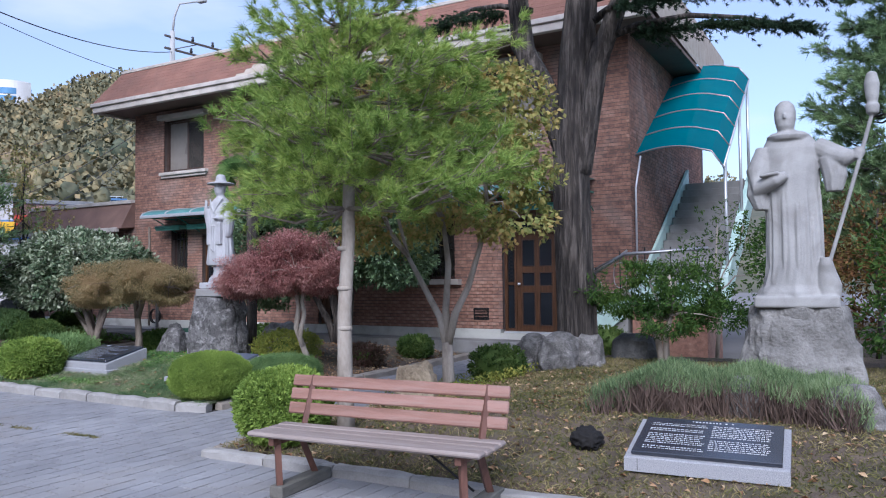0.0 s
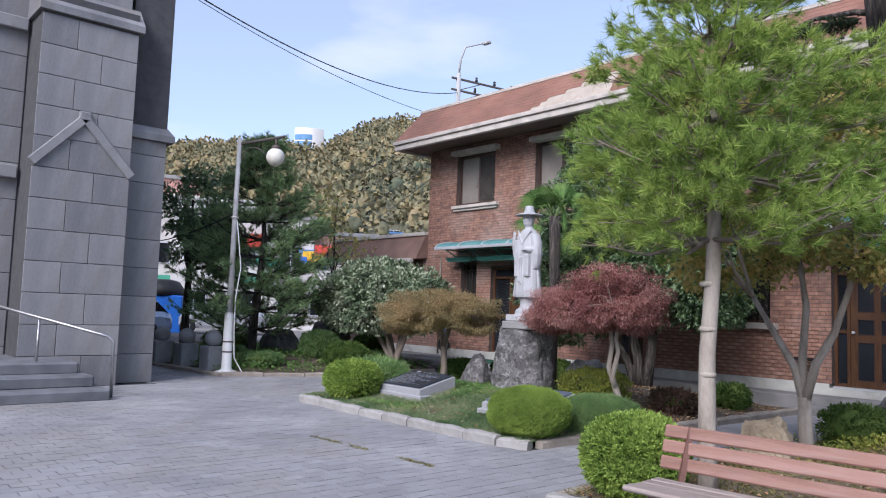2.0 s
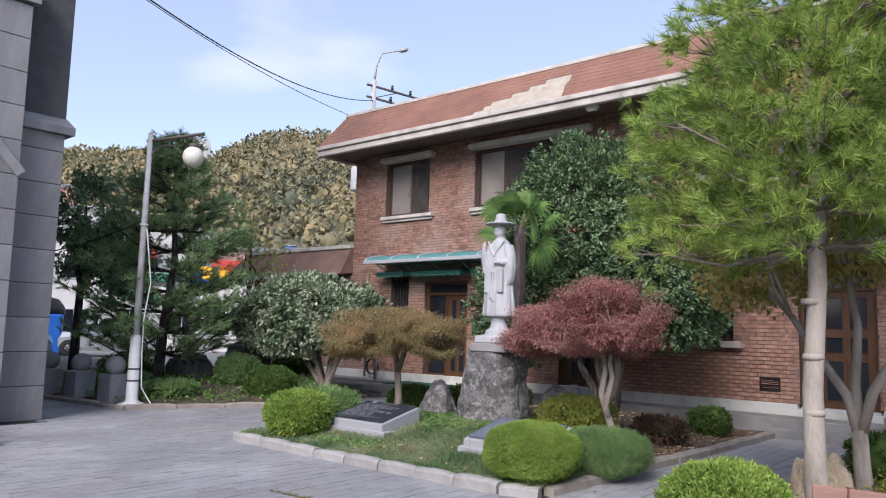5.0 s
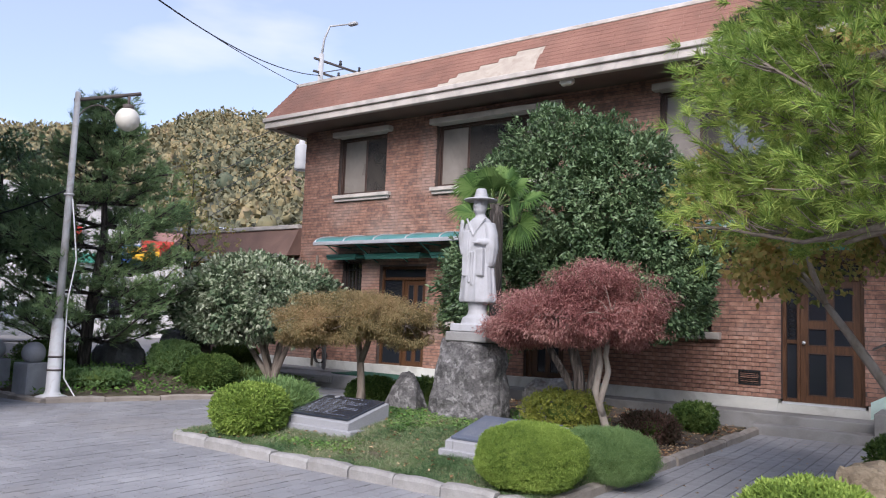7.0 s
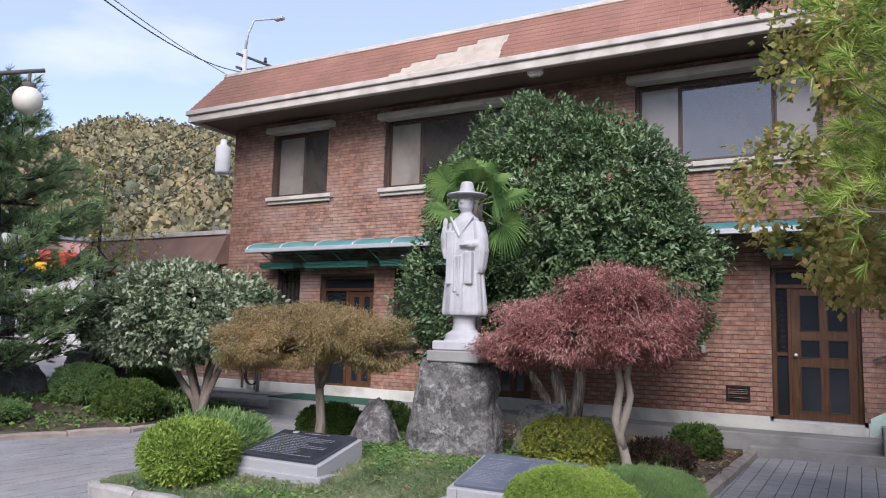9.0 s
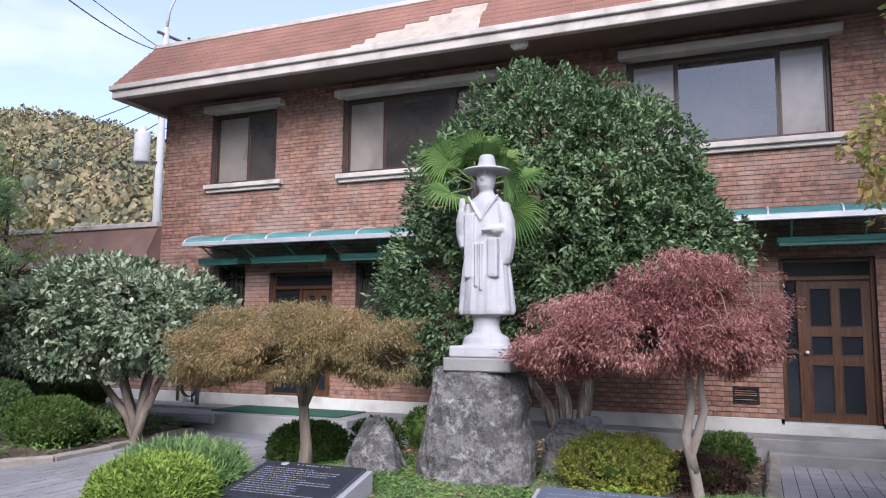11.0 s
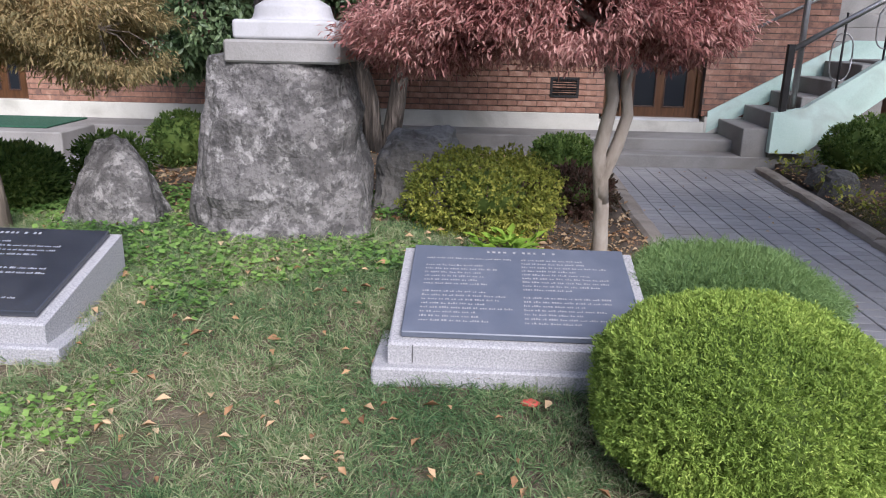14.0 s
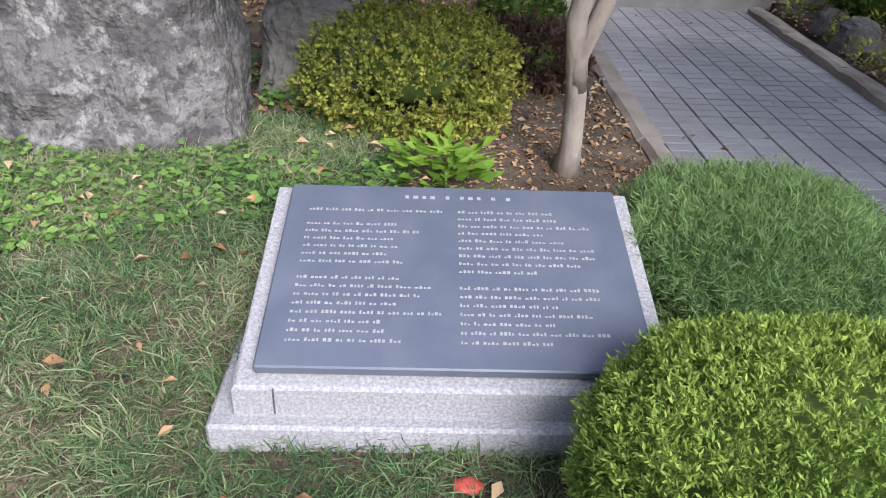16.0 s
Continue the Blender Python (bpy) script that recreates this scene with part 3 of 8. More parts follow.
bed("ground_bed_1", BED_C, "mounded lawn bed of dark soil round the statue")
bed("ground_bed_2", BED_L, "planted soil bed behind a low kerb")
bed("ground_bed_3", BED_R, "planted soil bed behind the wooden bench", 0.2)


def kerb_run(name, pts, size, height, mat, label, seed=3):
    """A row of separate worn kerb stones along a line."""
    rng = np.random.default_rng(seed)
    k = thing(name, label, "kerb", (0, 0, 0), "", "structure")
    for (xa, ya), (xb, yb) in zip(pts, pts[1:]):
        length = math.hypot(xb - xa, yb - ya)
        n = max(1, round(length / size))
        ang = math.atan2(yb - ya, xb - xa)
        for i in range(n):
            s = length / n
            m = Mesh()
            w, h = 0.13 + rng.uniform(-0.015, 0.015), height + rng.uniform(-0.012, 0.012)
            loops = []
            for t in np.linspace(0, 1, 6):
                x = -s / 2 + 0.008 + t * (s - 0.016)
                e = 1 - 0.10 * (abs(2 * t - 1) ** 5)
                j = rng.uniform(-0.007, 0.007, 6)
                loops.append([(x, -w / 2 + j[0], -0.05), (x, -w / 2 + j[0], h * 0.72 * e + j[1]), (x, -w / 2 + 0.028, h * e + j[2]),
                              (x, w / 2 - 0.028, h * e + j[3]), (x, w / 2 + j[4], h * 0.75 * e + j[5]), (x, w / 2 + j[4], -0.05)])
            m.rings(loops, smooth=False)
            u = (i + 0.5) / n
            part("kerb_stone", m, mat, k, "", pose(xa + (xb - xa) * u, ya + (yb - ya) * u, 0, 0, 0, math.degrees(ang) + rng.uniform(-1.2, 1.2)))
    return k


kerb_run("trim_kerb_1", [(-11.45, 6.15), (-11.2, 6.0), (-6.95, 6.0), (-6.58, 6.12)], 0.52, 0.11, KERB, "pale worn kerb stones edging the lawn")
kerb_run("trim_kerb_2", [(-6.58, 6.25), (-6.44, 12.6)], 0.9, 0.10, PATHKERB, "brown weathered kerb along the side path")
kerb_run("trim_kerb_3", [(-24, 6.0), (-19.5, 6.1), (-15.35, 6.55), (-14.42, 8.9), (-14.78, 11.7)], 0.9, 0.08, PATHKERB, "low brown kerb of the planted bed")
kerb_run("trim_kerb_4", [(-4.98, 4.58), (9, 4.72)], 0.7, 0.08, KERB, "worn kerb stones behind the bench")
kerb_run("trim_kerb_5", [(-4.98, 4.7), (-4.86, 9.5), (-4.72, 12.35)], 0.9, 0.065, PATHKERB, "brown weathered kerb edging the path")
kerb_run("trim_kerb_6", [(-11.5, 6.3), (-11.85, 8.4), (-11.3, 10.4), (-10.6, 12.4)], 0.8, 0.09, PATHKERB, "weathered kerb at the back of the lawn bed")

# added wall, never in view, closing the place off behind the camera
structure("wall_south_court", Mesh().box(-14.0, 34.0, -26.0, -25.0, -0.05, 9.0), STONE, "plain stone wall added out of view to close the forecourt", "wall")

# ------------------------------------------------------------------ the brick house
WINDOWS_UP = [(-16.04, -14.57, 4.30, 5.68, 1), (-13.18, -10.3, 4.30, 5.66, 2), (-8.27, -5.52, 4.30, 5.68, 3)]
DOOR_MAIN = (-6.28, -5.12, 0.40, 2.62)
DOOR_2 = (-14.62, -13.32, 0.42, 2.62)
DOOR_3 = (-10.9, -10.05, 0.42, 2.5)
WIN_LOW = [(-8.62, -7.35, 1.46, 2.75), (-15.75, -15.15, 1.46, 2.75), (-12.86, -11.5, 1.46, 2.75)]
VENT = (-6.92, -6.58, 0.64, 0.88)
holes_up = [w[:4] for w in WINDOWS_UP]
holes_low = [DOOR_MAIN, DOOR_2, DOOR_3, *WIN_LOW]
brick_wall("wall_south_upper", "red-brown brick upper wall with three wide windows", HOUSE_L, HOUSE_R, 3.2, 6.02, holes_up, seed=1)
brick_wall("wall_south_lower", "red-brown brick ground-floor wall with doors and barred windows", WING_L, HOUSE_R, 0.46, 3.2, holes_low, seed=2, single_from=(-9.9, -6.3, 0.46, 1.45))
brick_wall("wall_east", "dark red-brown brick side wall beside the outside stair", WALL_Y + 0.004, 20.0, 0.2, 6.02, [], facing="x", at=HOUSE_R, seed=3)
brick_wall("wall_west", "red-brown brick side wall above the low wing", WALL_Y, 20.0, 3.2, 6.02, [], facing="x", at=HOUSE_L + 0.28, seed=4)
structure("wall_north", Mesh().box(WING_L, HOUSE_R, 20.0, 20.3, 0, 6.02), MORTAR, "plain rear wall of the brick house", "wall")
structure("wall_wing_west", Mesh().box(WING_L, WING_L + 0.28, WALL_Y + 0.3, 20.0, 0, 3.4), BRICK, "brick end wall of the low wing", "wall")
structure("floor_upper", Mesh().box(HOUSE_L, HOUSE_R - 0.3, WALL_Y + 0.3, 19.9, 3.05, 3.2), CONCRETE, "plain floor slab inside the house", "floor")
structure("baseboard_plinth", Mesh().box(WING_L, -6.32, WALL_Y - 0.03, WALL_Y + 0.25, 0.0, 0.46, 0.008).box(-5.08, HOUSE_R, WALL_Y - 0.03, WALL_Y + 0.25, 0.0, 0.46, 0.008).box(-6.32, -5.08, WALL_Y - 0.02, WALL_Y + 0.27, 0.0, 0.39), PLINTH, "pale painted plinth strip under the brick wall", "plinth")
structure("pavement_platform", Mesh().box(-18.6, -4.4, 12.78, WALL_Y - 0.03, -0.02, 0.27, 0.012).box(-6.5, -4.6, 12.45, 12.78, -0.02, 0.14, 0.012), CONCRETE, "grey concrete apron along the brick wall", "step")

# roof: fascia, soffit, shingled slope with peeling patch, coping
EAVE_Y, EAVE_L, EAVE_R, TOP_Y, TOP_L = 12.42, -17.62, -3.1, 13.0, -17.15
roof = thing("roof", "brown shingled mansard roof with cream fascia and a peeled patch", "roof", (0, 0, 0), "", "structure")
fas = Mesh()
fas.box(EAVE_L, EAVE_R, EAVE_Y, EAVE_Y + 0.12, 5.88, 6.03, 0.012).box(EAVE_L - 0.04, EAVE_R, EAVE_Y - 0.05, EAVE_Y + 0.1, 6.03, 6.13, 0.012)
fas.box(EAVE_L, EAVE_L + 0.12, EAVE_Y + 0.12, 20.4, 5.88, 6.03, 0.012).box(EAVE_L - 0.05, EAVE_L + 0.1, EAVE_Y + 0.1, 20.4, 6.03, 6.13, 0.012)
part("fascia", fas, TRIM, roof, "cream painted double fascia")
part("soffit", Mesh().box(EAVE_L + 0.12, EAVE_R, EAVE_Y + 0.12, 20.4, 5.93, 6.0), SOFFIT, roof, "dark brown boarded soffit")
deck = Mesh()
deck.add([(EAVE_L, EAVE_Y, 6.12), (EAVE_R, EAVE_Y, 6.12), (EAVE_R, TOP_Y, 7.0), (TOP_L, TOP_Y, 7.0), (TOP_L, 20.2, 7.0), (EAVE_L, 20.2, 6.12), (EAVE_R, 20.2, 7.0), (EAVE_R, 20.2, 6.0), (EAVE_L, 20.2, 6.0)],
         [(0, 1, 2, 3), (0, 3, 4, 5), (3, 2, 6, 4), (1, 7, 6, 2)])
part("roof_deck", deck, BAREBOARD, roof, "bare pale board under the shingles")
cop = Mesh()
cop.box(TOP_L - 0.05, EAVE_R, TOP_Y - 0.04, TOP_Y + 0.1, 6.98, 7.06, 0.01).box(TOP_L - 0.05, TOP_L + 0.08, TOP_Y + 0.1, 20.2, 6.98, 7.06, 0.01)
part("coping", cop, TRIM, roof, "cream coping")


def peeled(x, s):
    """The ragged bare patch near the eave (s: 0 at the eave, 1 at the top)."""
    if not -12.5 < x < -10.3:
        return False
    u = (x + 12.5) / 2.2
    edge = 0.10 + 0.62 * u ** 0.8 + 0.10 * noise.noise((x * 3.1, s * 2, 4.0))
    return s < edge


def shingles():
    rng = np.random.default_rng(8)
    joined = Mesh()
    courses = 9
    sl = np.array([0, TOP_Y - EAVE_Y, 0.88])
    nrm = np.array([0, -0.88, TOP_Y - EAVE_Y])
    nrm /= np.linalg.norm(nrm)
    for c in range(courses):
        s0, s1 = c / courses, (c + 1.06) / courses
        xl = EAVE_L + (TOP_L - EAVE_L) * s0
        x = xl - rng.uniform(0, 0.2)
        while x < EAVE_R:
            w = 0.06 if -12.7 < x < -10.1 else 0.30
            a, b = max(x, xl), min(x + w - (0.004 if w > 0.1 else 0.0), EAVE_R)
            if b - a > 0.03 and not peeled((a + b) / 2, (s0 + s1) / 2):
                p0 = np.array([0, EAVE_Y, 6.12]) + sl * s0 + nrm * (0.009 + rng.uniform(0, 0.002))
                p1 = np.array([0, EAVE_Y, 6.12]) + sl * min(s1, 1) + nrm * 0.006
                q0 = p0 - nrm * 0.008
                q1 = p1 - nrm * 0.004
                v = []
                for xx in (a, b):
                    for p in (p0, p1, q1, q0):
                        v.append((xx, p[1], p[2]))
                joined.add(v, [(0, 4, 5, 1), (3, 7, 4, 0), (0, 1, 2, 3), (4, 7, 6, 5)])
            x += w
    for c in range(courses):       # west slope
        s0, s1 = c / courses, min(1, (c + 1.05) / courses)
        for y in np.arange(EAVE_Y, 20.2, 0.6):
            xa, xb = EAVE_L + (TOP_L - EAVE_L) * s0, EAVE_L + (TOP_L - EAVE_L) * s1
            ya = max(y, EAVE_Y + (TOP_Y - EAVE_Y) * s1)
            if y + 0.6 > ya:
                za, zb = 6.12 + 0.88 * s0, 6.12 + 0.88 * s1
                joined.add([(xa - 0.02, ya, za), (xa - 0.02, y + 0.59, za), (xb - 0.008, y + 0.59, zb), (xb - 0.008, ya, zb)], [(0, 3, 2, 1)])
    tagged(part("shingles", joined, ROOF, roof, "faded brown asphalt shingles"), kind="stuff")


shingles()

# low wing roof
wing = thing("roof_wing", "low brown shingled parapet of the side wing with cream coping", "roof", (0, 0, 0), "", "structure")
wm = Mesh()
wm.add([(WING_L - 0.9, WALL_Y - 0.45, 2.88), (HOUSE_L, WALL_Y - 0.45, 2.88), (HOUSE_L, WALL_Y - 0.08, 3.58), (WING_L - 0.3, WALL_Y - 0.08, 3.58), (WING_L - 0.3, 20, 3.58), (WING_L - 0.9, 20, 2.88), (HOUSE_L, 20, 3.58)],
       [(0, 1, 2, 3), (0, 3, 4, 5), (3, 2, 6, 4), (0, 5, 4, 6, 2, 1)])
part("slope", wm, WINGROOF, wing, "brown shingle slope")
part("coping", Mesh().box(WING_L - 0.34, HOUSE_L - 0.004, WALL_Y - 0.14, WALL_Y + 0.05, 3.56, 3.66, 0.01), TRIM, wing, "cream coping")
part("fascia", Mesh().box(WING_L - 0.94, -17.3, WALL_Y - 0.52, WALL_Y - 0.4, 2.78, 2.9, 0.01), TRIM, wing, "cream fascia")


def window(index, x0, x1, z0, z1, panes, blinds, label):
    """A recessed brown-framed sliding window with sill and lintel. panes: x splits."""
    w = thing("window_%d" % index, label, "window", (0, 0, 0), "", "structure")
    y = WALL_Y + 0.10
    fr = Mesh()
    t = 0.05
    fr.box(x0, x0 + t, y, y + 0.08, z0, z1, 0.006).box(x1 - t, x1, y, y + 0.08, z0, z1, 0.006)
    fr.box(x0 + t, x1 - t, y, y + 0.08, z0, z0 + t, 0.006).box(x0 + t, x1 - t, y, y + 0.08, z1 - t, z1, 0.006)
    part("window_frame", fr, FRAMEBROWN, w)
    xs = [x0 + t, *panes, x1 - t]
    for i, (a, b) in enumerate(zip(xs, xs[1:])):
        o = y + (0.012 if i % 2 else 0.03)
        sash = Mesh()
        q = 0.035
        sash.box(a, a + q, o, o + 0.03, z0 + t, z1 - t, 0.004).box(b - q, b, o, o + 0.03, z0 + t, z1 - t, 0.004)
        sash.box(a + q, b - q, o, o + 0.03, z0 + t, z0 + t + q, 0.004).box(a + q, b - q, o, o + 0.03, z1 - t - q, z1 - t, 0.004)
        part("sash", sash, FRAMEBROWN, w)
        part("pane", Mesh().box(a + q, b - q, o + 0.012, o + 0.018, z0 + t + q, z1 - t - q), BLIND if blinds[i] else PANE, w, "pane with a pale blind behind" if blinds[i] else "dark reflecting pane")
    sill = Mesh()
    sill.box(x0 - 0.07, x1 + 0.17, WALL_Y - 0.12, WALL_Y + 0.12, z0 - 0.085, z0 - 0.002, 0.008).box(x0 - 0.04, x1 + 0.12, WALL_Y - 0.07, WALL_Y, z0 - 0.15, z0 - 0.085, 0.006)
    part("window_sill", sill, TRIM, w, "cream stepped sill")
    part("lintel", Mesh().box(x0 - 0.10, x1 + 0.16, WALL_Y - 0.17, WALL_Y + 0.1, z1 - 0.002, z1 + 0.12, 0.01), TRIM, w, "cream roller-shutter lintel")
    return w


window(1, *WINDOWS_UP[0][:4], [-15.28], [1, 0], "brown sliding window with cream sill, one pane blinded")
window(2, *WINDOWS_UP[1][:4], [-12.42, -11.08], [1, 0, 1], "wide brown sliding window with pale blinds")
window(3, *WINDOWS_UP[2][:4], [-7.57, -6.18], [1, 0, 1], "wide window whose middle pane reflects a dark tree")


def barred_window(index, x0, x1, z0, z1):
    w = thing("window_%d" % index, "barred ground-floor window with a pale sill", "window", (0, 0, 0), "", "structure")
    y = WALL_Y + 0.12
    fr = Mesh()
    fr.box(x0, x0 + 0.05, y, y + 0.07, z0, z1, 0.005).box(x1 - 0.05, x1, y, y + 0.07, z0, z1, 0.005).box(x0 + 0.05, x1 - 0.05, y, y + 0.07, z0, z0 + 0.05, 0.005).box(x0 + 0.05, x1 - 0.05, y, y + 0.07, z1 - 0.05, z1, 0.005)
    fr.box((x0 + x1) / 2 - 0.02, (x0 + x1) / 2 + 0.02, y + 0.01, y + 0.06, z0 + 0.05, z1 - 0.05, 0.004)
    part("window_frame", fr, FRAMEBROWN, w)
    part("pane", Mesh().box(x0 + 0.05, x1 - 0.05, y + 0.03, y + 0.036, z0 + 0.05, z1 - 0.05), PANE, w)
    for x in np.arange(x0 + 0.06, x1 - 0.02, 0.105):
        part("bar", Mesh().tube([(x, y - 0.06, z0), (x, y - 0.06, z1)], 0.009, 6), IRON, w)
    for z in (z0 + 0.2, z1 - 0.2):
        part("cross_bar", Mesh().box(x0, x1, y - 0.075, y - 0.05, z - 0.012, z + 0.012), IRON, w)
    part("window_sill", Mesh().box(x0 - 0.08, x1 + 0.16, WALL_Y - 0.16, WALL_Y + 0.12, z0 - 0.12, z0 - 0.002, 0.012), TRIM, w, "cream sill")


barred_window(4, *WIN_LOW[0])
barred_window(5, *WIN_LOW[1])
barred_window(6, *WIN_LOW[2])


def panel_door(index, x0, x1, z0, z1, label, leaf_x, double=False):
    d = thing("door_%d" % index, label, "door", (0, 0, 0), "", "structure")
    y = WALL_Y + 0.10
    lz = z1 - 0.30                                   # top of the leaf, transom above
    fr = Mesh()
    fr.box(x0, x0 + 0.06, y, y + 0.12, z0, z1, 0.006).box(x1 - 0.06, x1, y, y + 0.12, z0, z1, 0.006).box(x0 + 0.06, x1 - 0.06, y, y + 0.12, z1 - 0.06, z1, 0.006)
    fr.box(x0 + 0.06, x1 - 0.06, y, y + 0.12, lz, lz + 0.06, 0.006).box(leaf_x - 0.05, leaf_x, y, y + 0.12, z0, lz, 0.006)
    part("door_frame", fr, DARKWOOD, d)
    part("threshold", Mesh().box(x0, x1, y - 0.06, y + 0.14, z0 - 0.02, z0 + 0.025, 0.006), ALU, d, "pale metal threshold")
    part("transom_pane", Mesh().box(x0 + 0.06, x1 - 0.06, y + 0.05, y + 0.056, lz + 0.06, z1 - 0.06), DARKPANE, d, "dark glass transom")
    # sidelight
    part("sidelight_pane", Mesh().box(x0 + 0.06, leaf_x - 0.05, y + 0.05, y + 0.056, z0, lz), DARKPANE, d, "dark patterned sidelight glass")
    part("sidelight_rail", Mesh().box(x0 + 0.06, leaf_x - 0.05, y + 0.02, y + 0.09, (z0 + lz) / 2 - 0.03, (z0 + lz) / 2 + 0.03, 0.004).box(x0 + 0.06, leaf_x - 0.05, y + 0.02, y + 0.09, z0, z0 + 0.08, 0.004), DARKWOOD, d)
    for i in range(12):
        z = z0 + 0.98 + i * 0.075
        if z < lz - 0.08:
            m = Mesh()
            xc, r = (x0 + 0.06 + leaf_x - 0.05) / 2, (leaf_x - x0 - 0.11) / 2 * 0.8
            for sgn in (1, -1):
                m.tube([(xc - r, y + 0.04, z - 0.035 * sgn), (xc + r, y + 0.04, z + 0.035 * sgn)], 0.005, 5)
            part("lattice_bar", m, IRON, d)
    lx0, lx1 = leaf_x, x1 - 0.06
    leaf = Mesh()
    o = y + 0.035
    w = lx1 - lx0
    st = 0.105
    cuts_x = [(lx0 + st, lx0 + w / 2 - 0.045), (lx0 + w / 2 + 0.045, lx1 - st)]
    h = lz - z0
    cuts_z = [(z0 + 0.14, z0 + 0.14 + 0.34 * h), (z0 + 0.14 + 0.40 * h, z0 + 0.14 + 0.54 * h), (z0 + 0.14 + 0.60 * h, lz - 0.10)]
    holes = [(a, b, c, e) for a, b in cuts_x for c, e in cuts_z]
    for a, b, c, e in cells(lx0, lx1, z0 + 0.02, lz, holes):
        leaf.box(a, b, o, o + 0.04, c, e)
    lf = part("door_leaf", leaf, DARKWOOD, d, "brown varnished six-panel door leaf")
    for a, b, c, e in holes:
        mo = Mesh()
        q = 0.016
        mo.box(a, a + q, o - 0.008, o + 0.03, c, e, 0.004).box(b - q, b, o - 0.008, o + 0.03, c, e, 0.004).box(a + q, b - q, o - 0.008, o + 0.03, c, c + q, 0.004).box(a + q, b - q, o - 0.008, o + 0.03, e - q, e, 0.004)
        part("panel_moulding", mo, FRAMEBROWN, lf)
        part("pane", Mesh().box(a + q, b - q, o + 0.014, o + 0.02, c + q, e - q), DARKPANE, lf, "dark frosted pane")
    hx = lx0 + 0.055
    part("door_handle", Mesh().lathe([(0.0, 0), (0.02, 0.002), (0.02, 0.012), (0.010, 0.016), (0.010, 0.035), (0.026, 0.045), (0.028, 0.058), (0.02, 0.07), (0, 0.073)], (0, 0, 0), 16), ALU, lf, "pale round door knob",
         pose(hx, o, z0 + 0.95, 90, 0, 0))
    return d


panel_door(1, *DOOR_MAIN, "brown six-panel wooden door with a lattice sidelight", -6.02)
panel_door(2, *DOOR_2, "dark wooden entrance door behind the bronze maple", -14.0)
panel_door(3, *DOOR_3, "dark wooden side door behind the camellia", -10.78)
vent = thing("wall_vent", "small dark square vent grille set in the brick wall", "vent", (-6.75, WALL_Y - 0.004, 0.64))
part("frame", Mesh().box(-0.17, 0.17, -0.02, 0.0, 0, 0.03, 0.004).box(-0.17, 0.17, -0.02, 0.0, 0.21, 0.24, 0.004).box(-0.17, -0.14, -0.02, 0, 0.03, 0.21).box(0.14, 0.17, -0.02, 0, 0.03, 0.21), IRON, vent)
for i in range(6):
    part("slat", Mesh().box(-0.14, 0.14, -0.004, 0.004, -0.012, 0.012, m=pose(0, -0.009, 0.045 + i * 0.03, 35)), IRON, vent)


def awning(name, x0, x1, z, label, posts=()):
    """A shallow curved sheet awning on a pale gutter with ribs and wall brackets."""
    a = thing(name, label, "awning", (0, 0, 0), "", "structure")
    depth, n = 0.85, 9
    prof = [(WALL_Y - 0.02 - depth * math.sin(k / n * math.pi / 2), z + 0.20 * math.cos(k / n * math.pi / 2) + 0.03) for k in range(n + 1)]
    sheet = Mesh()
    loops = [[(x, y, zz) for y, zz in prof] + [(x, y + 0.004, zz - 0.006) for y, zz in prof[::-1]] for x in (x0, x1)]
    sheet.rings(loops, smooth=False)
    part("sheet", sheet, AWNING, a, "faded teal plastic sheet")
    part("gutter", Mesh().box(x0, x1, WALL_Y - depth - 0.06, WALL_Y - depth - 0.02, z - 0.03, z + 0.05, 0.008), ALU, a, "pale metal edge")
    for x in np.arange(x0 + 0.02, x1, 0.86):
        part("rib", Mesh().tube([(x, y, zz + 0.006) for y, zz in prof], 0.018, 6), ALU, a, "pale rib")
    for x in np.arange(x0 + 0.3, x1, 0.86):
        part("bracket", Mesh().tube([(x, WALL_Y - 0.01, z - 0.35), (x, WALL_Y - depth + 0.1, z - 0.02)], 0.014, 6).box(x - 0.015, x + 0.015, WALL_Y - depth, WALL_Y, z - 0.03, z, 0.003), GREENBAR, a, "green bracket")
    return a


awning("awning_1", -15.85, -9.5, 3.06, "long faded teal awning with pale edge above the ground floor")
awning("awning_2", -9.0, -4.35, 3.06, "faded teal awning above the wooden door")
for x0, x1, z in ((-15.9, -15.0, 2.80), (-14.75, -13.2, 2.80), (-12.95, -11.3, 2.80), (-8.7, -7.2, 2.84), (-6.3, -4.9, 2.80)):
    single("awning_rail", Mesh().box(x0, x1, WALL_Y - 0.42, WALL_Y - 0.005, z - 0.01, z + 0.07, 0.012).box(x0 + 0.03, x1 - 0.03, WALL_Y - 0.4, WALL_Y - 0.36, z - 0.05, z - 0.01), GREENBAR, "green metal hood over the opening on the brick wall", "hood")


# ------------------------------------------------------------------ plants: makers
def gz(x, y):
    return bed_height(x, y)


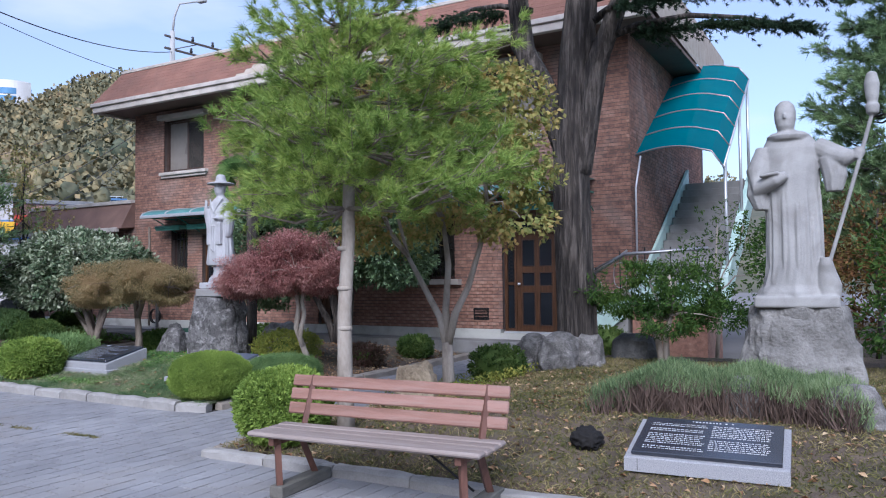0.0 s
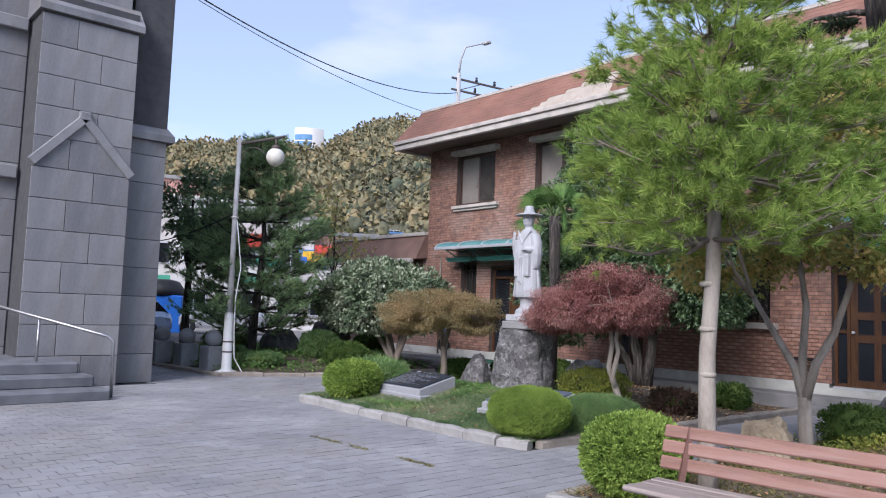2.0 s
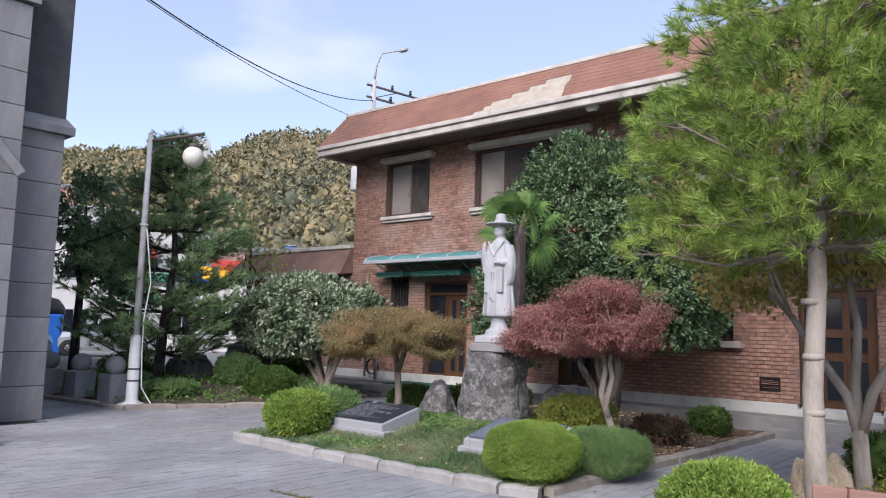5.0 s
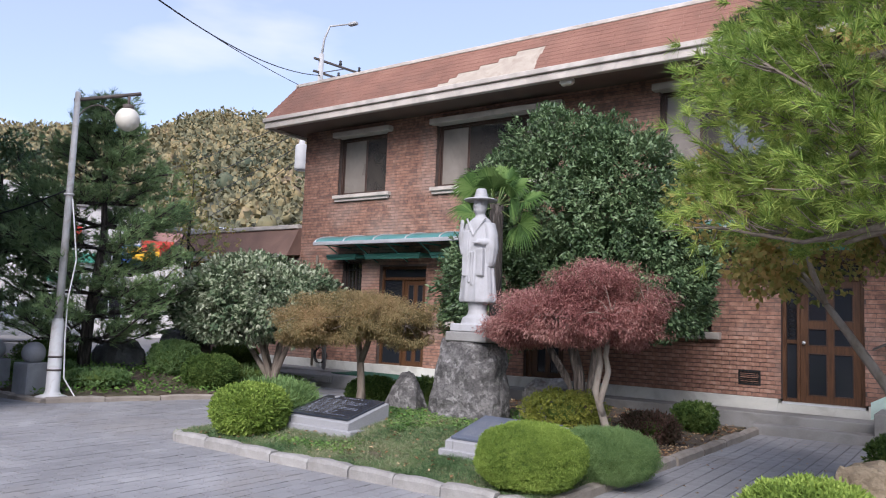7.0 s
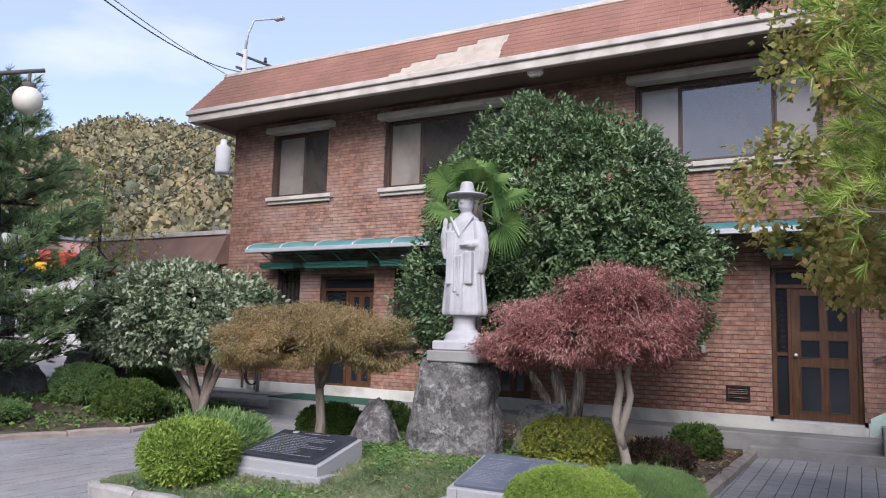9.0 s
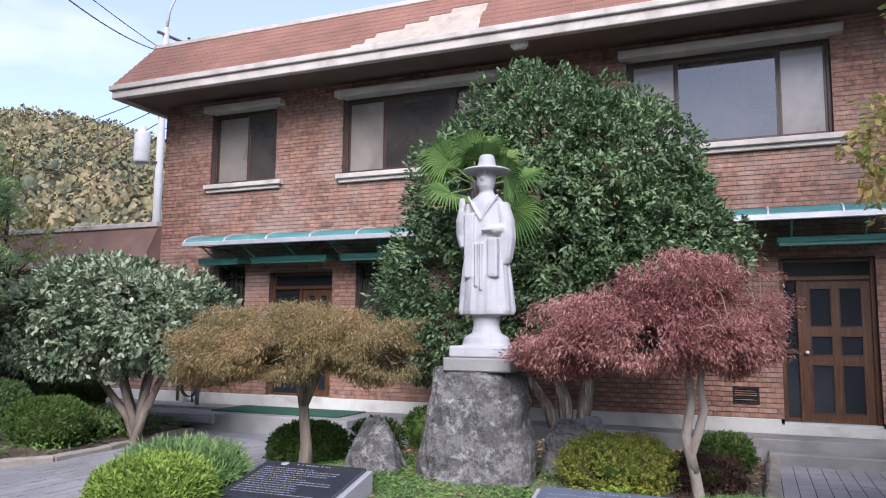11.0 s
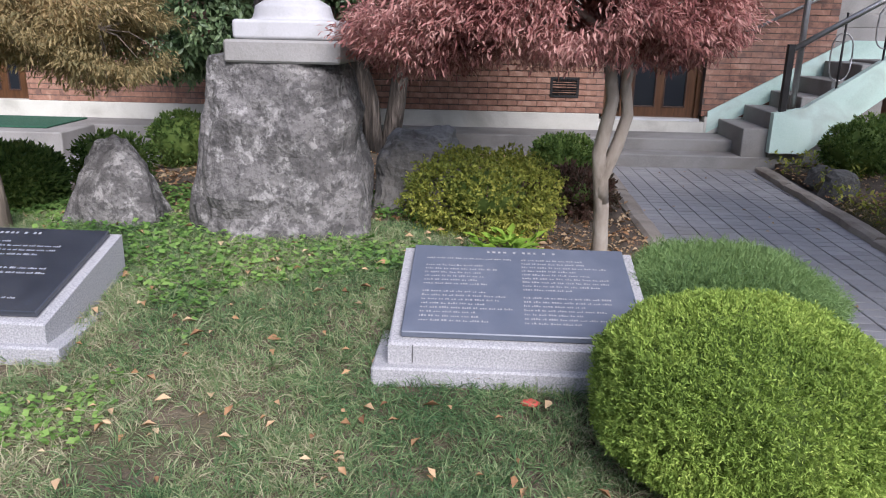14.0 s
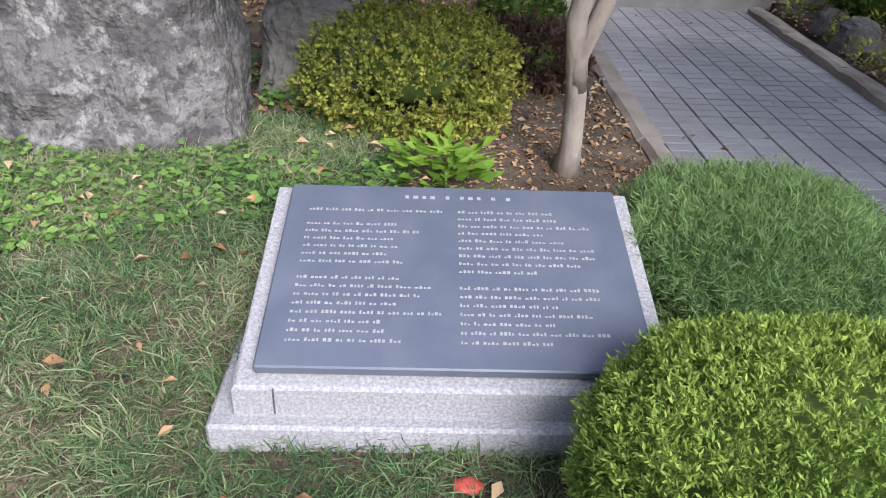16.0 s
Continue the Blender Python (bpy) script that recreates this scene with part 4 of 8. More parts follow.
def lobe_points(lobes, n, rng, shell=0.55, gap=-0.15, freq=1.6, rough=0.25):
    """Points spread through ellipsoid lobes (cx, cy, cz, rx, ry, rz), mostly near their skin, with gaps. Returns points and outward directions."""
    lobes = np.array(lobes, float)
    vol = lobes[:, 3] * lobes[:, 4] * lobes[:, 5]
    area = vol ** (2 / 3)
    pts, outs = [], []
    while len(pts) < n:
        lb = lobes[rng.choice(len(lobes), p=area / area.sum())]
        d = rng.normal(size=3)
        d /= np.linalg.norm(d)
        r = shell + (1 - shell) * rng.uniform() ** 0.6
        w = noise.noise(Vector(d * 2.2 + lb[:3])) * rough
        p = lb[:3] + d * lb[3:] * r * (1 + w)
        if noise.noise(Vector(p * freq)) < gap:
            continue
        pts.append(p)
        outs.append(d / lb[3:])
    outs = np.array(outs)
    return np.array(pts), outs / np.linalg.norm(outs, axis=1)[:, None]


def limbs(mesh, start, ends, r0, r1, rng, sag=0.1, wob=0.06):
    """Tapered, slightly crooked limbs from one fork to several ends."""
    start = np.array(start, float)
    for e in ends:
        e = np.array(e, float)
        t = np.linspace(0, 1, 6)[:, None]
        L = np.linalg.norm(e - start)
        mid = start + (e - start) * t + np.array([0, 0, 1.0]) * (np.sin(t * math.pi) * sag * L)
        j = rng.normal(size=(6, 3)) * wob * L * np.sin(t * math.pi)
        mesh.tube(mid + j, np.linspace(r0, r1, 6), 6)


def broad_crown(name, parent, mat, lobes, n, leaf, rng, width=0.42, droop=0.0, cluster=5, spread=0.8, **kw):
    pts, outs = lobe_points(lobes, n // cluster, rng, **kw)
    base = np.repeat(pts, cluster, 0) + rng.normal(size=(len(pts) * cluster, 3)) * leaf * 0.35
    d = np.repeat(outs, cluster, 0) + rng.normal(size=base.shape) * spread
    d[:, 2] -= droop
    size = leaf * rng.uniform(0.65, 1.25, len(base))
    part(name, leaf_data(name, mat, base, d, size, width, 0.10, rng, np.repeat(outs, cluster, 0) + np.array([0, 0, 0.6])), None, parent)


def pine_crown(name, parent, mat, tips, dirs, length, width, needles, rng, spread=0.55):
    k = len(tips)
    base = np.repeat(tips, needles, 0) - np.repeat(dirs, needles, 0) * rng.uniform(0, length * 0.55, (k * needles, 1))
    d = np.repeat(dirs, needles, 0) + rng.normal(size=base.shape) * spread
    part(name, blade_data(name, mat, base, d, length * rng.uniform(0.7, 1.15, len(base)), width, rng), None, parent)


def tree(name, label, category, x, y, z=None):
    return thing(name, label, category, (x, y, (gz(x, y) if z is None else z) - 0.02))


def topiary(name, label, x, y, r, h, mat, seed, n=16000, blade=0.045, width=0.011, flat=0.88, dark=(0.4, 0.3), category="bush", rscale=(1, 1), loose=0.0, wild=0.5):
    """A clipped shrub: twigs inside, a dense skin of small upright sprays outside."""
    rng = np.random.default_rng(seed)
    t = tree(name, label, category, x, y)
    ry = r * rscale[1]
    st = Mesh()
    for i in range(7):
        a = i * 2.4
        st.tube([(0.03 * math.cos(a), 0.03 * math.sin(a), 0), (r * 0.35 * math.cos(a), ry * 0.35 * math.sin(a), h * 0.35), (r * 0.6 * math.cos(a), ry * 0.6 * math.sin(a), h * 0.7)], [0.014, 0.01, 0.004], 5)
    part("stems", st, DRYTWIG, t)
    # solid core against see-through; its dark green stands for shade inside the shrub
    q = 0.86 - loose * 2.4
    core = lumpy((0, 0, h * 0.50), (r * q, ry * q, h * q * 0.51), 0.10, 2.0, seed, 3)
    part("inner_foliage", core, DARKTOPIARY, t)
    per = 9
    m = n // per
    d = rng.normal(size=(m, 3))
    d /= np.linalg.norm(d, axis=1)[:, None]
    dn = np.sign(d) * np.abs(d) ** flat            # squarish dome
    dn /= (np.abs(dn) ** 2.3).sum(1)[:, None] ** (1 / 2.3)
    bump = np.array([noise.noise(Vector(q * 2.6 + seed)) + 0.9 * noise.noise(Vector(q * 6.5 + seed)) + 0.6 * noise.noise(Vector(q * 14 + seed)) for q in d])
    rad = rng.uniform(0.88 - loose, 0.99 + loose * 0.5, m) * (1 + (0.05 + loose * 0.5) * bump)
    c = dn * np.array([r, ry, h * 0.5]) * rad[:, None] + np.array([0, 0, h * 0.5])
    o = d * np.array([1 / r, 1 / ry, 2 / h]) * r + rng.normal(size=(m, 3)) * 0.4 + np.array([0, 0, 0.3])
    o /= np.linalg.norm(o, axis=1)[:, None]
    u = rng.uniform(-0.6, 0.5, (m * per, 1))
    p = np.repeat(c, per, 0) + np.repeat(o, per, 0) * u * blade + rng.normal(size=(m * per, 3)) * blade * 0.22
    dr = np.repeat(o, per, 0) + rng.normal(size=(m * per, 3)) * wild
    keep = p[:, 2] > 0.02
    part("foliage", leaf_data("foliage", mat, p[keep], dr[keep], blade * rng.uniform(0.6, 1.2, keep.sum()), width / blade * 1.6, 0.05, rng), None, t)
    return t


# ------------------------------------------------------------------ front pine beside the bench
def white_pine():
    rng = np.random.default_rng(11)
    t = tree("pine_tree", "young white pine with pale smooth trunk and light green needles", "pine tree", -3.97, 5.24)
    tr = Mesh()
    tr.tube([(0, 0, -0.05), (-0.01, 0.0, 0.5), (-0.02, 0.01, 1.1), (0.02, 0.02, 1.75), (0.03, 0.02, 2.5), (0.0, 0.0, 3.3), (-0.03, 0.0, 4.1)], [0.085, 0.068, 0.062, 0.058, 0.048, 0.032, 0.012], 12)
    part("trunk", tr, BARKPALE, t, "pale smooth bark with ring scars")
    for zz in (0.55, 0.95, 1.3, 1.65):
        part("bark_ring", Mesh().lathe([(0.060, -0.02), (0.0685, 0), (0.060, 0.02)], (-0.012, 0.005, zz), 12), BARKPALE, t)
    br = Mesh()
    tips, dirs = [], []
    for w, (z0, reach, count) in enumerate(((2.0, 1.2, 9), (2.25, 1.5, 11), (2.55, 1.55, 12), (2.95, 1.4, 11), (3.3, 1.2, 10), (3.65, 0.95, 8), (4.0, 0.7, 7), (4.25, 0.4, 5))):
        for i in range(count):
            a = i * 2 * math.pi / count + w * 0.7 + rng.normal() * 0.2
            R = reach * rng.uniform(0.65, 1.12)
            R *= (1 - 0.58 * max(0.0, -math.sin(a))) * (1 - 0.15 * max(0.0, -math.cos(a)))
            rise = R * rng.uniform(0.0, 0.38)
            s = np.array([0, 0, z0])
            e = s + np.array([math.cos(a) * R, math.sin(a) * R, rise - 0.05])
            m = (s + e) / 2 + np.array([0, 0, -0.10 * R])
            br.tube([s, m, e], [0.022, 0.014, 0.005], 6)
            nb = int(20 * R / 1.2) + 3
            for k in range(nb):
                u = rng.uniform(0.28, 1.0)
                p = (1 - u) ** 2 * s + 2 * u * (1 - u) * m + u * u * e
                b = rng.normal() * 0.5
                q = np.array([math.cos(a + b), math.sin(a + b), rng.uniform(0.1, 0.75)])
                l = rng.uniform(0.10, 0.34)
                tip = p + q * l + np.array([0, 0, rng.normal() * 0.07])
                br.tube([p, (p + tip) / 2 + np.array([0, 0, -0.01]), tip], [0.006, 0.004, 0.003], 4, cap=False)
                for _ in range(3):
                    tips.append(tip + rng.normal(size=3) * 0.06)
                    dirs.append(q + rng.normal(size=3) * 0.3)
    part("branches", br, BARK, t)
    tips, dirs = np.array(tips), np.array(dirs)
    dirs /= np.linalg.norm(dirs, axis=1)[:, None]
    pine_crown("needles", t, NEEDLE, tips, dirs, 0.105, 0.0055, 48, rng, 0.62)


white_pine()


def dark_pine(name, label, x, y, height, width, seed, trunk_lean=0.3, n_w=11, z=None, n_len=0.15, n_wd=0.012, per=34, bare=0.22):
    rng = np.random.default_rng(seed)
    t = tree(name, label, "pine tree", x, y, z)
    tr, br = Mesh(), Mesh()
    tr.tube([(0, 0, -0.05), (trunk_lean * 0.3, 0, height * 0.2), (trunk_lean, 0.05, height * 0.5), (trunk_lean * 0.6, 0, height * 0.8), (trunk_lean * 0.4, 0, height)], [height * 0.024, height * 0.020, height * 0.013, 0.03, 0.01], 10)
    part("trunk", tr, BARKDARK, t)
    tips, dirs = [], []
    for w in range(n_w):
        f = w / (n_w - 1)
        z0 = height * (bare + (0.96 - bare) * f)
        reach = width * (1.0 - 0.82 * f ** 1.3) * (0.75 if w == 0 else 1)
        for i in range(8):
            a = i * 2 * math.pi / 8 + w * 0.9 + rng.normal() * 0.3
            R = reach * rng.uniform(0.55, 1.15)
            s = np.array([trunk_lean * 0.6, 0, z0])
            e = s + np.array([math.cos(a) * R, math.sin(a) * R, R * rng.uniform(0.05, 0.5)])
            m = (s + e) / 2 + np.array([0, 0, -0.12 * R])
            br.tube([s, m, e], [0.03, 0.018, 0.006], 5)
            for k in range(int(14 + 14 * R)):
                u = rng.uniform(0.25, 1)
                p = (1 - u) ** 2 * s + 2 * u * (1 - u) * m + u * u * e
                q = np.array([math.cos(a) + rng.normal() * 0.6, math.sin(a) + rng.normal() * 0.6, rng.uniform(0.1, 1.0)])
                q /= np.linalg.norm(q)
                tip = p + q * rng.uniform(0.1, 0.4)
                br.tube([p, tip], [0.006, 0.004], 4, cap=False)
                for _ in range(2):
                    tips.append(tip + rng.normal(size=3) * 0.05)
                    dirs.append(q + rng.normal(size=3) * 0.25)
    part("branches", br, BARKDARK, t)
    dirs = np.array(dirs)
    pine_crown("needles", t, NEEDLEDARK, np.array(tips), dirs / np.linalg.norm(dirs, axis=1)[:, None], n_len, n_wd, per, rng, 0.5)


dark_pine("pine_tree", "dark green pine with a leaning trunk behind the lamp post", -17.05, 8.05, 4.95, 2.15, 21, bare=0.12, n_len=0.15, per=18)
dark_pine("pine_tree", "dark pine rising behind the bearded saint statue", 0.5, 14.6, 6.6, 2.3, 22, 0.2)


def big_cedar():
    rng = np.random.default_rng(31)
    x, y = -3.45, 9.75
    t = tree("cedar_tree", "tall old cedar with a thick furrowed grey-brown trunk", "cedar tree", x, y)
    tr = Mesh()

    def trunk(path, radii, seed):
        n = 22
        path, radii = np.array(path, float), np.array(radii, float)
        s = np.linspace(0, 1, 26)
        k = np.linspace(0, 1, len(path))
        P = np.stack([np.interp(s, k, path[:, i]) for i in range(3)], 1)
        R = np.interp(s, k, radii)
        a = np.arange(n) * 2 * math.pi / n
        loops = []
        for p, r in zip(P, R):
            rr = r * (1 + 0.10 * np.sin(a * 7 + p[2] * 0.6 + seed) + 0.06 * np.sin(a * 13 + p[2] * 1.7))
            loops.append(np.stack([p[0] + rr * np.cos(a), p[1] + rr * np.sin(a), np.full(n, p[2])], 1))
        tr.rings(loops)
    trunk([(0, 0, -0.1), (0, 0, 0.35), (-0.03, 0, 1.5), (-0.05, 0, 2.8), (0.06, 0, 4.2), (0.25, 0, 6), (0.4, 0, 9.0)], [0.36, 0.27, 0.235, 0.235, 0.22, 0.18, 0.1], 0)
    trunk([(-0.05, 0, 2.3), (-0.12, 0.05, 3.0), (-0.38, 0.05, 3.7), (-0.75, 0.0, 4.5), (-0.9, 0, 6), (-0.9, 0, 8)], [0.2, 0.2, 0.19, 0.16, 0.12, 0.06], 2)
    trunk([(0.05, 0, 2.6), (0.2, -0.05, 3.4), (0.35, -0.05, 4.1), (0.75, -0.1, 5.0), (1.0, -0.1, 7)], [0.16, 0.17, 0.15, 0.12, 0.06], 3)
    part("trunk", tr, BARKDARK, t)
    br = Mesh()
    tips, dirs = [], []
    arms = [((0.3, 0, 4.4), (2.9, -0.4, 4.05), 0.06), ((0.3, 0, 4.7), (2.3, -1.3, 4.35), 0.06), ((0.3, 0, 5.0), (3.1, 0.6, 4.7), 0.06), ((0.3, 0, 5.2), (0.8, -2.2, 4.7), 0.06),
            ((0.3, 0, 5.4), (-1.8, -1.6, 5.0), 0.05), ((-0.6, 0, 5.0), (-2.6, 0.1, 4.95), 0.05), ((0.3, 0, 5.8), (2.6, 0.9, 5.6), 0.05), ((0.3, 0, 6.2), (2.0, -1.2, 5.9), 0.05),
            ((0.3, 0, 6.6), (-1.6, -1.2, 6.3), 0.05), ((0.3, 0, 7.0), (1.7, 0.6, 6.8), 0.04), ((0.3, 0, 7.4), (-1.2, 0.7, 7.3), 0.04), ((0.4, 0, 8.0), (1.2, -0.6, 8.0), 0.03), ((0.4, 0, 8.2), (-0.6, 0.3, 8.3), 0.03)]
    for s, e, r in arms:
        s, e = np.array(s), np.array(e)
        m = (s + e) / 2 + np.array([0, 0, 0.25])
        br.tube([s, (s + m) / 2 + [0, 0, 0.06], m, (m + e) / 2 + [0, 0, 0.04], e], [r, r * 0.8, r * 0.6, r * 0.4, 0.008], 6)
        L = np.linalg.norm(e - s)
        ax = (e - s) / L
        side = np.cross(ax, [0, 0, 1])
        for k in range(int(115 * L)):
            u = rng.uniform(0.2, 1.03)
            p = (1 - u) ** 2 * s + 2 * u * (1 - u) * m + u * u * e
            sg = rng.choice([-1, 1])
            q = ax * rng.uniform(0.3, 1) + side * sg * rng.uniform(0.2, 1) + np.array([0, 0, rng.uniform(-0.45, 0.12)])
            q /= np.linalg.norm(q)
            l = rng.uniform(0.1, 0.5) * (1.2 - 0.6 * u)
            tip = p + q * l
            if k % 2:
                br.tube([p, tip], [0.006, 0.003], 4, cap=False)
            for c in np.linspace(0.25, 1, 4):
                tips.append(p + (tip - p) * c)
                dirs.append(q)
    part("branches", br, BARKDARK, t)
    pine_crown("needles", t, CEDAR, np.array(tips), np.array(dirs), 0.055, 0.010, 18, rng, 0.8)


big_cedar()


# ------------------------------------------------------------------ maples
def umbrella_maple(name, label, x, y, mat, lobes, trunk, ends, bark, n, leaf, seed, trunk_r=0.045):
    rng = np.random.default_rng(seed)
    t = tree(name, label, "maple tree", x, y)
    tr = Mesh()
    for path in trunk:
        taper = np.linspace(trunk_r, trunk_r * 0.6, len(path))
        if path[0][2] < 0:
            taper[0] *= 1.45
        else:
            taper *= 0.82
        tr.tube(path, taper, 10)
    part("trunk", tr, bark, t)
    br = Mesh()
    for st, es in ends:
        limbs(br, st, es, trunk_r * 0.55, 0.006, rng, 0.12, 0.05)
    tw = lobe_points(lobes, 90, rng, shell=0.5)[0]
    for p in tw:
        s = np.array(min((e for st, es in ends for e in es), key=lambda q: np.linalg.norm(np.array(q) - p)))
        br.tube([s, (s + p) / 2 + np.array([0, 0, 0.04]), p], [0.006, 0.004, 0.002], 4, cap=False)
    part("branches", br, bark, t)
    # drooping leaflets, in tiers
    pts, outs = lobe_points(lobes, n // 7, rng, shell=0.45, gap=-0.22, freq=3.2, rough=0.35)
    keep = pts[:, 2] > min(l[2] for l in lobes) - 0.75
    pts, outs = pts[keep], outs[keep]
    ctr = np.repeat(pts, 7, 0)
    hd = np.repeat(outs * [1, 1, 0.25] + rng.normal(size=outs.shape) * 0.3, 7, 0)
    d = hd + rng.normal(size=ctr.shape) * 0.55 + np.array([0, 0, -0.55])
    base = ctr + rng.normal(size=ctr.shape) * [0.03, 0.03, 0.015]
    part("foliage", leaf_data("foliage", mat, base, d, leaf * rng.uniform(0.6, 1.3, len(base)), 0.23, 0.05, rng, np.tile([0, 0, 1.0], (len(base), 1))), None, t)


umbrella_maple("maple_tree", "dome-shaped laceleaf maple with dusky red leaves", -7.05, 8.22, REDLEAF,
               [(0.0, 0, 1.76, 0.56, 0.58, 0.36), (-0.55, -0.05, 1.50, 0.70, 0.62, 0.34), (0.20, 0.1, 1.54, 0.52, 0.58, 0.36), (-1.0, 0, 1.30, 0.40, 0.48, 0.20), (-0.2, -0.25, 1.44, 0.72, 0.58, 0.24), (0.34, 0, 1.44, 0.32, 0.48, 0.22), (-0.75, -0.3, 1.36, 0.4, 0.35, 0.18)],
               [[(0.02, 0.26, -0.05), (0.03, 0.22, 0.15), (0.0, 0.10, 0.42), (-0.05, 0, 0.72), (0.0, 0, 1.0), (-0.05, 0, 1.3)], [(0.0, 0.10, 0.42), (-0.02, 0.04, 0.58), (0.045, 0.02, 0.76), (0.085, 0.02, 0.92), (0.06, 0, 1.08), (0.1, 0, 1.35)]],
               [((-0.05, 0, 1.25), [(-0.8, 0, 1.4), (-0.4, -0.4, 1.5), (-0.3, 0.4, 1.55), (-0.1, 0, 1.9)]), ((0.1, 0, 1.3), [(0.5, 0.1, 1.45), (0.3, -0.4, 1.5), (0.2, 0.4, 1.6)])], BARKPALE, 135000, 0.041, 41, 0.050)
umbrella_maple("maple_tree", "umbrella-shaped laceleaf maple with bronze-orange leaves", -10.43, 8.21, ORANGELEAF,
               [(-0.15, 0, 1.34, 0.85, 0.72, 0.26), (-0.8, 0, 1.14, 0.64, 0.66, 0.24), (0.42, 0, 1.24, 0.62, 0.66, 0.25), (0.74, 0, 1.06, 0.34, 0.48, 0.20), (-1.12, 0, 0.98, 0.38, 0.46, 0.18), (-0.2, -0.4, 1.14, 0.85, 0.48, 0.24)],
               [[(0, 0, -0.05), (0.0, 0, 0.3), (-0.04, 0, 0.65), (-0.1, 0, 0.95), (-0.15, 0, 1.1)], [(-0.04, 0, 0.65), (0.06, 0, 0.85), (0.15, 0, 1.1)]],
               [((-0.12, 0, 0.98), [(-1.0, 0, 1.15), (-0.6, -0.4, 1.2), (-0.6, 0.4, 1.25), (-0.3, 0, 1.45)]), ((0.12, 0, 1.0), [(0.7, 0, 1.15), (0.4, -0.4, 1.2), (0.4, 0.4, 1.25)])], BARK, 130000, 0.038, 42, 0.06)


def yellow_maple():
    rng = np.random.default_rng(43)
    t = tree("maple_tree", "slender three-stemmed maple with yellow-green turning leaves", "maple tree", -4.15, 7.42)
    tr = Mesh()
    tr.tube([(0, 0, -0.05), (-0.02, 0, 0.3), (-0.03, 0, 0.62)], [0.085, 0.07, 0.06], 10)
    tr.tube([(-0.03, 0, 0.55), (-0.12, 0, 0.9), (-0.36, 0.05, 1.25), (-0.6, 0.1, 1.6)], [0.05, 0.042, 0.036, 0.026], 8)
    tr.tube([(-0.03, 0, 0.55), (-0.06, 0.03, 1.0), (-0.03, 0.05, 1.5), (-0.12, 0.1, 2.0)], [0.048, 0.042, 0.036, 0.026], 8)
    tr.tube([(-0.03, 0, 0.55), (0.08, 0, 0.95), (0.25, 0, 1.25), (0.38, 0.05, 1.7), (0.45, 0.1, 2.2)], [0.05, 0.045, 0.038, 0.03, 0.022], 8)
    part("trunk", tr, BARKPALE, t)
    lobes = [(-0.9, 0.1, 2.05, 0.75, 0.8, 0.42), (0.0, 0.1, 2.45, 0.8, 0.8, 0.55), (0.65, 0.1, 2.55, 0.68, 0.7, 0.5), (0.6, 0.1, 3.3, 0.62, 0.7, 0.5), (-0.3, 0.1, 3.4, 0.85, 0.8, 0.6), (0.8, 0, 1.95, 0.45, 0.5, 0.25), (-1.35, 0, 2.6, 0.55, 0.6, 0.4), (-1.0, 0.1, 3.6, 0.65, 0.6, 0.5)]
    br = Mesh()
    limbs(br, (-0.6, 0.1, 1.6), [(-1.2, 0, 2.1), (-1.4, 0.2, 2.6), (-0.9, -0.4, 2.2), (-1.1, 0.3, 3.5)], 0.022, 0.005, rng)
    limbs(br, (-0.12, 0.1, 2.0), [(-0.3, 0.3, 3.3), (0, -0.4, 2.7), (-0.6, 0, 2.8), (0.1, 0.2, 3.6)], 0.022, 0.005, rng)
    limbs(br, (0.45, 0.1, 2.2), [(0.7, 0.1, 3.3), (1.0, 0.1, 2.5), (0.5, -0.4, 2.7), (0.9, 0, 2.0)], 0.02, 0.005, rng)
    part("branches", br, BARKPALE, t)
    broad_crown("foliage", t, YELLOWMAPLE, lobes, 19000, 0.066, rng, width=0.7, droop=0.35, cluster=4, spread=1.0, shell=0.2, gap=0.02, freq=2.4)


yellow_maple()


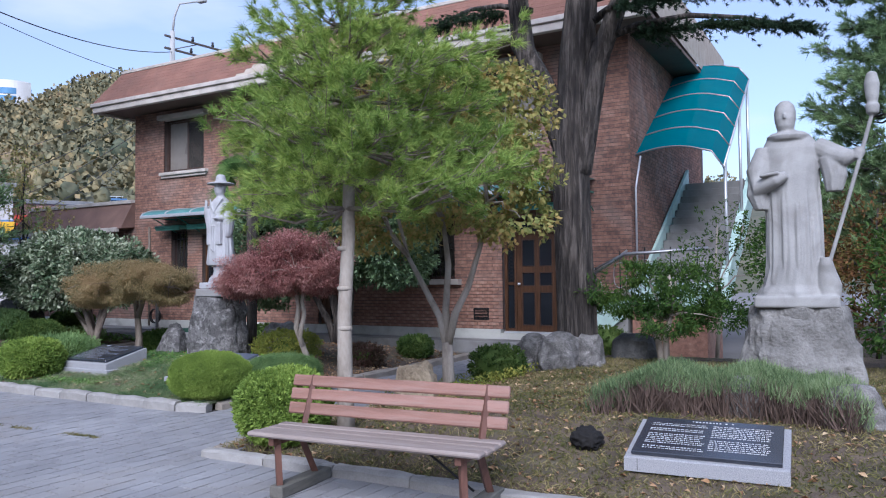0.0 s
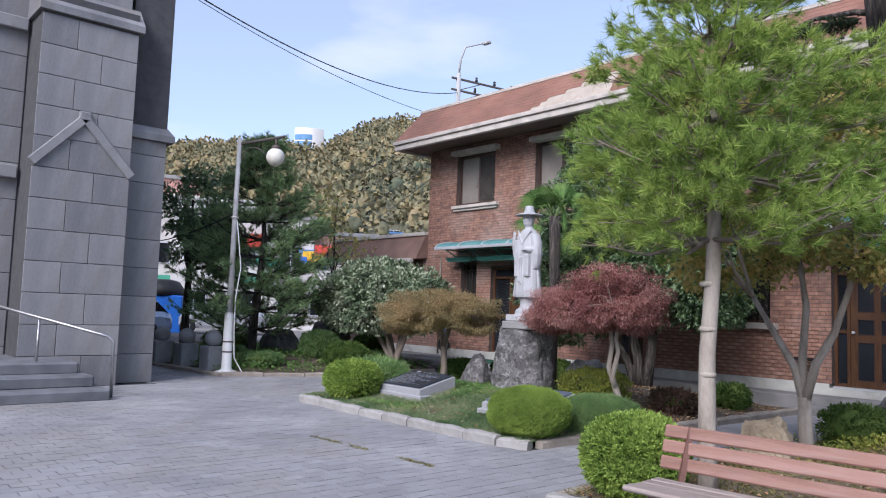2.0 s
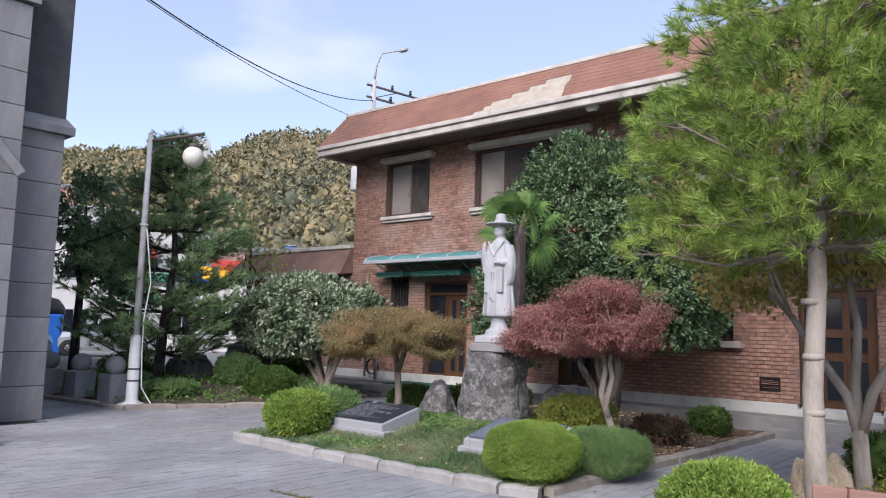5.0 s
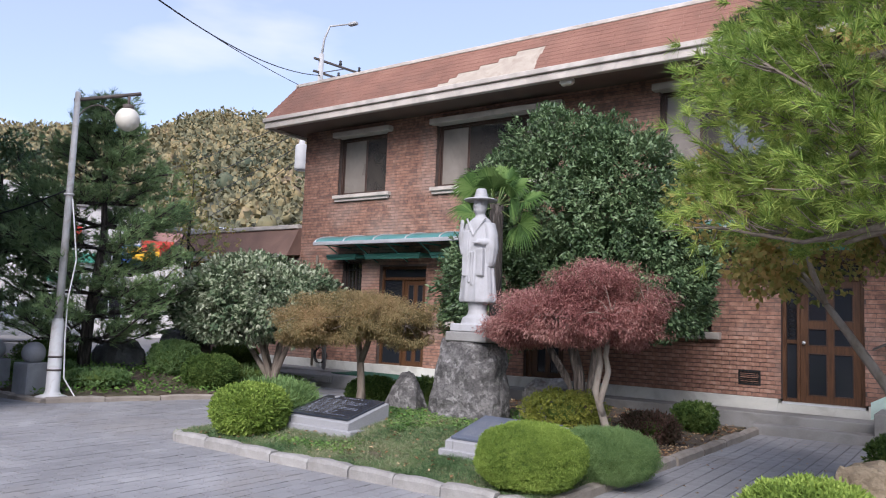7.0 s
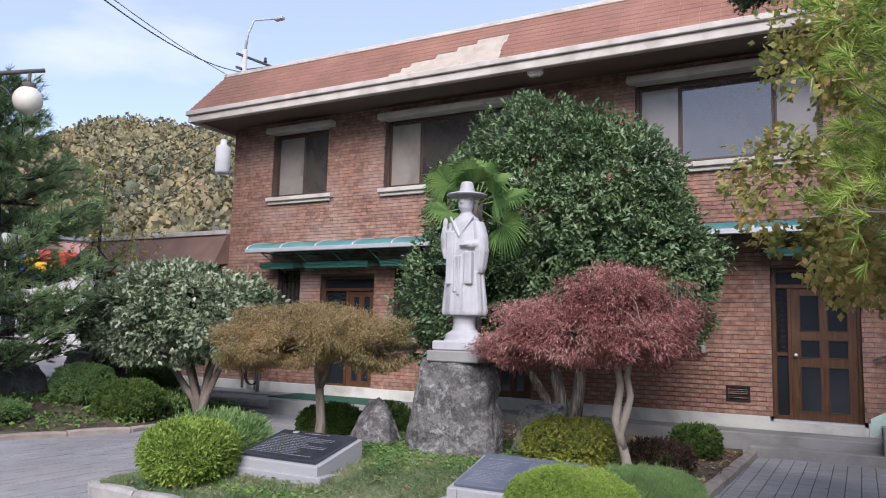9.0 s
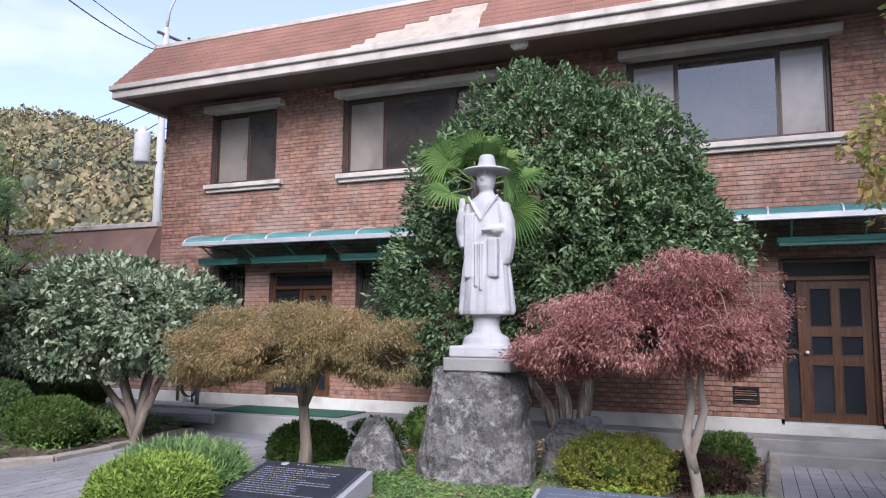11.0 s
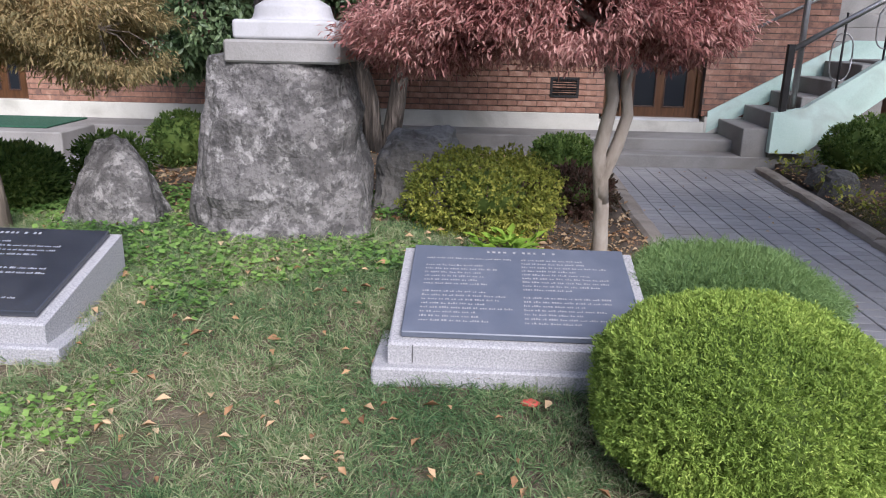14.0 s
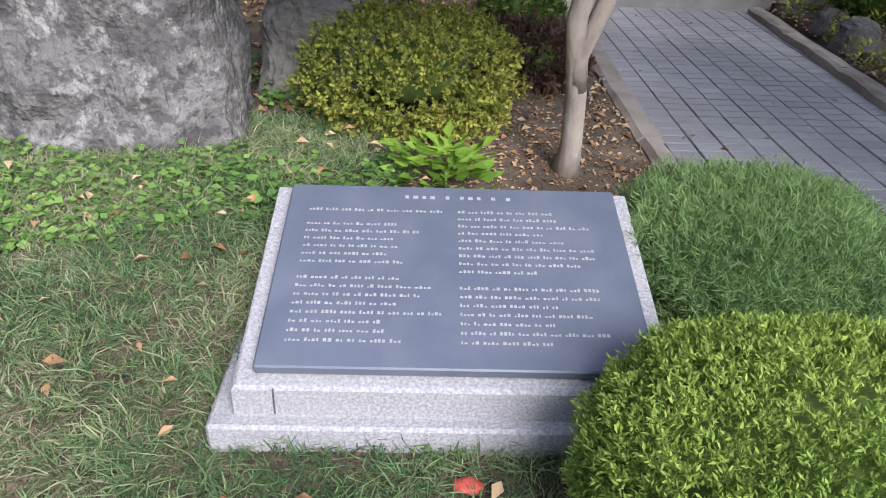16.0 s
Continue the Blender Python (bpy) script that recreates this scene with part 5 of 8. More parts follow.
# ------------------------------------------------------------------ evergreen trees
def camellia():
    rng = np.random.default_rng(51)
    t = tree("camellia_tree", "big rounded evergreen tree with glossy dark leaves", "evergreen tree", -8.74, 11.35)
    tr = Mesh()
    tr.tube([(0, 0, -0.05), (-0.03, 0, 0.5), (-0.2, 0, 1.1), (-0.4, 0.1, 2.0)], [0.10, 0.085, 0.075, 0.05], 10)
    tr.tube([(0.12, 0.05, -0.05), (0.22, 0, 0.5), (0.3, 0, 1.2), (0.5, 0.1, 2.2)], [0.10, 0.085, 0.07, 0.05], 10)
    tr.tube([(-0.12, 0.05, -0.05), (-0.25, 0, 0.45), (-0.7, 0, 1.1), (-1.2, 0.1, 1.8)], [0.07, 0.065, 0.05, 0.035], 8)
    part("trunk", tr, BARKDARK, t)
    lobes = [(-0.1, 0.1, 3.0, 1.7, 1.35, 1.5), (-1.35, 0, 1.9, 1.2, 1.15, 1.15), (1.0, 0, 2.3, 1.1, 1.1, 1.15), (-0.3, -0.1, 3.9, 1.0, 0.95, 0.75), (-0.9, -0.1, 3.1, 1.15, 1.0, 1.05), (0.75, -0.1, 3.35, 0.95, 0.95, 0.9), (1.35, 0, 1.65, 0.6, 0.8, 0.6), (-1.75, -0.1, 1.3, 0.7, 0.8, 0.6), (0.1, -0.3, 2.0, 1.2, 0.9, 0.9)]
    br = Mesh()
    limbs(br, (-0.4, 0.1, 1.9), [(l[0], l[1], l[2]) for l in lobes[::2]], 0.045, 0.012, rng)
    limbs(br, (0.5, 0.1, 2.1), [(l[0], l[1], l[2]) for l in lobes[1::2]], 0.045, 0.012, rng)
    part("branches", br, BARKDARK, t)
    broad_crown("foliage", t, GLOSSY, lobes, 104000, 0.082, rng, width=0.42, droop=0.1, cluster=8, spread=0.7, shell=0.72, gap=-0.22, freq=3.4, rough=0.24)


def variegated_tree():
    rng = np.random.default_rng(52)
    t = tree("osmanthus_tree", "rounded small tree with pale-edged grey-green leaves", "evergreen tree", -14.53, 10.33)
    tr = Mesh()
    for k, (ex, ey) in enumerate(((-1.5, 0), (-0.9, 0.4), (-0.4, -0.3), (0.2, 0.2), (0.75, 0), (-0.2, 0.5))):
        tr.tube([(0.06 * math.cos(k), 0.06 * math.sin(k), -0.05), (ex * 0.12, ey * 0.12, 0.4), (ex * 0.45, ey * 0.4, 0.85), (ex * 0.95, ey, 1.4)], [0.075, 0.06, 0.045, 0.02], 8)
    part("trunk", tr, BARK, t, "grey multi-stemmed trunk")
    lobes = [(-0.7, 0, 1.85, 1.35, 1.25, 0.72), (-1.65, 0, 1.6, 0.85, 1.0, 0.6), (0.45, 0, 1.75, 0.85, 1.0, 0.65), (-0.5, -0.2, 2.2, 0.95, 0.9, 0.45), (-0.8, -0.3, 1.35, 1.3, 0.9, 0.42), (-2.0, 0, 1.28, 0.5, 0.6, 0.36), (0.8, 0, 1.35, 0.45, 0.6, 0.35)]
    br = Mesh()
    limbs(br, (-0.4, 0, 1.0), [(l[0], l[1], l[2]) for l in lobes], 0.03, 0.008, rng)
    part("branches", br, BARK, t)
    broad_crown("foliage", t, VARIEGATED, lobes, 36000, 0.095, rng, width=0.5, droop=0.05, cluster=6, spread=0.75, shell=0.7, gap=-0.22, freq=2.8)


camellia()
variegated_tree()


def plain_tree(name, label, x, y, height, lobes, mat, n, leaf, seed, r=0.12, bark=None, z=None, **kw):
    rng = np.random.default_rng(seed)
    t = tree(name, label, "tree", x, y, z)
    tr = Mesh().tube([(0, 0, -0.05), (0.05, 0, height * 0.25), (0.0, 0.05, height * 0.5), (0.05, 0, height * 0.8)], [r, r * 0.8, r * 0.6, r * 0.25], 10)
    part("trunk", tr, bark or BARKDARK, t)
    br = Mesh()
    limbs(br, (0.02, 0.02, height * 0.4), [l[:3] for l in lobes], r * 0.4, 0.01, rng)
    part("branches", br, bark or BARKDARK, t)
    broad_crown("foliage", t, mat, lobes, n, leaf, rng, cluster=6, **kw)


plain_tree("tree", "dark broadleaf evergreen tree standing behind the stone church", -20.6, 7.9, 4.9, [(0, 0, 3.7, 1.1, 1.1, 0.9), (-0.5, 0.3, 2.8, 1.0, 1.0, 0.6), (0.6, 0.5, 2.9, 0.9, 1.0, 0.6), (0.2, 0.2, 4.4, 0.7, 0.7, 0.5), (0.7, 0.6, 2.2, 0.8, 0.8, 0.35)], GLOSSY, 9000, 0.14, 61, shell=0.3, gap=-0.05)
plain_tree("tree", "thin sparse tree with small yellowing leaves", -18.2, 10.9, 4.6, [(0, 0, 3.4, 0.8, 0.8, 1.2), (0.5, 0.3, 2.6, 0.7, 0.7, 0.8), (-0.4, 0.2, 2.4, 0.6, 0.6, 0.8), (0.1, 0, 4.2, 0.5, 0.5, 0.7)], YELLOWMAPLE, 2400, 0.08, 62, r=0.05, shell=0.1)


def fan_palm():
    rng = np.random.default_rng(53)
    t = tree("palm_tree", "small fan palm with spread green fronds behind the statue", "palm tree", -9.24, 9.55)
    part("trunk", Mesh().tube([(0, 0, -0.05), (0.03, 0, 1.4), (0, 0, 2.86)], [0.09, 0.085, 0.10], 10), BARKDARK, t, "shaggy brown trunk")
    for i in range(13):
        a = i * 2.399
        el = radians(rng.uniform(-35, 80))
        d = np.array([math.cos(a) * math.cos(el), math.sin(a) * math.cos(el), math.sin(el)])
        s = np.array([0, 0, 2.82])
        hub = s + d * rng.uniform(0.35, 0.5)
        side = np.cross(d, np.array([0, -0.6, 0.7]) + rng.normal(size=3) * 0.8)
        side /= np.linalg.norm(side)
        upv = np.cross(side, d)
        stalk = part("frond", Mesh().tube([s, hub], [0.012, 0.008], 5), GREENSTALK, t)
        n = 32
        pos, dr, ln = [], [], []
        for k in range(n):
            b = (k / (n - 1) - 0.5) * radians(205)
            q = d * math.cos(b) + side * math.sin(b) + upv * 0.18
            pos.append(hub)
            dr.append(q)
            ln.append(0.41 * (0.72 + 0.28 * math.cos(b)) * rng.uniform(0.9, 1.08))
        m = Mesh()
        for q, l in zip(dr, ln):
            q = q / np.linalg.norm(q)
            w = np.cross(q, upv)
            w /= np.linalg.norm(w)
            p1, p2 = hub + q * l * 0.6, hub + q * l + np.array([0, 0, -0.16 * l - 0.05])
            m.add([hub, p1 + w * 0.013 + upv * 0.008, p1 - upv * 0.006, p1 - w * 0.013 + upv * 0.008, p2], [(0, 1, 2), (0, 2, 3), (1, 4, 2), (2, 4, 3)])
        part("fan", m, PALMLEAF, stalk)


GREENSTALK = material("palm_stalk", [(0.10, 0.16, 0.04), (0.16, 0.22, 0.06)], rough=0.5)
PALMLEAF = leafy("palm_leaf", [(0.07, 0.14, 0.04), (0.13, 0.23, 0.062), (0.21, 0.32, 0.10)], trans=0.3)
fan_palm()

# ------------------------------------------------------------------ shrubs
topiary("bush", "round bright green clipped thuja at the lawn's corner", -10.6, 6.5, 0.42, 0.58, TOPIARY, 71, 30000, 0.04, 0.010)
topiary("bush", "loose dark green juniper mound on the lawn", -11.0, 7.25, 0.50, 0.52, JUNIPER, 72, 9000, 0.085, 0.008)
topiary("bush", "large bright green clipped thuja beside the dark plaque", -6.88, 6.41, 0.465, 0.57, TOPIARY, 73, 210000, 0.0155, 0.003, wild=0.75)
topiary("bush", "feathery green juniper mound beside the path", -6.63, 7.42, 0.46, 0.47, JUNIPER, 74, 120000, 0.036, 0.0017, loose=0.07, wild=0.85)
topiary("bush", "round bright green clipped thuja beside the bench", -4.45, 4.98, 0.40, 0.66, TOPIARY, 75, 45000, 0.034, 0.008)
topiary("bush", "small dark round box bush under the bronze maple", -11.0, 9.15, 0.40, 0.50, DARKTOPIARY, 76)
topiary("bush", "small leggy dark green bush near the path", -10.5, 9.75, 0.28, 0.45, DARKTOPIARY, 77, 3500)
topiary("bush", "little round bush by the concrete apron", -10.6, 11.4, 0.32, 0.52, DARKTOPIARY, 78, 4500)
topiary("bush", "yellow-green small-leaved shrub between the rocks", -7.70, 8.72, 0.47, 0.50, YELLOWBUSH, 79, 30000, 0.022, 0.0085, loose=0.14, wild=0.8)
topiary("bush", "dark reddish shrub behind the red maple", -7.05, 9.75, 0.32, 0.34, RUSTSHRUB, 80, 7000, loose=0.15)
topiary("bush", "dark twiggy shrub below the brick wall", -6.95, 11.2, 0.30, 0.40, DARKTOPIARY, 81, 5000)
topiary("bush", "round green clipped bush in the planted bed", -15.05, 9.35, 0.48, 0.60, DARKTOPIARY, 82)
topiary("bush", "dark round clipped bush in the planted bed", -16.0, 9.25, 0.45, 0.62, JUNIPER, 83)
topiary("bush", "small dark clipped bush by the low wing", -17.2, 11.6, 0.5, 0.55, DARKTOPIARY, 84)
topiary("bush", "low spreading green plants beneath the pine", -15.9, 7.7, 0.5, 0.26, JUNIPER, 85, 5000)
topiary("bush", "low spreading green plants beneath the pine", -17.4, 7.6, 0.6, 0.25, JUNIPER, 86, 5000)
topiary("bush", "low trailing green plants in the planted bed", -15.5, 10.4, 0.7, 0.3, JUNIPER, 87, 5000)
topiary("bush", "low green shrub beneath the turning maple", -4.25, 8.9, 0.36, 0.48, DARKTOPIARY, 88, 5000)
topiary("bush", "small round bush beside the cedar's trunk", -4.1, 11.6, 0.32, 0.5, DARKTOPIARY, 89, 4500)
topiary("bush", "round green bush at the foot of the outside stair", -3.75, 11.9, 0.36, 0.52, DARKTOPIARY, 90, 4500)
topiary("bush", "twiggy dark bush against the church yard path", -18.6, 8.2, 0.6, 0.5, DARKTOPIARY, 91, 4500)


def half_bare_hedge():
    """Green on top, dry brown twigs in front."""
    rng = np.random.default_rng(95)
    t = tree("hedge", "arched lavender-green hedge with bare brown twigs in front", "hedge", -1.05, 6.75)
    n = 5200
    u = rng.uniform(-1.0, 1.0, n)
    xx = u * 1.02
    yy = rng.uniform(-0.42, 0.42, n) - 0.25 * (u ** 2) + 0.1
    h = 0.36 - 0.12 * u ** 4 + 0.04 * np.sin(u * 9)
    f = rng.uniform(0, 1, n)
    ground = np.array([gz(-1.05 + a, 6.75 + b) for a, b in zip(xx, yy)]) - gz(-1.05, 6.75) + 0.02
    base = np.stack([xx, yy, ground], 1)
    part("twigs", blade_data("twigs", DRYTWIG, base, np.stack([rng.normal(size=n) * 0.35, rng.normal(size=n) * 0.3 - 0.1, np.ones(n)], 1), h * rng.uniform(0.7, 1.05, n), 0.010, rng, bend=0.08), None, t, "bare brown twigs")
    m = 20000
    u = rng.uniform(-1.03, 1.03, m)
    yy = rng.uniform(-0.40, 0.5, m) - 0.25 * u ** 2 + 0.1
    hh = 0.36 - 0.12 * u ** 4 + 0.04 * np.sin(u * 9) - 0.30 * np.clip((-(yy) - 0.02), 0, 1) * (np.abs(u) < 0.6)
    g0 = gz(-1.05, 6.75)
    low = np.where(np.abs(u) > 0.7, rng.uniform(0.15, 1, m), rng.uniform(0.72, 1.0, m))
    p = np.stack([u * 1.05, yy, hh * low], 1)
    part("foliage", blade_data("foliage", LAVENDER, p, np.stack([rng.normal(size=m) * 0.4, rng.normal(size=m) * 0.4, np.ones(m)], 1), 0.065 * rng.uniform(0.6, 1.3, m), 0.008, rng), None, t, "grey-green needle foliage")


LAVENDER = leafy("lavender_foliage", [(0.10, 0.15, 0.07), (0.19, 0.27, 0.12), (0.30, 0.37, 0.19)])
half_bare_hedge()


def cloud_juniper():
    rng = np.random.default_rng(96)
    t = tree("juniper_tree", "low wide-spreading dark green yew with layered boughs", "shrub", -2.35, 9.9)
    tr = Mesh()
    tr.tube([(0, 0, -0.05), (-0.05, 0, 0.35), (-0.2, 0, 0.7), (-0.5, 0, 1.0)], [0.05, 0.045, 0.035, 0.02], 7)
    tr.tube([(0.05, 0, -0.05), (0.05, 0, 0.4), (0.15, 0, 0.8), (0.1, 0, 1.2)], [0.05, 0.04, 0.03, 0.02], 7)
    part("trunk", tr, BARKPALE, t)
    lobes = [(-0.85, 0, 1.0, 0.42, 0.45, 0.18), (-0.3, 0, 1.2, 0.45, 0.45, 0.18), (0.2, 0, 1.15, 0.5, 0.45, 0.2), (0.3, 0, 0.85, 0.6, 0.5, 0.22), (0.65, 0, 0.65, 0.45, 0.45, 0.2), (0.1, -0.1, 0.6, 0.55, 0.4, 0.2), (-0.5, 0, 0.8, 0.4, 0.4, 0.15)]
    br = Mesh()
    limbs(br, (0, 0, 0.6), [l[:3] for l in lobes], 0.025, 0.006, rng)
    part("branches", br, BARKPALE, t)
    broad_crown("foliage", t, DARKYEW, lobes, 13000, 0.065, rng, width=0.3, cluster=6, spread=0.8, shell=0.35, gap=-0.1, freq=3)


DARKYEW = leafy("yew_leaves", [(0.03, 0.07, 0.018), (0.06, 0.12, 0.026), (0.11, 0.18, 0.036)])
cloud_juniper()
plain_tree("shrub", "tangled twiggy shrub in front of the outside stair", -1.9, 11.2, 2.4, [(0, 0, 1.5, 0.5, 0.5, 0.8), (0.4, 0, 1.9, 0.4, 0.4, 0.5), (-0.4, 0, 1.2, 0.4, 0.4, 0.5), (0.6, 0.3, 1.2, 0.5, 0.5, 0.6)], DARKYEW, 2200, 0.06, 63, r=0.03, bark=BARKPALE, shell=0.1)
RUSSET = leafy("russet_leaves", [(0.07, 0.03, 0.018), (0.15, 0.07, 0.03), (0.16, 0.14, 0.04), (0.24, 0.12, 0.05)])
plain_tree("shrub", "russet-leaved shrub beside the saint statue", 0.1, 11.8, 2.6, [(0, 0, 1.6, 0.8, 0.8, 0.8), (0.7, 0.3, 1.2, 0.8, 0.8, 0.7), (-0.5, 0.6, 1.3, 0.6, 0.6, 0.8), (0.2, 0, 0.6, 0.9, 0.7, 0.4)], RUSSET, 6000, 0.07, 64, r=0.04, shell=0.2)
plain_tree("shrub", "dark green evergreen shrub beside the saint statue", 0.55, 10.1, 2.0, [(0, 0, 1.3, 0.7, 0.7, 0.6), (0.5, 0.3, 0.8, 0.7, 0.7, 0.6), (-0.3, 0, 0.7, 0.5, 0.5, 0.5)], DARKYEW, 6000, 0.07, 65, r=0.04, shell=0.4)


def leafy_tuft():
    rng = np.random.default_rng(97)
    t = tree("plant", "small bright lime-green leafy plant behind the plaque", "plant", -7.55, 8.05)
    n = 130
    a = rng.uniform(0, 2 * math.pi, n)
    r = rng.uniform(0.0, 0.15, n)
    p = np.stack([r * np.cos(a) * 1.3, r * np.sin(a), rng.uniform(0.03, 0.20, n)], 1)
    d = np.stack([np.cos(a), np.sin(a), rng.uniform(0, 0.7, n)], 1)
    part("leaves", leaf_data("leaves", LIME, p, d, rng.uniform(0.05, 0.095, n), 0.62, 0.1, rng, np.tile([0, 0, 1.0], (n, 1))), None, t)
    part("stems", Mesh().tube([(0, 0, -0.02), (0, 0, 0.1)], 0.006, 5), GREENSTALK, t)


leafy_tuft()


# ------------------------------------------------------------------ lawn, ground cover and fallen leaves
def scatter(poly_ok, box, n, rng):
    out = []
    while len(out) < n:
        x, y = rng.uniform(box[0], box[1]), rng.uniform(box[2], box[3])
        if poly_ok(x, y):
            out.append((x, y, gz(x, y)))
    return np.array(out)


def lawn():
    rng = np.random.default_rng(101)

    def ok(x, y):
        if not inside((x, y), BED_C) or y > 8.6 + 0.3 * noise.noise((x * 2, 0, 0)) or (x > -7.75 + 0.2 * noise.noise((0, y * 3, 0)) and y > 7.55):
            return False
        return noise.noise((x * 1.3, y * 1.3, 5)) > -0.35 or rng.uniform() < 0.35
    # tufts of fanned blades, thin straw lying flat between them
    c = scatter(ok, (-11.5, -6.5, 6.05, 8.9), 12500, rng)
    per = 15
    lean = np.repeat(rng.normal(size=(len(c), 2)) * 0.45, per, 0)
    fan = rng.normal(size=(len(c) * per, 2))
    p = np.repeat(c, per, 0) + np.concatenate([fan * 0.013, np.zeros((len(fan), 1))], 1)
    n = len(p)
    d = np.concatenate([fan * 0.55 + lean, np.full((n, 1), 0.85)], 1)
    size = np.repeat(rng.uniform(0.035, 0.10, len(c)), per) * rng.uniform(0.6, 1.2, n)
    single("grass", blade_data("grass", GRASS, p - [0, 0, 0.004], d, size, rng.uniform(0.0022, 0.0046, n), rng, bend=0.3), None, "patchy autumn lawn grass in tufts, green and straw-coloured", "grass", kind="stuff")
    p = scatter(ok, (-11.5, -6.5, 6.05, 8.9), 30000, rng)
    n = len(p)
    a = rng.uniform(0, 2 * math.pi, n)
    d = np.stack([np.cos(a), np.sin(a), rng.uniform(0.02, 0.35, n)], 1)
    single("straw", blade_data("straw", STRAW, p + [0, 0, 0.006], d, rng.uniform(0.03, 0.11, n), rng.uniform(0.0016, 0.0034, n), rng, bend=0.15), None, "dead straw-coloured blades matted between the grass tufts", "grass", kind="stuff")
    p = scatter(lambda x, y: inside((x, y), BED_R), (-4.9, 1.5, 4.65, 10.5), 60000, rng)
    n = len(p)
    d = np.stack([rng.normal(size=n) * 0.9, rng.normal(size=n) * 0.9, np.ones(n) * 0.7], 1)
    single("grass", blade_data("grass", DRYGRASS, p, d, rng.uniform(0.03, 0.075, n), rng.uniform(0.005, 0.009, n), rng, bend=0.3), None, "thin straw-coloured autumn grass behind the bench", "grass", kind="stuff")

    def clover_ok(x, y):
        return inside((x, y), BED_C) and y < 9.3 and not (x > -7.7 and y > 7.3) and (y > 6.95 or x < -9.0) and noise.noise((x * 1.5, y * 1.5, 9)) + 0.3 * noise.noise((x * 6, y * 6, 2)) > 0.24 - 0.36 * (y > 7.4 and x < -7.95)
    p = scatter(clover_ok, (-11.5, -6.6, 6.3, 9.3), 12000, rng)
    n = len(p)
    a = rng.uniform(0, 2 * math.pi, n)
    d = np.stack([np.cos(a), np.sin(a), rng.uniform(-0.1, 0.5, n)], 1)
    single("ground_cover", leaf_data("ground_cover", CLOVER, p + np.stack([np.zeros(n), np.zeros(n), rng.uniform(0.012, 0.055, n)], 1), d, rng.uniform(0.018, 0.042, n), 0.8, 0.08, rng, np.tile([0, 0, 1.0], (n, 1))), None, "low green weeds and clover in the lawn", "ground cover", kind="stuff")
    p = scatter(lambda x, y: inside((x, y), BED_L), (-20, -14.4, 6.6, 12), 7000, rng)
    n = len(p)
    a = rng.uniform(0, 2 * math.pi, n)
    d = np.stack([np.cos(a), np.sin(a), rng.uniform(0.0, 0.9, n)], 1)
    single("ground_cover", leaf_data("ground_cover", CLOVER, p + np.stack([np.zeros(n), np.zeros(n), rng.uniform(0.0, 0.12, n)], 1), d, rng.uniform(0.05, 0.10, n), 0.5, 0.08, rng, np.tile([0, 0, 1.0], (n, 1))), None, "green ground plants in the soil bed", "ground cover", kind="stuff")

    def fallen(name, box, poly, count, label, size=(0.025, 0.07), lift=0.02):
        p = scatter(lambda x, y: inside((x, y), poly), box, count, rng)
        n = len(p)
        a = rng.uniform(0, 2 * math.pi, n)
        d = np.stack([np.cos(a), np.sin(a), rng.normal(size=n) * 0.2], 1)
        single(name, leaf_data(name, FALLEN, p + [0, 0, lift], d, rng.uniform(*size, n), 0.5, 0.24, rng, np.tile([0, 0, 1.0], (n, 1))), None, label, "leaves", kind="stuff")
    fallen("fallen_leaves", (-11.3, -6.6, 6.1, 8.6), BED_C, 430, "scattered dry brown and yellow leaves on the lawn", (0.025, 0.065), lift=0.04)
    fallen("fallen_leaves", (-11.3, -6.5, 8.4, 12.4), BED_C, 2600, "brown leaf litter under the maples", lift=0.01)
    fallen("fallen_leaves", (-7.8, -6.5, 7.3, 9.6), BED_C, 2400, "small crumbled brown leaf litter round the red maple", (0.010, 0.034), 0.006)
    fallen("fallen_leaves", (-4.9, -3.6, 6.8, 12.4), BED_R, 1500, "dry brown leaf litter along the path's edge", (0.02, 0.055), 0.01)
    p = scatter(lambda x, y: inside((x, y), BED_R) and noise.noise((x * 2.2, y * 2.2, 1)) > 0.0, (-4.85, -3.5, 7.0, 12.4), 2600, rng)
    n = len(p)
    a = rng.uniform(0, 2 * math.pi, n)
    d = np.stack([np.cos(a), np.sin(a), rng.uniform(0.1, 1.2, n)], 1)
    single("ground_cover", leaf_data("ground_cover", YELLOWBUSH, p + np.stack([np.zeros(n), np.zeros(n), rng.uniform(0.0, 0.14, n)], 1), d, rng.uniform(0.03, 0.07, n), 0.45, 0.08, rng, np.tile([0, 0, 1.0], (n, 1))), None, "yellowing low plants along the path's edge", "ground cover", kind="stuff")
    fallen("fallen_leaves", (-4.9, 2.0, 4.65, 9.0), BED_R, 2300, "dry brown leaf litter behind the bench", lift=0.012)
    court_poly = [(-6.6, 6.0), (-4.9, 5.0), (-4.8, 12.4), (-6.4, 12.4)]
    fallen("fallen_leaves", (-6.6, -4.8, 6.0, 12.4), court_poly, 45, "a few dry leaves on the paved path", (0.02, 0.05), 0.006)


STRAW = leafy("dead_straw", [(0.085, 0.066, 0.045), (0.19, 0.15, 0.10), (0.36, 0.31, 0.23)], rough=0.8)
DRYGRASS = leafy("dry_grass", [(0.085, 0.095, 0.03), (0.16, 0.155, 0.055), (0.27, 0.23, 0.10), (0.36, 0.29, 0.155)], rough=0.7)
lawn()
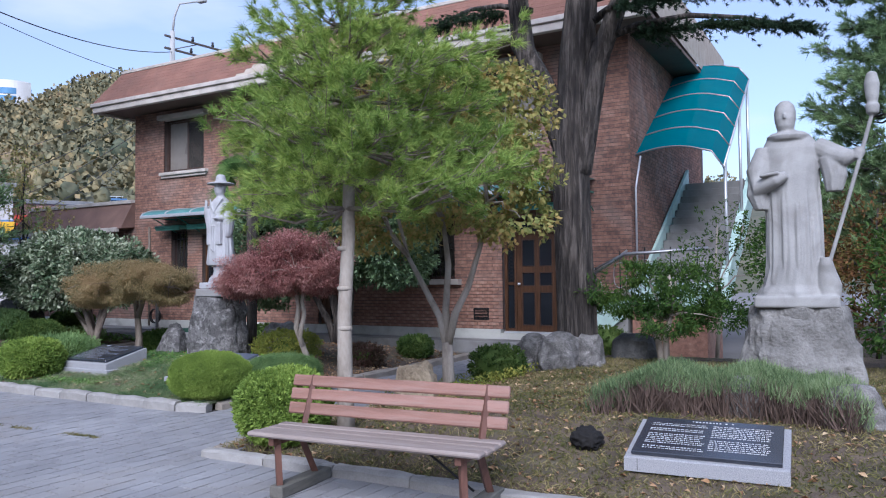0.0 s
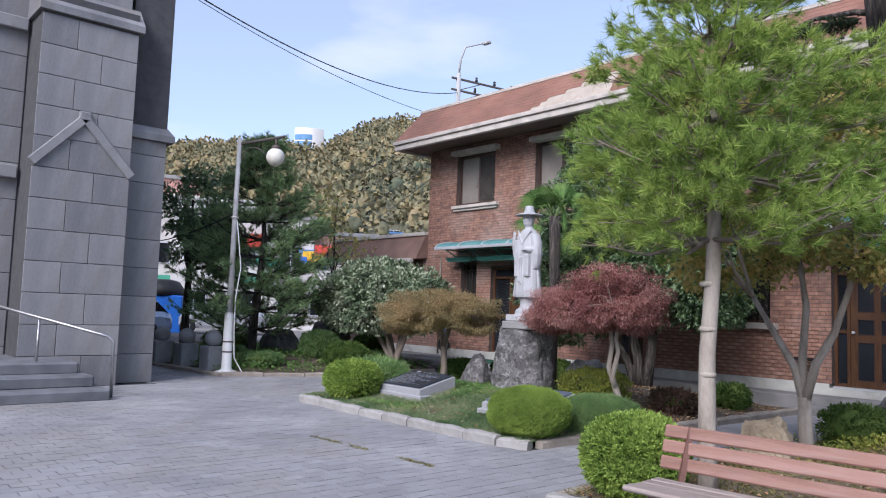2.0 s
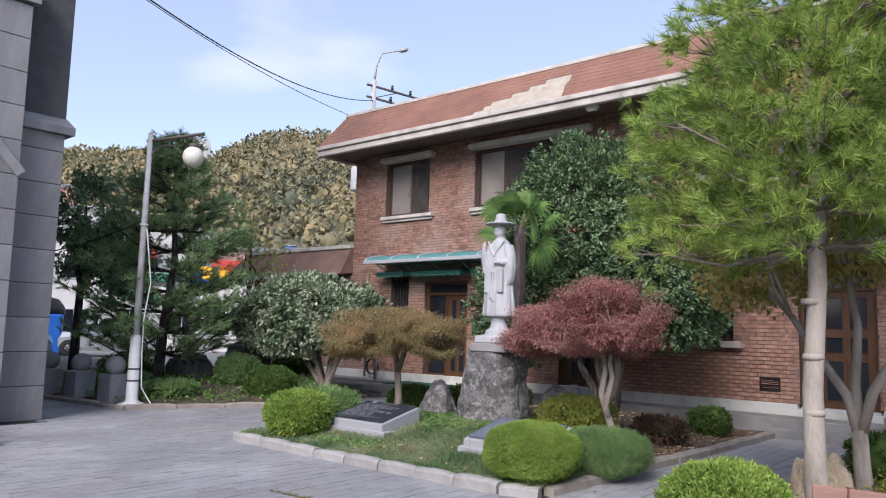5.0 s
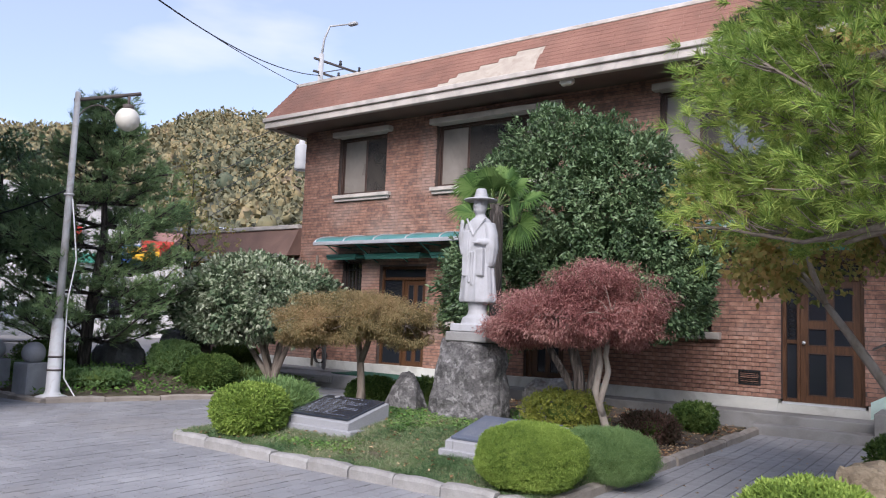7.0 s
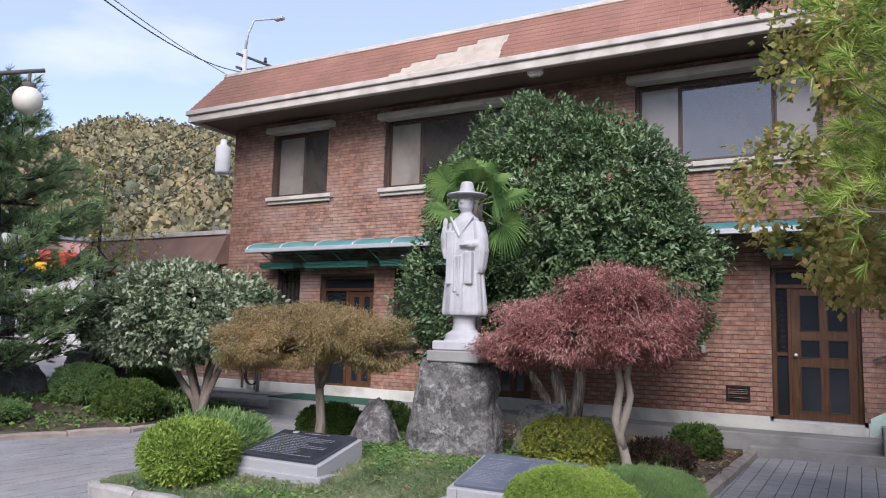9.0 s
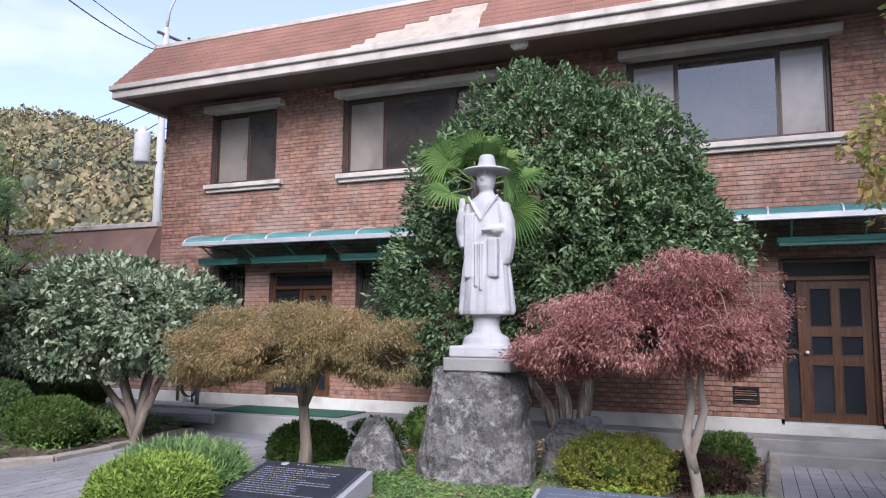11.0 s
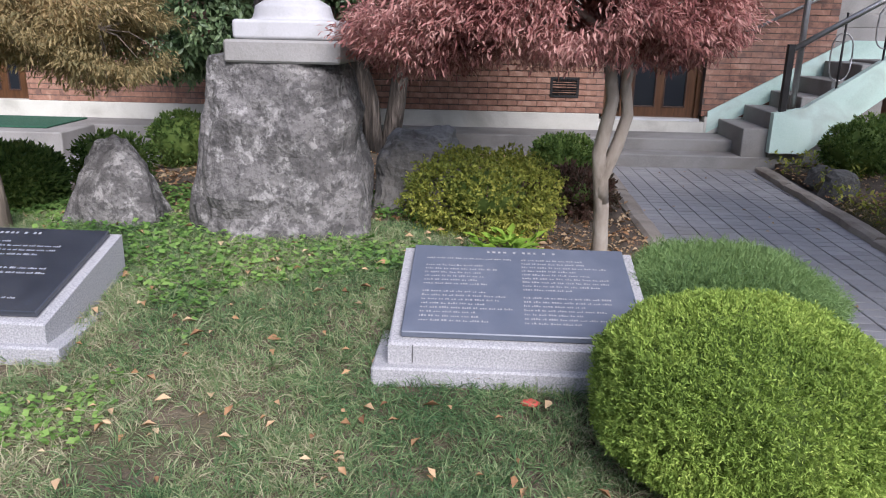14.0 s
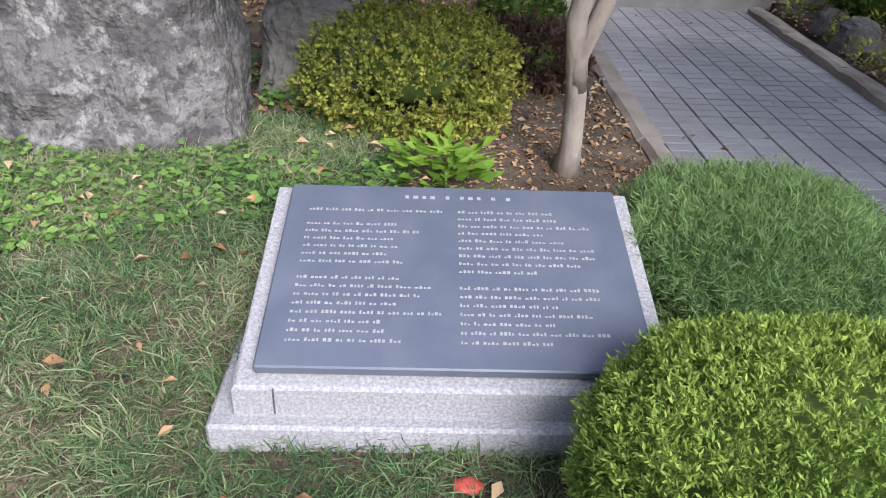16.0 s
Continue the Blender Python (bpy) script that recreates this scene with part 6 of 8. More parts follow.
# the one red leaf against the plaque and a curled pale one
single("fallen_leaf", lumpy((0, 0, 0.012), (0.036, 0.024, 0.012), 0.25, 2.0, 3, 2), material("red_leaf", [(0.42, 0.05, 0.035), (0.55, 0.10, 0.07)], rough=0.6, scale=20), "single bright red fallen leaf against the granite", "leaf", (-7.52, 6.66, gz(-7.52, 6.66) + 0.012))

def crack_weeds():
    """Tufts of grass in the open seam of the paving."""
    rng = np.random.default_rng(111)
    n = 2600
    u = rng.uniform(0, 1, n)
    line = np.array([(-9.6, 4.42), (-7.2, 4.58), (-6.0, 4.65), (-5.15, 4.75)])
    x = np.interp(u, [0, 0.45, 0.78, 1], line[:, 0])
    y = np.interp(u, [0, 0.45, 0.78, 1], line[:, 1]) + rng.normal(size=n) * 0.018
    ok = np.array([noise.noise((a * 2.3, b, 3)) > -0.02 for a, b in zip(x, y)])
    pos = np.stack([x, y, np.full(n, -0.004)], 1)[ok]
    m = len(pos)
    single("weeds", blade_data("weeds", DRYGRASS, pos, np.stack([rng.normal(size=m) * 0.8, rng.normal(size=m) * 0.8, np.ones(m) * 0.6], 1), rng.uniform(0.015, 0.05, m), rng.uniform(0.003, 0.007, m), rng, bend=0.3), None, "thin dry weeds growing along a seam in the paving", "weeds", kind="stuff")


crack_weeds()
plain_tree("tree", "russet autumn tree beyond the garden", 1.0, 24.0, 5.5, [(0, 0, 3.4, 2.0, 1.6, 1.4), (-1.4, 0, 2.4, 1.4, 1.3, 1.1), (1.5, 0, 2.5, 1.4, 1.3, 1.1)], RUSSET, 9000, 0.16, 66, r=0.1, shell=0.3)
plain_tree("tree", "dark evergreen tree beyond the garden", -1.2, 26.0, 5.0, [(0, 0, 3.0, 1.8, 1.6, 1.4), (-1.2, 0, 2.2, 1.2, 1.2, 1.0), (1.3, 0, 2.2, 1.3, 1.2, 1.1)], DARKYEW, 9000, 0.16, 67, r=0.1, shell=0.3)


# ------------------------------------------------------------------ rocks
def rock(name, label, x, y, radii, mat, seed, sink=0.12, cut_top=None, amount=0.22, level=4, at_z=None, taper=0.0, scale=1.3, facets=0.0):
    bm = bmesh.new()
    bmesh.ops.create_icosphere(bm, subdivisions=level, radius=1.0)
    off = Vector((seed * 7.3, seed * 3.1, seed * 5.7))
    for v in bm.verts:
        d = v.co.normalized()
        e = Vector([math.copysign(abs(c) ** 0.62, c) for c in d])
        e /= (sum(abs(c) ** 3.2 for c in e)) ** (1 / 3.2)
        n = noise.noise(d * scale + off) + 0.55 * noise.noise(d * scale * 2.7 + off) + 0.22 * noise.noise(d * scale * 6.5 + off) + 0.10 * noise.noise(d * scale * 15 + off) + 0.06 * noise.noise(d * scale * 34 + off)
        e *= 1 + amount * n
        z = (e.z + 1) / 2
        k = 1 - taper * z
        v.co = Vector((e.x * radii[0] * k, e.y * radii[1] * k, z * radii[2] * 1.0 - sink))
        if facets:                                   # broken planes and pitted skin, in true scale
            out = Vector((v.co.x, v.co.y, 0.25 * v.co.z)).normalized()
            q = v.co * facets + off
            cell = noise.voronoi(q + 0.35 * noise.noise_vector(q * 1.3))[0]
            v.co += out * (0.075 * min(0.9, cell[1] - cell[0]) - 0.03 + 0.03 * noise.noise(q * 0.8) + 0.014 * noise.noise(q * 3.1) + 0.007 * noise.noise(q * 8.0))
        if cut_top is not None and v.co.z > cut_top:
            v.co.z = cut_top + 0.1 * (v.co.z - cut_top)
    m = Mesh()
    m.add([v.co[:] for v in bm.verts], [[v.index for v in f.verts] for f in bm.faces], False)
    bm.free()
    z0 = gz(x, y) if at_z is None else at_z
    return single(name, m, mat, label, "rock", (x, y, z0))


rock("rock", "tall rough grey lichen-stained rock bearing the white statue", -8.84, 8.4, (0.61, 0.43, 1.9), LICHENROCK, 4, 0.6, 0.965, 0.075, 6, taper=0.45, facets=3.2)
rock("rock", "pointed grey rock beside the statue's base", -9.82, 8.42, (0.40, 0.30, 0.72), LICHENROCK, 9, 0.2, None, 0.12, 5, taper=0.72, facets=2.2)
rock("rock", "pale rounded rock behind the yellow-green shrub", -8.12, 9.0, (0.36, 0.3, 0.66), ROCKPALE, 11, 0.15, None, 0.16, 5, taper=0.3, facets=2.6)
rock("rock", "tan angular rock at the path's edge", -4.42, 7.15, (0.27, 0.22, 0.56), ROCKTAN, 12, 0.12, None, 0.25, 4, taper=0.35)
rock("rock", "large pale rough rock bearing the saint statue", -0.66, 9.1, (0.80, 0.5, 1.6), ROCKPALE, 14, 0.5, 0.82, 0.10, 6, taper=0.48, facets=2.8)
for i, (x, y, r, mt) in enumerate(((-4.0, 9.5, (0.28, 0.22, 0.62), ROCK), (-3.55, 9.3, (0.30, 0.22, 0.58), ROCK), (-3.2, 9.5, (0.2, 0.2, 0.5), ROCK), (-4.45, 9.75, (0.14, 0.14, 0.52), ROCK), (-2.9, 10.6, (0.35, 0.3, 0.45), ROCKDARK),
                                     (-4.55, 10.9, (0.16, 0.14, 0.3), ROCKDARK), (-4.3, 10.2, (0.15, 0.14, 0.26), ROCKDARK), (-4.45, 11.5, (0.14, 0.14, 0.24), ROCKDARK), (-0.1, 6.6, (0.25, 0.2, 0.4), ROCK), (0.55, 7.0, (0.4, 0.3, 0.5), ROCK), (-0.9, 6.65, (0.2, 0.15, 0.42), ROCKPALE))):
    rock("rock", "rough grey garden rock edging the planted bed", x, y, r, mt, 20 + i, 0.1, None, 0.2, 3, taper=0.2)
rock("rock", "broad dark grey boulder in the planted bed", -17.4, 9.0, (0.62, 0.4, 0.72), ROCKDARK, 41, 0.15, None, 0.15, 4, taper=0.3)
rock("rock", "tall dark grey boulder in the planted bed", -17.2, 10.3, (0.72, 0.4, 0.95), ROCKDARK, 42, 0.15, None, 0.14, 4, taper=0.25)
rock("rock", "small dark stone beneath the pine", -18.2, 9.2, (0.3, 0.25, 0.5), ROCKDARK, 43, 0.12, None, 0.15, 3)


# ------------------------------------------------------------------ statues
def ellipse(cx, cy, z, rx, ry, n=40, folds=0.0, k=9, ph=0.0, tilt=0.0):
    a = np.arange(n) * 2 * math.pi / n
    r = 1 + folds * np.sin(a * k + ph) + folds * 0.6 * np.sin(a * (k * 2 + 1) + ph * 2)
    return np.stack([cx + rx * r * np.cos(a), cy + ry * r * np.sin(a), z + tilt * np.sin(a)], 1)


def carved(ob, voxel):
    """Fuse the carved volumes of a statue into one skin."""
    rm = ob.modifiers.new("fuse", "REMESH")
    rm.mode, rm.voxel_size, rm.use_smooth_shade = "VOXEL", voxel, True
    sm = ob.modifiers.new("soften", "SMOOTH")
    sm.factor, sm.iterations = 0.5, 2
    dg = bpy.context.evaluated_depsgraph_get()
    me = bpy.data.meshes.new_from_object(ob.evaluated_get(dg))
    ob.modifiers.clear()
    ob.data = me
    return ob


def hat_statue():
    """Standing robed figure with a broad-brimmed hat, one hand raised, as one plain carved mesh."""
    m = Mesh()
    # shoes and stepped foot block
    m.box(-0.27, 0.27, -0.20, 0.20, 0.0, 0.10, 0.012)
    m.rings([ellipse(0, 0, 0.10, 0.22, 0.16), ellipse(0, 0, 0.17, 0.20, 0.15), ellipse(0, 0, 0.21, 0.13, 0.11), ellipse(0, 0, 0.27, 0.115, 0.10), ellipse(0, 0, 0.37, 0.13, 0.11)])
    m.rings([ellipse(0, 0, 0.36, 0.12, 0.10), ellipse(0, 0, 0.365, 0.245, 0.165, folds=0.03), ellipse(0, 0, 0.40, 0.255, 0.17, folds=0.045), ellipse(0, 0, 0.6, 0.235, 0.16, folds=0.045, ph=0.3), ellipse(0, 0, 0.8, 0.21, 0.15, folds=0.035, ph=0.6),
             ellipse(0, 0, 1.0, 0.175, 0.14, folds=0.02, ph=0.8), ellipse(0, 0, 1.2, 0.17, 0.135, folds=0.012), ellipse(0, 0, 1.33, 0.165, 0.12), ellipse(0, 0, 1.385, 0.13, 0.10), ellipse(0, 0, 1.42, 0.075, 0.07), ellipse(0, 0, 1.46, 0.055, 0.055)])
    # sleeves: a raised hand on one side, a bent arm holding a book on the other
    m.rings([ellipse(-0.14, 0, 1.34, 0.065, 0.08), ellipse(-0.185, -0.01, 1.18, 0.07, 0.085), ellipse(-0.195, -0.03, 1.05, 0.07, 0.09, folds=0.04), ellipse(-0.18, -0.05, 0.95, 0.045, 0.07)])
    m.tube([(-0.20, -0.06, 1.06), (-0.20, -0.11, 1.18), (-0.18, -0.13, 1.28)], [0.06, 0.045, 0.03], 12)
    m.rings([ellipse(-0.18, -0.135, 1.27, 0.026, 0.016), ellipse(-0.175, -0.138, 1.33, 0.034, 0.014), ellipse(-0.175, -0.138, 1.38, 0.022, 0.010)])
    m.rings([ellipse(0.14, 0, 1.34, 0.065, 0.08), ellipse(0.19, -0.01, 1.18, 0.07, 0.085), ellipse(0.20, -0.02, 1.02, 0.075, 0.09, folds=0.05), ellipse(0.195, -0.02, 0.85, 0.05, 0.075, folds=0.05), ellipse(0.185, -0.02, 0.80, 0.04, 0.06)])
    m.tube([(0.19, -0.05, 1.10), (0.13, -0.13, 1.09), (0.07, -0.155, 1.10)], [0.055, 0.042, 0.032], 12)
    m.box(0.02, 0.11, -0.19, -0.14, 1.075, 1.10, 0.006)
    # front lapel, sash ends and hanging panels
    for x0, x1, z0, z1, y in ((-0.15, -0.06, 0.68, 1.24, -0.138), (0.07, 0.16, 0.68, 1.02, -0.142), (-0.045, -0.02, 0.60, 0.98, -0.155), (0.0, 0.025, 0.57, 0.98, -0.156)):
        m.box(x0, x1, y - 0.022, y + 0.05, z0, z1, 0.008)
    m.tube([(-0.14, -0.09, 1.40), (-0.05, -0.135, 1.26), (0.0, -0.14, 1.18), (0.05, -0.135, 1.26), (0.14, -0.09, 1.40)], 0.014, 8)
    # head, hat
    m.rings([ellipse(0, -0.01, 1.44, 0.05, 0.055), ellipse(0, -0.02, 1.49, 0.072, 0.08), ellipse(0, -0.015, 1.55, 0.085, 0.095), ellipse(0, -0.005, 1.61, 0.082, 0.095), ellipse(0, 0, 1.66, 0.07, 0.08)])
    m.box(-0.012, 0.012, -0.125, -0.09, 1.535, 1.575, 0.006)
    m.lathe([(0.09, 1.632), (0.20, 1.622), (0.212, 1.632), (0.205, 1.642), (0.09, 1.668), (0.078, 1.70), (0.066, 1.765), (0.05, 1.778), (0, 1.782)], (0, 0, 0), 36)
    return carved(single("statue", m, WHITESTONE, "white stone statue of a robed priest in a broad hat", "statue", pose(-8.74, 8.37, 1.36, 0, 0, -3)), 0.008)


single("statue_plinth", Mesh().box(-0.305, 0.305, -0.24, 0.24, 0.0, 0.115, 0.012), CONCRETE, "square pale stone slab on top of the rock", "plinth", pose(-8.74, 8.37, 1.245, 0, 0, -3))
hat_statue()


def saint_statue():
    """Robed bearded figure with a staff, book and small animal at its feet, as one plain carved mesh."""
    m = Mesh()
    m.box(-0.42, 0.42, -0.28, 0.28, 0.0, 0.13, 0.015)
    m.rings([ellipse(0, 0, 0.10, 0.40, 0.27, folds=0.03, k=7), ellipse(0, 0, 0.17, 0.38, 0.26, folds=0.05, k=7), ellipse(0, 0, 0.24, 0.33, 0.22, folds=0.04, k=11), ellipse(0.0, 0, 0.5, 0.29, 0.20, folds=0.05, k=10), ellipse(-0.01, 0, 0.9, 0.27, 0.19, folds=0.05, k=10, ph=0.3),
             ellipse(-0.02, 0, 1.25, 0.27, 0.19, folds=0.035, k=10, ph=0.4), ellipse(-0.02, 0, 1.55, 0.29, 0.19, folds=0.015), ellipse(-0.02, 0, 1.75, 0.30, 0.18), ellipse(-0.03, 0, 1.87, 0.23, 0.16), ellipse(-0.04, 0, 1.93, 0.15, 0.13), ellipse(-0.05, 0, 1.96, 0.09, 0.09)])
    m.lathe([(0.10, -0.05), (0.20, -0.03), (0.225, 0.02), (0.18, 0.055), (0.10, 0.06)], (-0.04, -0.01, 1.87), 28)
    m.rings([ellipse(-0.06, -0.02, 1.93, 0.075, 0.085), ellipse(-0.065, -0.04, 2.0, 0.095, 0.11), ellipse(-0.065, -0.035, 2.08, 0.11, 0.125), ellipse(-0.065, -0.02, 2.17, 0.112, 0.128), ellipse(-0.065, -0.005, 2.24, 0.095, 0.11), ellipse(-0.065, 0, 2.29, 0.05, 0.06)])
    m.box(-0.085, -0.055, -0.185, -0.15, 2.07, 2.13, 0.008)
    # arm across the chest with a book, wide hanging sleeve
    m.tube([(-0.27, 0, 1.75), (-0.36, -0.06, 1.5), (-0.33, -0.14, 1.32), (-0.16, -0.24, 1.40), (-0.06, -0.26, 1.44)], [0.11, 0.125, 0.11, 0.075, 0.045], 14)
    m.rings([ellipse(-0.36, -0.06, 1.45, 0.10, 0.10), ellipse(-0.37, -0.06, 1.25, 0.11, 0.11, folds=0.05), ellipse(-0.33, -0.05, 1.08, 0.07, 0.08, folds=0.06)])
    m.box(-0.13, 0.07, -0.33, -0.24, 1.45, 1.485, 0.01, m=pose(0, 0, 0, 0, -8, 0))
    # arm stretched out to the staff
    m.tube([(0.24, 0, 1.76), (0.38, -0.06, 1.66), (0.52, -0.12, 1.60), (0.62, -0.16, 1.62)], [0.11, 0.12, 0.10, 0.05], 14)
    m.rings([ellipse(0.38, -0.07, 1.62, 0.13, 0.10), ellipse(0.41, -0.08, 1.42, 0.12, 0.10, folds=0.05), ellipse(0.40, -0.08, 1.25, 0.08, 0.08, folds=0.06)])
    m.rings([ellipse(0.62, -0.17, 1.58, 0.05, 0.045), ellipse(0.64, -0.17, 1.64, 0.06, 0.05), ellipse(0.64, -0.17, 1.70, 0.045, 0.04)])
    m.tube([(0.28, -0.16, 0.30), (0.48, -0.18, 1.0), (0.665, -0.19, 1.66), (0.77, -0.2, 2.05)], 0.022, 10)
    m.lathe([(0.03, 0), (0.06, 0.02), (0.07, 0.10), (0.05, 0.13), (0.065, 0.2), (0.075, 0.33), (0.05, 0.44), (0.0, 0.47)], (0.77, -0.2, 2.02), 18)
    # small seated animal at the feet
    m.rings([ellipse(0.32, -0.1, 0.12, 0.12, 0.13), ellipse(0.32, -0.1, 0.25, 0.13, 0.13), ellipse(0.30, -0.11, 0.38, 0.10, 0.10), ellipse(0.30, -0.14, 0.46, 0.075, 0.08), ellipse(0.30, -0.14, 0.54, 0.05, 0.05)])
    # fold ridges of the habit
    rng = np.random.default_rng(6)
    for i in range(16):
        a = rng.uniform(math.pi * 1.05, math.pi * 1.95)
        z0, z1 = rng.uniform(0.25, 0.5), rng.uniform(0.9, 1.5)
        pts = [(0.29 * math.cos(a) * (1 - 0.08 * u), 0.205 * math.sin(a) * (1 - 0.08 * u), z0 + (z1 - z0) * u) for u in np.linspace(0, 1, 5)]
        m.tube(pts, [0.006, 0.017, 0.02, 0.016, 0.005], 6)
    return carved(single("statue", m, GREYSTONE, "weathered pale stone statue of a saint holding staff and book", "statue", pose(-0.68, 9.08, 1.14, 0, 0, 4)), 0.011)


saint_statue()


# ------------------------------------------------------------------ engraved plaques
def plaque(label, x, y, z, panel, columns, rows, seed, width=1.0, depth=0.68, front=0.105, back=0.27, turn=0.0, slab=True, title=True, letter=0.62, ink=None, margin=0.045):
    rng = np.random.default_rng(seed)
    t = thing("memorial_plaque", label, "plaque", pose(x, y, z, 0, 0, turn))
    w = width / 2
    if slab:
        part("base_slab", Mesh().box(-w - 0.06, w + 0.06, -0.035, depth + 0.02, -0.10, 0.02, 0.008), GRANITE, t, "rough granite base slab")
    body = Mesh()
    b = 0.008
    body.add([(-w, 0, 0.02), (w, 0, 0.02), (w, depth, 0.02), (-w, depth, 0.02), (-w, 0, front - b), (w, 0, front - b), (w, depth, back), (-w, depth, back), (-w + b, b, front), (w - b, b, front)],
             [(0, 1, 5, 4), (1, 2, 6, 5), (2, 3, 7, 6), (3, 0, 4, 7), (4, 5, 9, 8), (8, 9, 6, 7), (4, 8, 7), (5, 6, 9), (3, 2, 1, 0)])
    part("granite_block", body, GRANITE, t, "grey granite wedge block")
    ang = math.degrees(math.atan2(back - front, depth))
    L = math.hypot(depth, back - front)
    face = pose(0, 0, front, ang, 0, 0)
    pw, p0, p1 = w - margin, 0.035, L - margin * 0.4
    pn = part("panel", Mesh().box(-pw, pw, p0, p1, 0.002, 0.03, 0.004), panel, t, "polished dark engraved panel", face)
    for xs in (-w + 0.09,):
        part("joint", Mesh().box(xs, xs + 0.004, -0.002, 0.01, 0.03, front - 0.005), JOINT, t)
    # lines of engraved writing, as plain short bars
    letters = Mesh()
    span = (2 * pw - 0.10) / columns
    rh = (p1 - p0 - 0.10) / (rows + (2 if title else 0))
    if title:
        xx = -pw * 0.30
        while xx < pw * 0.36:
            l = rng.uniform(0.009, 0.015)
            letters.box(xx, xx + l, p1 - 0.055, p1 - 0.055 + rh * 0.42, 0.0305, 0.0318)
            xx += l + rng.choice([0.012, 0.03])
    for c in range(columns):
        for r in range(rows):
            if rng.uniform() < 0.06:
                continue
            yy = p1 - 0.055 - (r + (2 if title else 0.3)) * rh
            xx = -pw + 0.06 + c * span
            end = xx + (span - 0.05) * (rng.uniform(0.55, 1.0) if letter < 0.7 else rng.uniform(0.96, 1.0))
            while xx < end:
                for _ in range(rng.integers(2, 5)):
                    l = rng.uniform(0.004, 0.008)
                    letters.box(xx, xx + l, yy, yy + rh * letter * rng.uniform(0.25, 0.62), 0.0303, 0.0309)
                    xx += l + 0.0035
                xx += 0.007
    tagged(part("engraving", letters, ink or ENGRAVE, pn, "rows of small pale engraved writing"), kind="stuff")
    return t


plaque("grey granite block with a black inscribed panel on the lawn", -9.865, 6.82, 0.225, BLACKSTONE, 1, 13, 1, ink=ENGRAVE)
part("medal", Mesh().lathe([(0.0, 0), (0.035, 0.0), (0.035, 0.004), (0, 0.005)], (0, 0, 0), 20), ENGRAVE, bpy.data.objects["memorial_plaque"], "small pale round medal", pose(-0.25, 0.60, 0.287, 12, 0, 0))
plaque("grey granite block with a slate-blue inscribed panel on the lawn", -7.545, 6.79, 0.215, SLATE, 2, 17, 2)
plaque("grey granite block with a black panel of white writing", -0.97, 5.2, 0.13, BLACKSTONE, 2, 15, 3, width=1.06, depth=0.72, front=0.12, back=0.25, turn=4, slab=False, letter=0.8, ink=WHITEPAINT)


# ------------------------------------------------------------------ bench
def bench():
    t = thing("bench", "wooden park bench with reddish back slats and greyed seat", "bench", pose(-2.88, 4.1, 0, 0, 0, 4.5))
    L = 0.87
    for i, y in enumerate((-0.20, -0.085, 0.03, 0.145)):
        part("seat_plank", Mesh().box(-L, L, y - 0.052, y + 0.052, 0.425, 0.46, 0.012), SEATWOOD, t, "greyed seat plank", pose(0, 0, 0.008 * (i == 0), 0, 0, 0.2 * (i - 1)))
    for z, y in ((0.555, 0.245), (0.655, 0.275), (0.75, 0.305)):
        part("back_slat", Mesh().box(-L, L - 0.01, -0.015, 0.015, -0.041, 0.041, 0.008), BENCHWOOD, t, "reddish-brown back slat", pose(0, y, z, -16, 0, 0))
    for s in (-1, 1):
        x = s * 0.70
        part("beam", Mesh().box(x - 0.055, x + 0.055, -0.15, 0.46, 0.0, 0.085, 0.008), BEAM, t, "weathered floor beam")
        part("front_leg", Mesh().tube([(x, -0.10, 0.05), (x, -0.13, 0.43)], 0.03, 4, smooth=False), BENCHFRAME, t)
        part("rear_leg", Mesh().tube([(x, 0.34, 0.05), (x, 0.20, 0.28), (x, 0.12, 0.425)], 0.032, 4, smooth=False), BENCHFRAME, t)
        part("rail", Mesh().box(x - 0.022, x + 0.022, -0.2, 0.2, 0.37, 0.425, 0.004), BENCHFRAME, t)
        part("back_post", Mesh().tube([(x, 0.17, 0.40), (x, 0.325, 0.79)], 0.026, 4, smooth=False), BENCHFRAME, t)
    part("brace", Mesh().tube([(0.68, 0.1, 0.14), (0.30, 0.05, 0.42)], 0.008, 6), IRON, t, "thin iron brace")


bench()
single("dark_pinecone_ball", lumpy((0, 0, 0.07), (0.12, 0.11, 0.09), 0.3, 4.0, 8, 4), material("black_tuft", [(0.004, 0.004, 0.004), (0.015, 0.013, 0.012)], rough=0.9, scale=40), "small black tufted lump lying on the soil", "clump", (-1.88, 5.5, gz(-1.88, 5.5)))


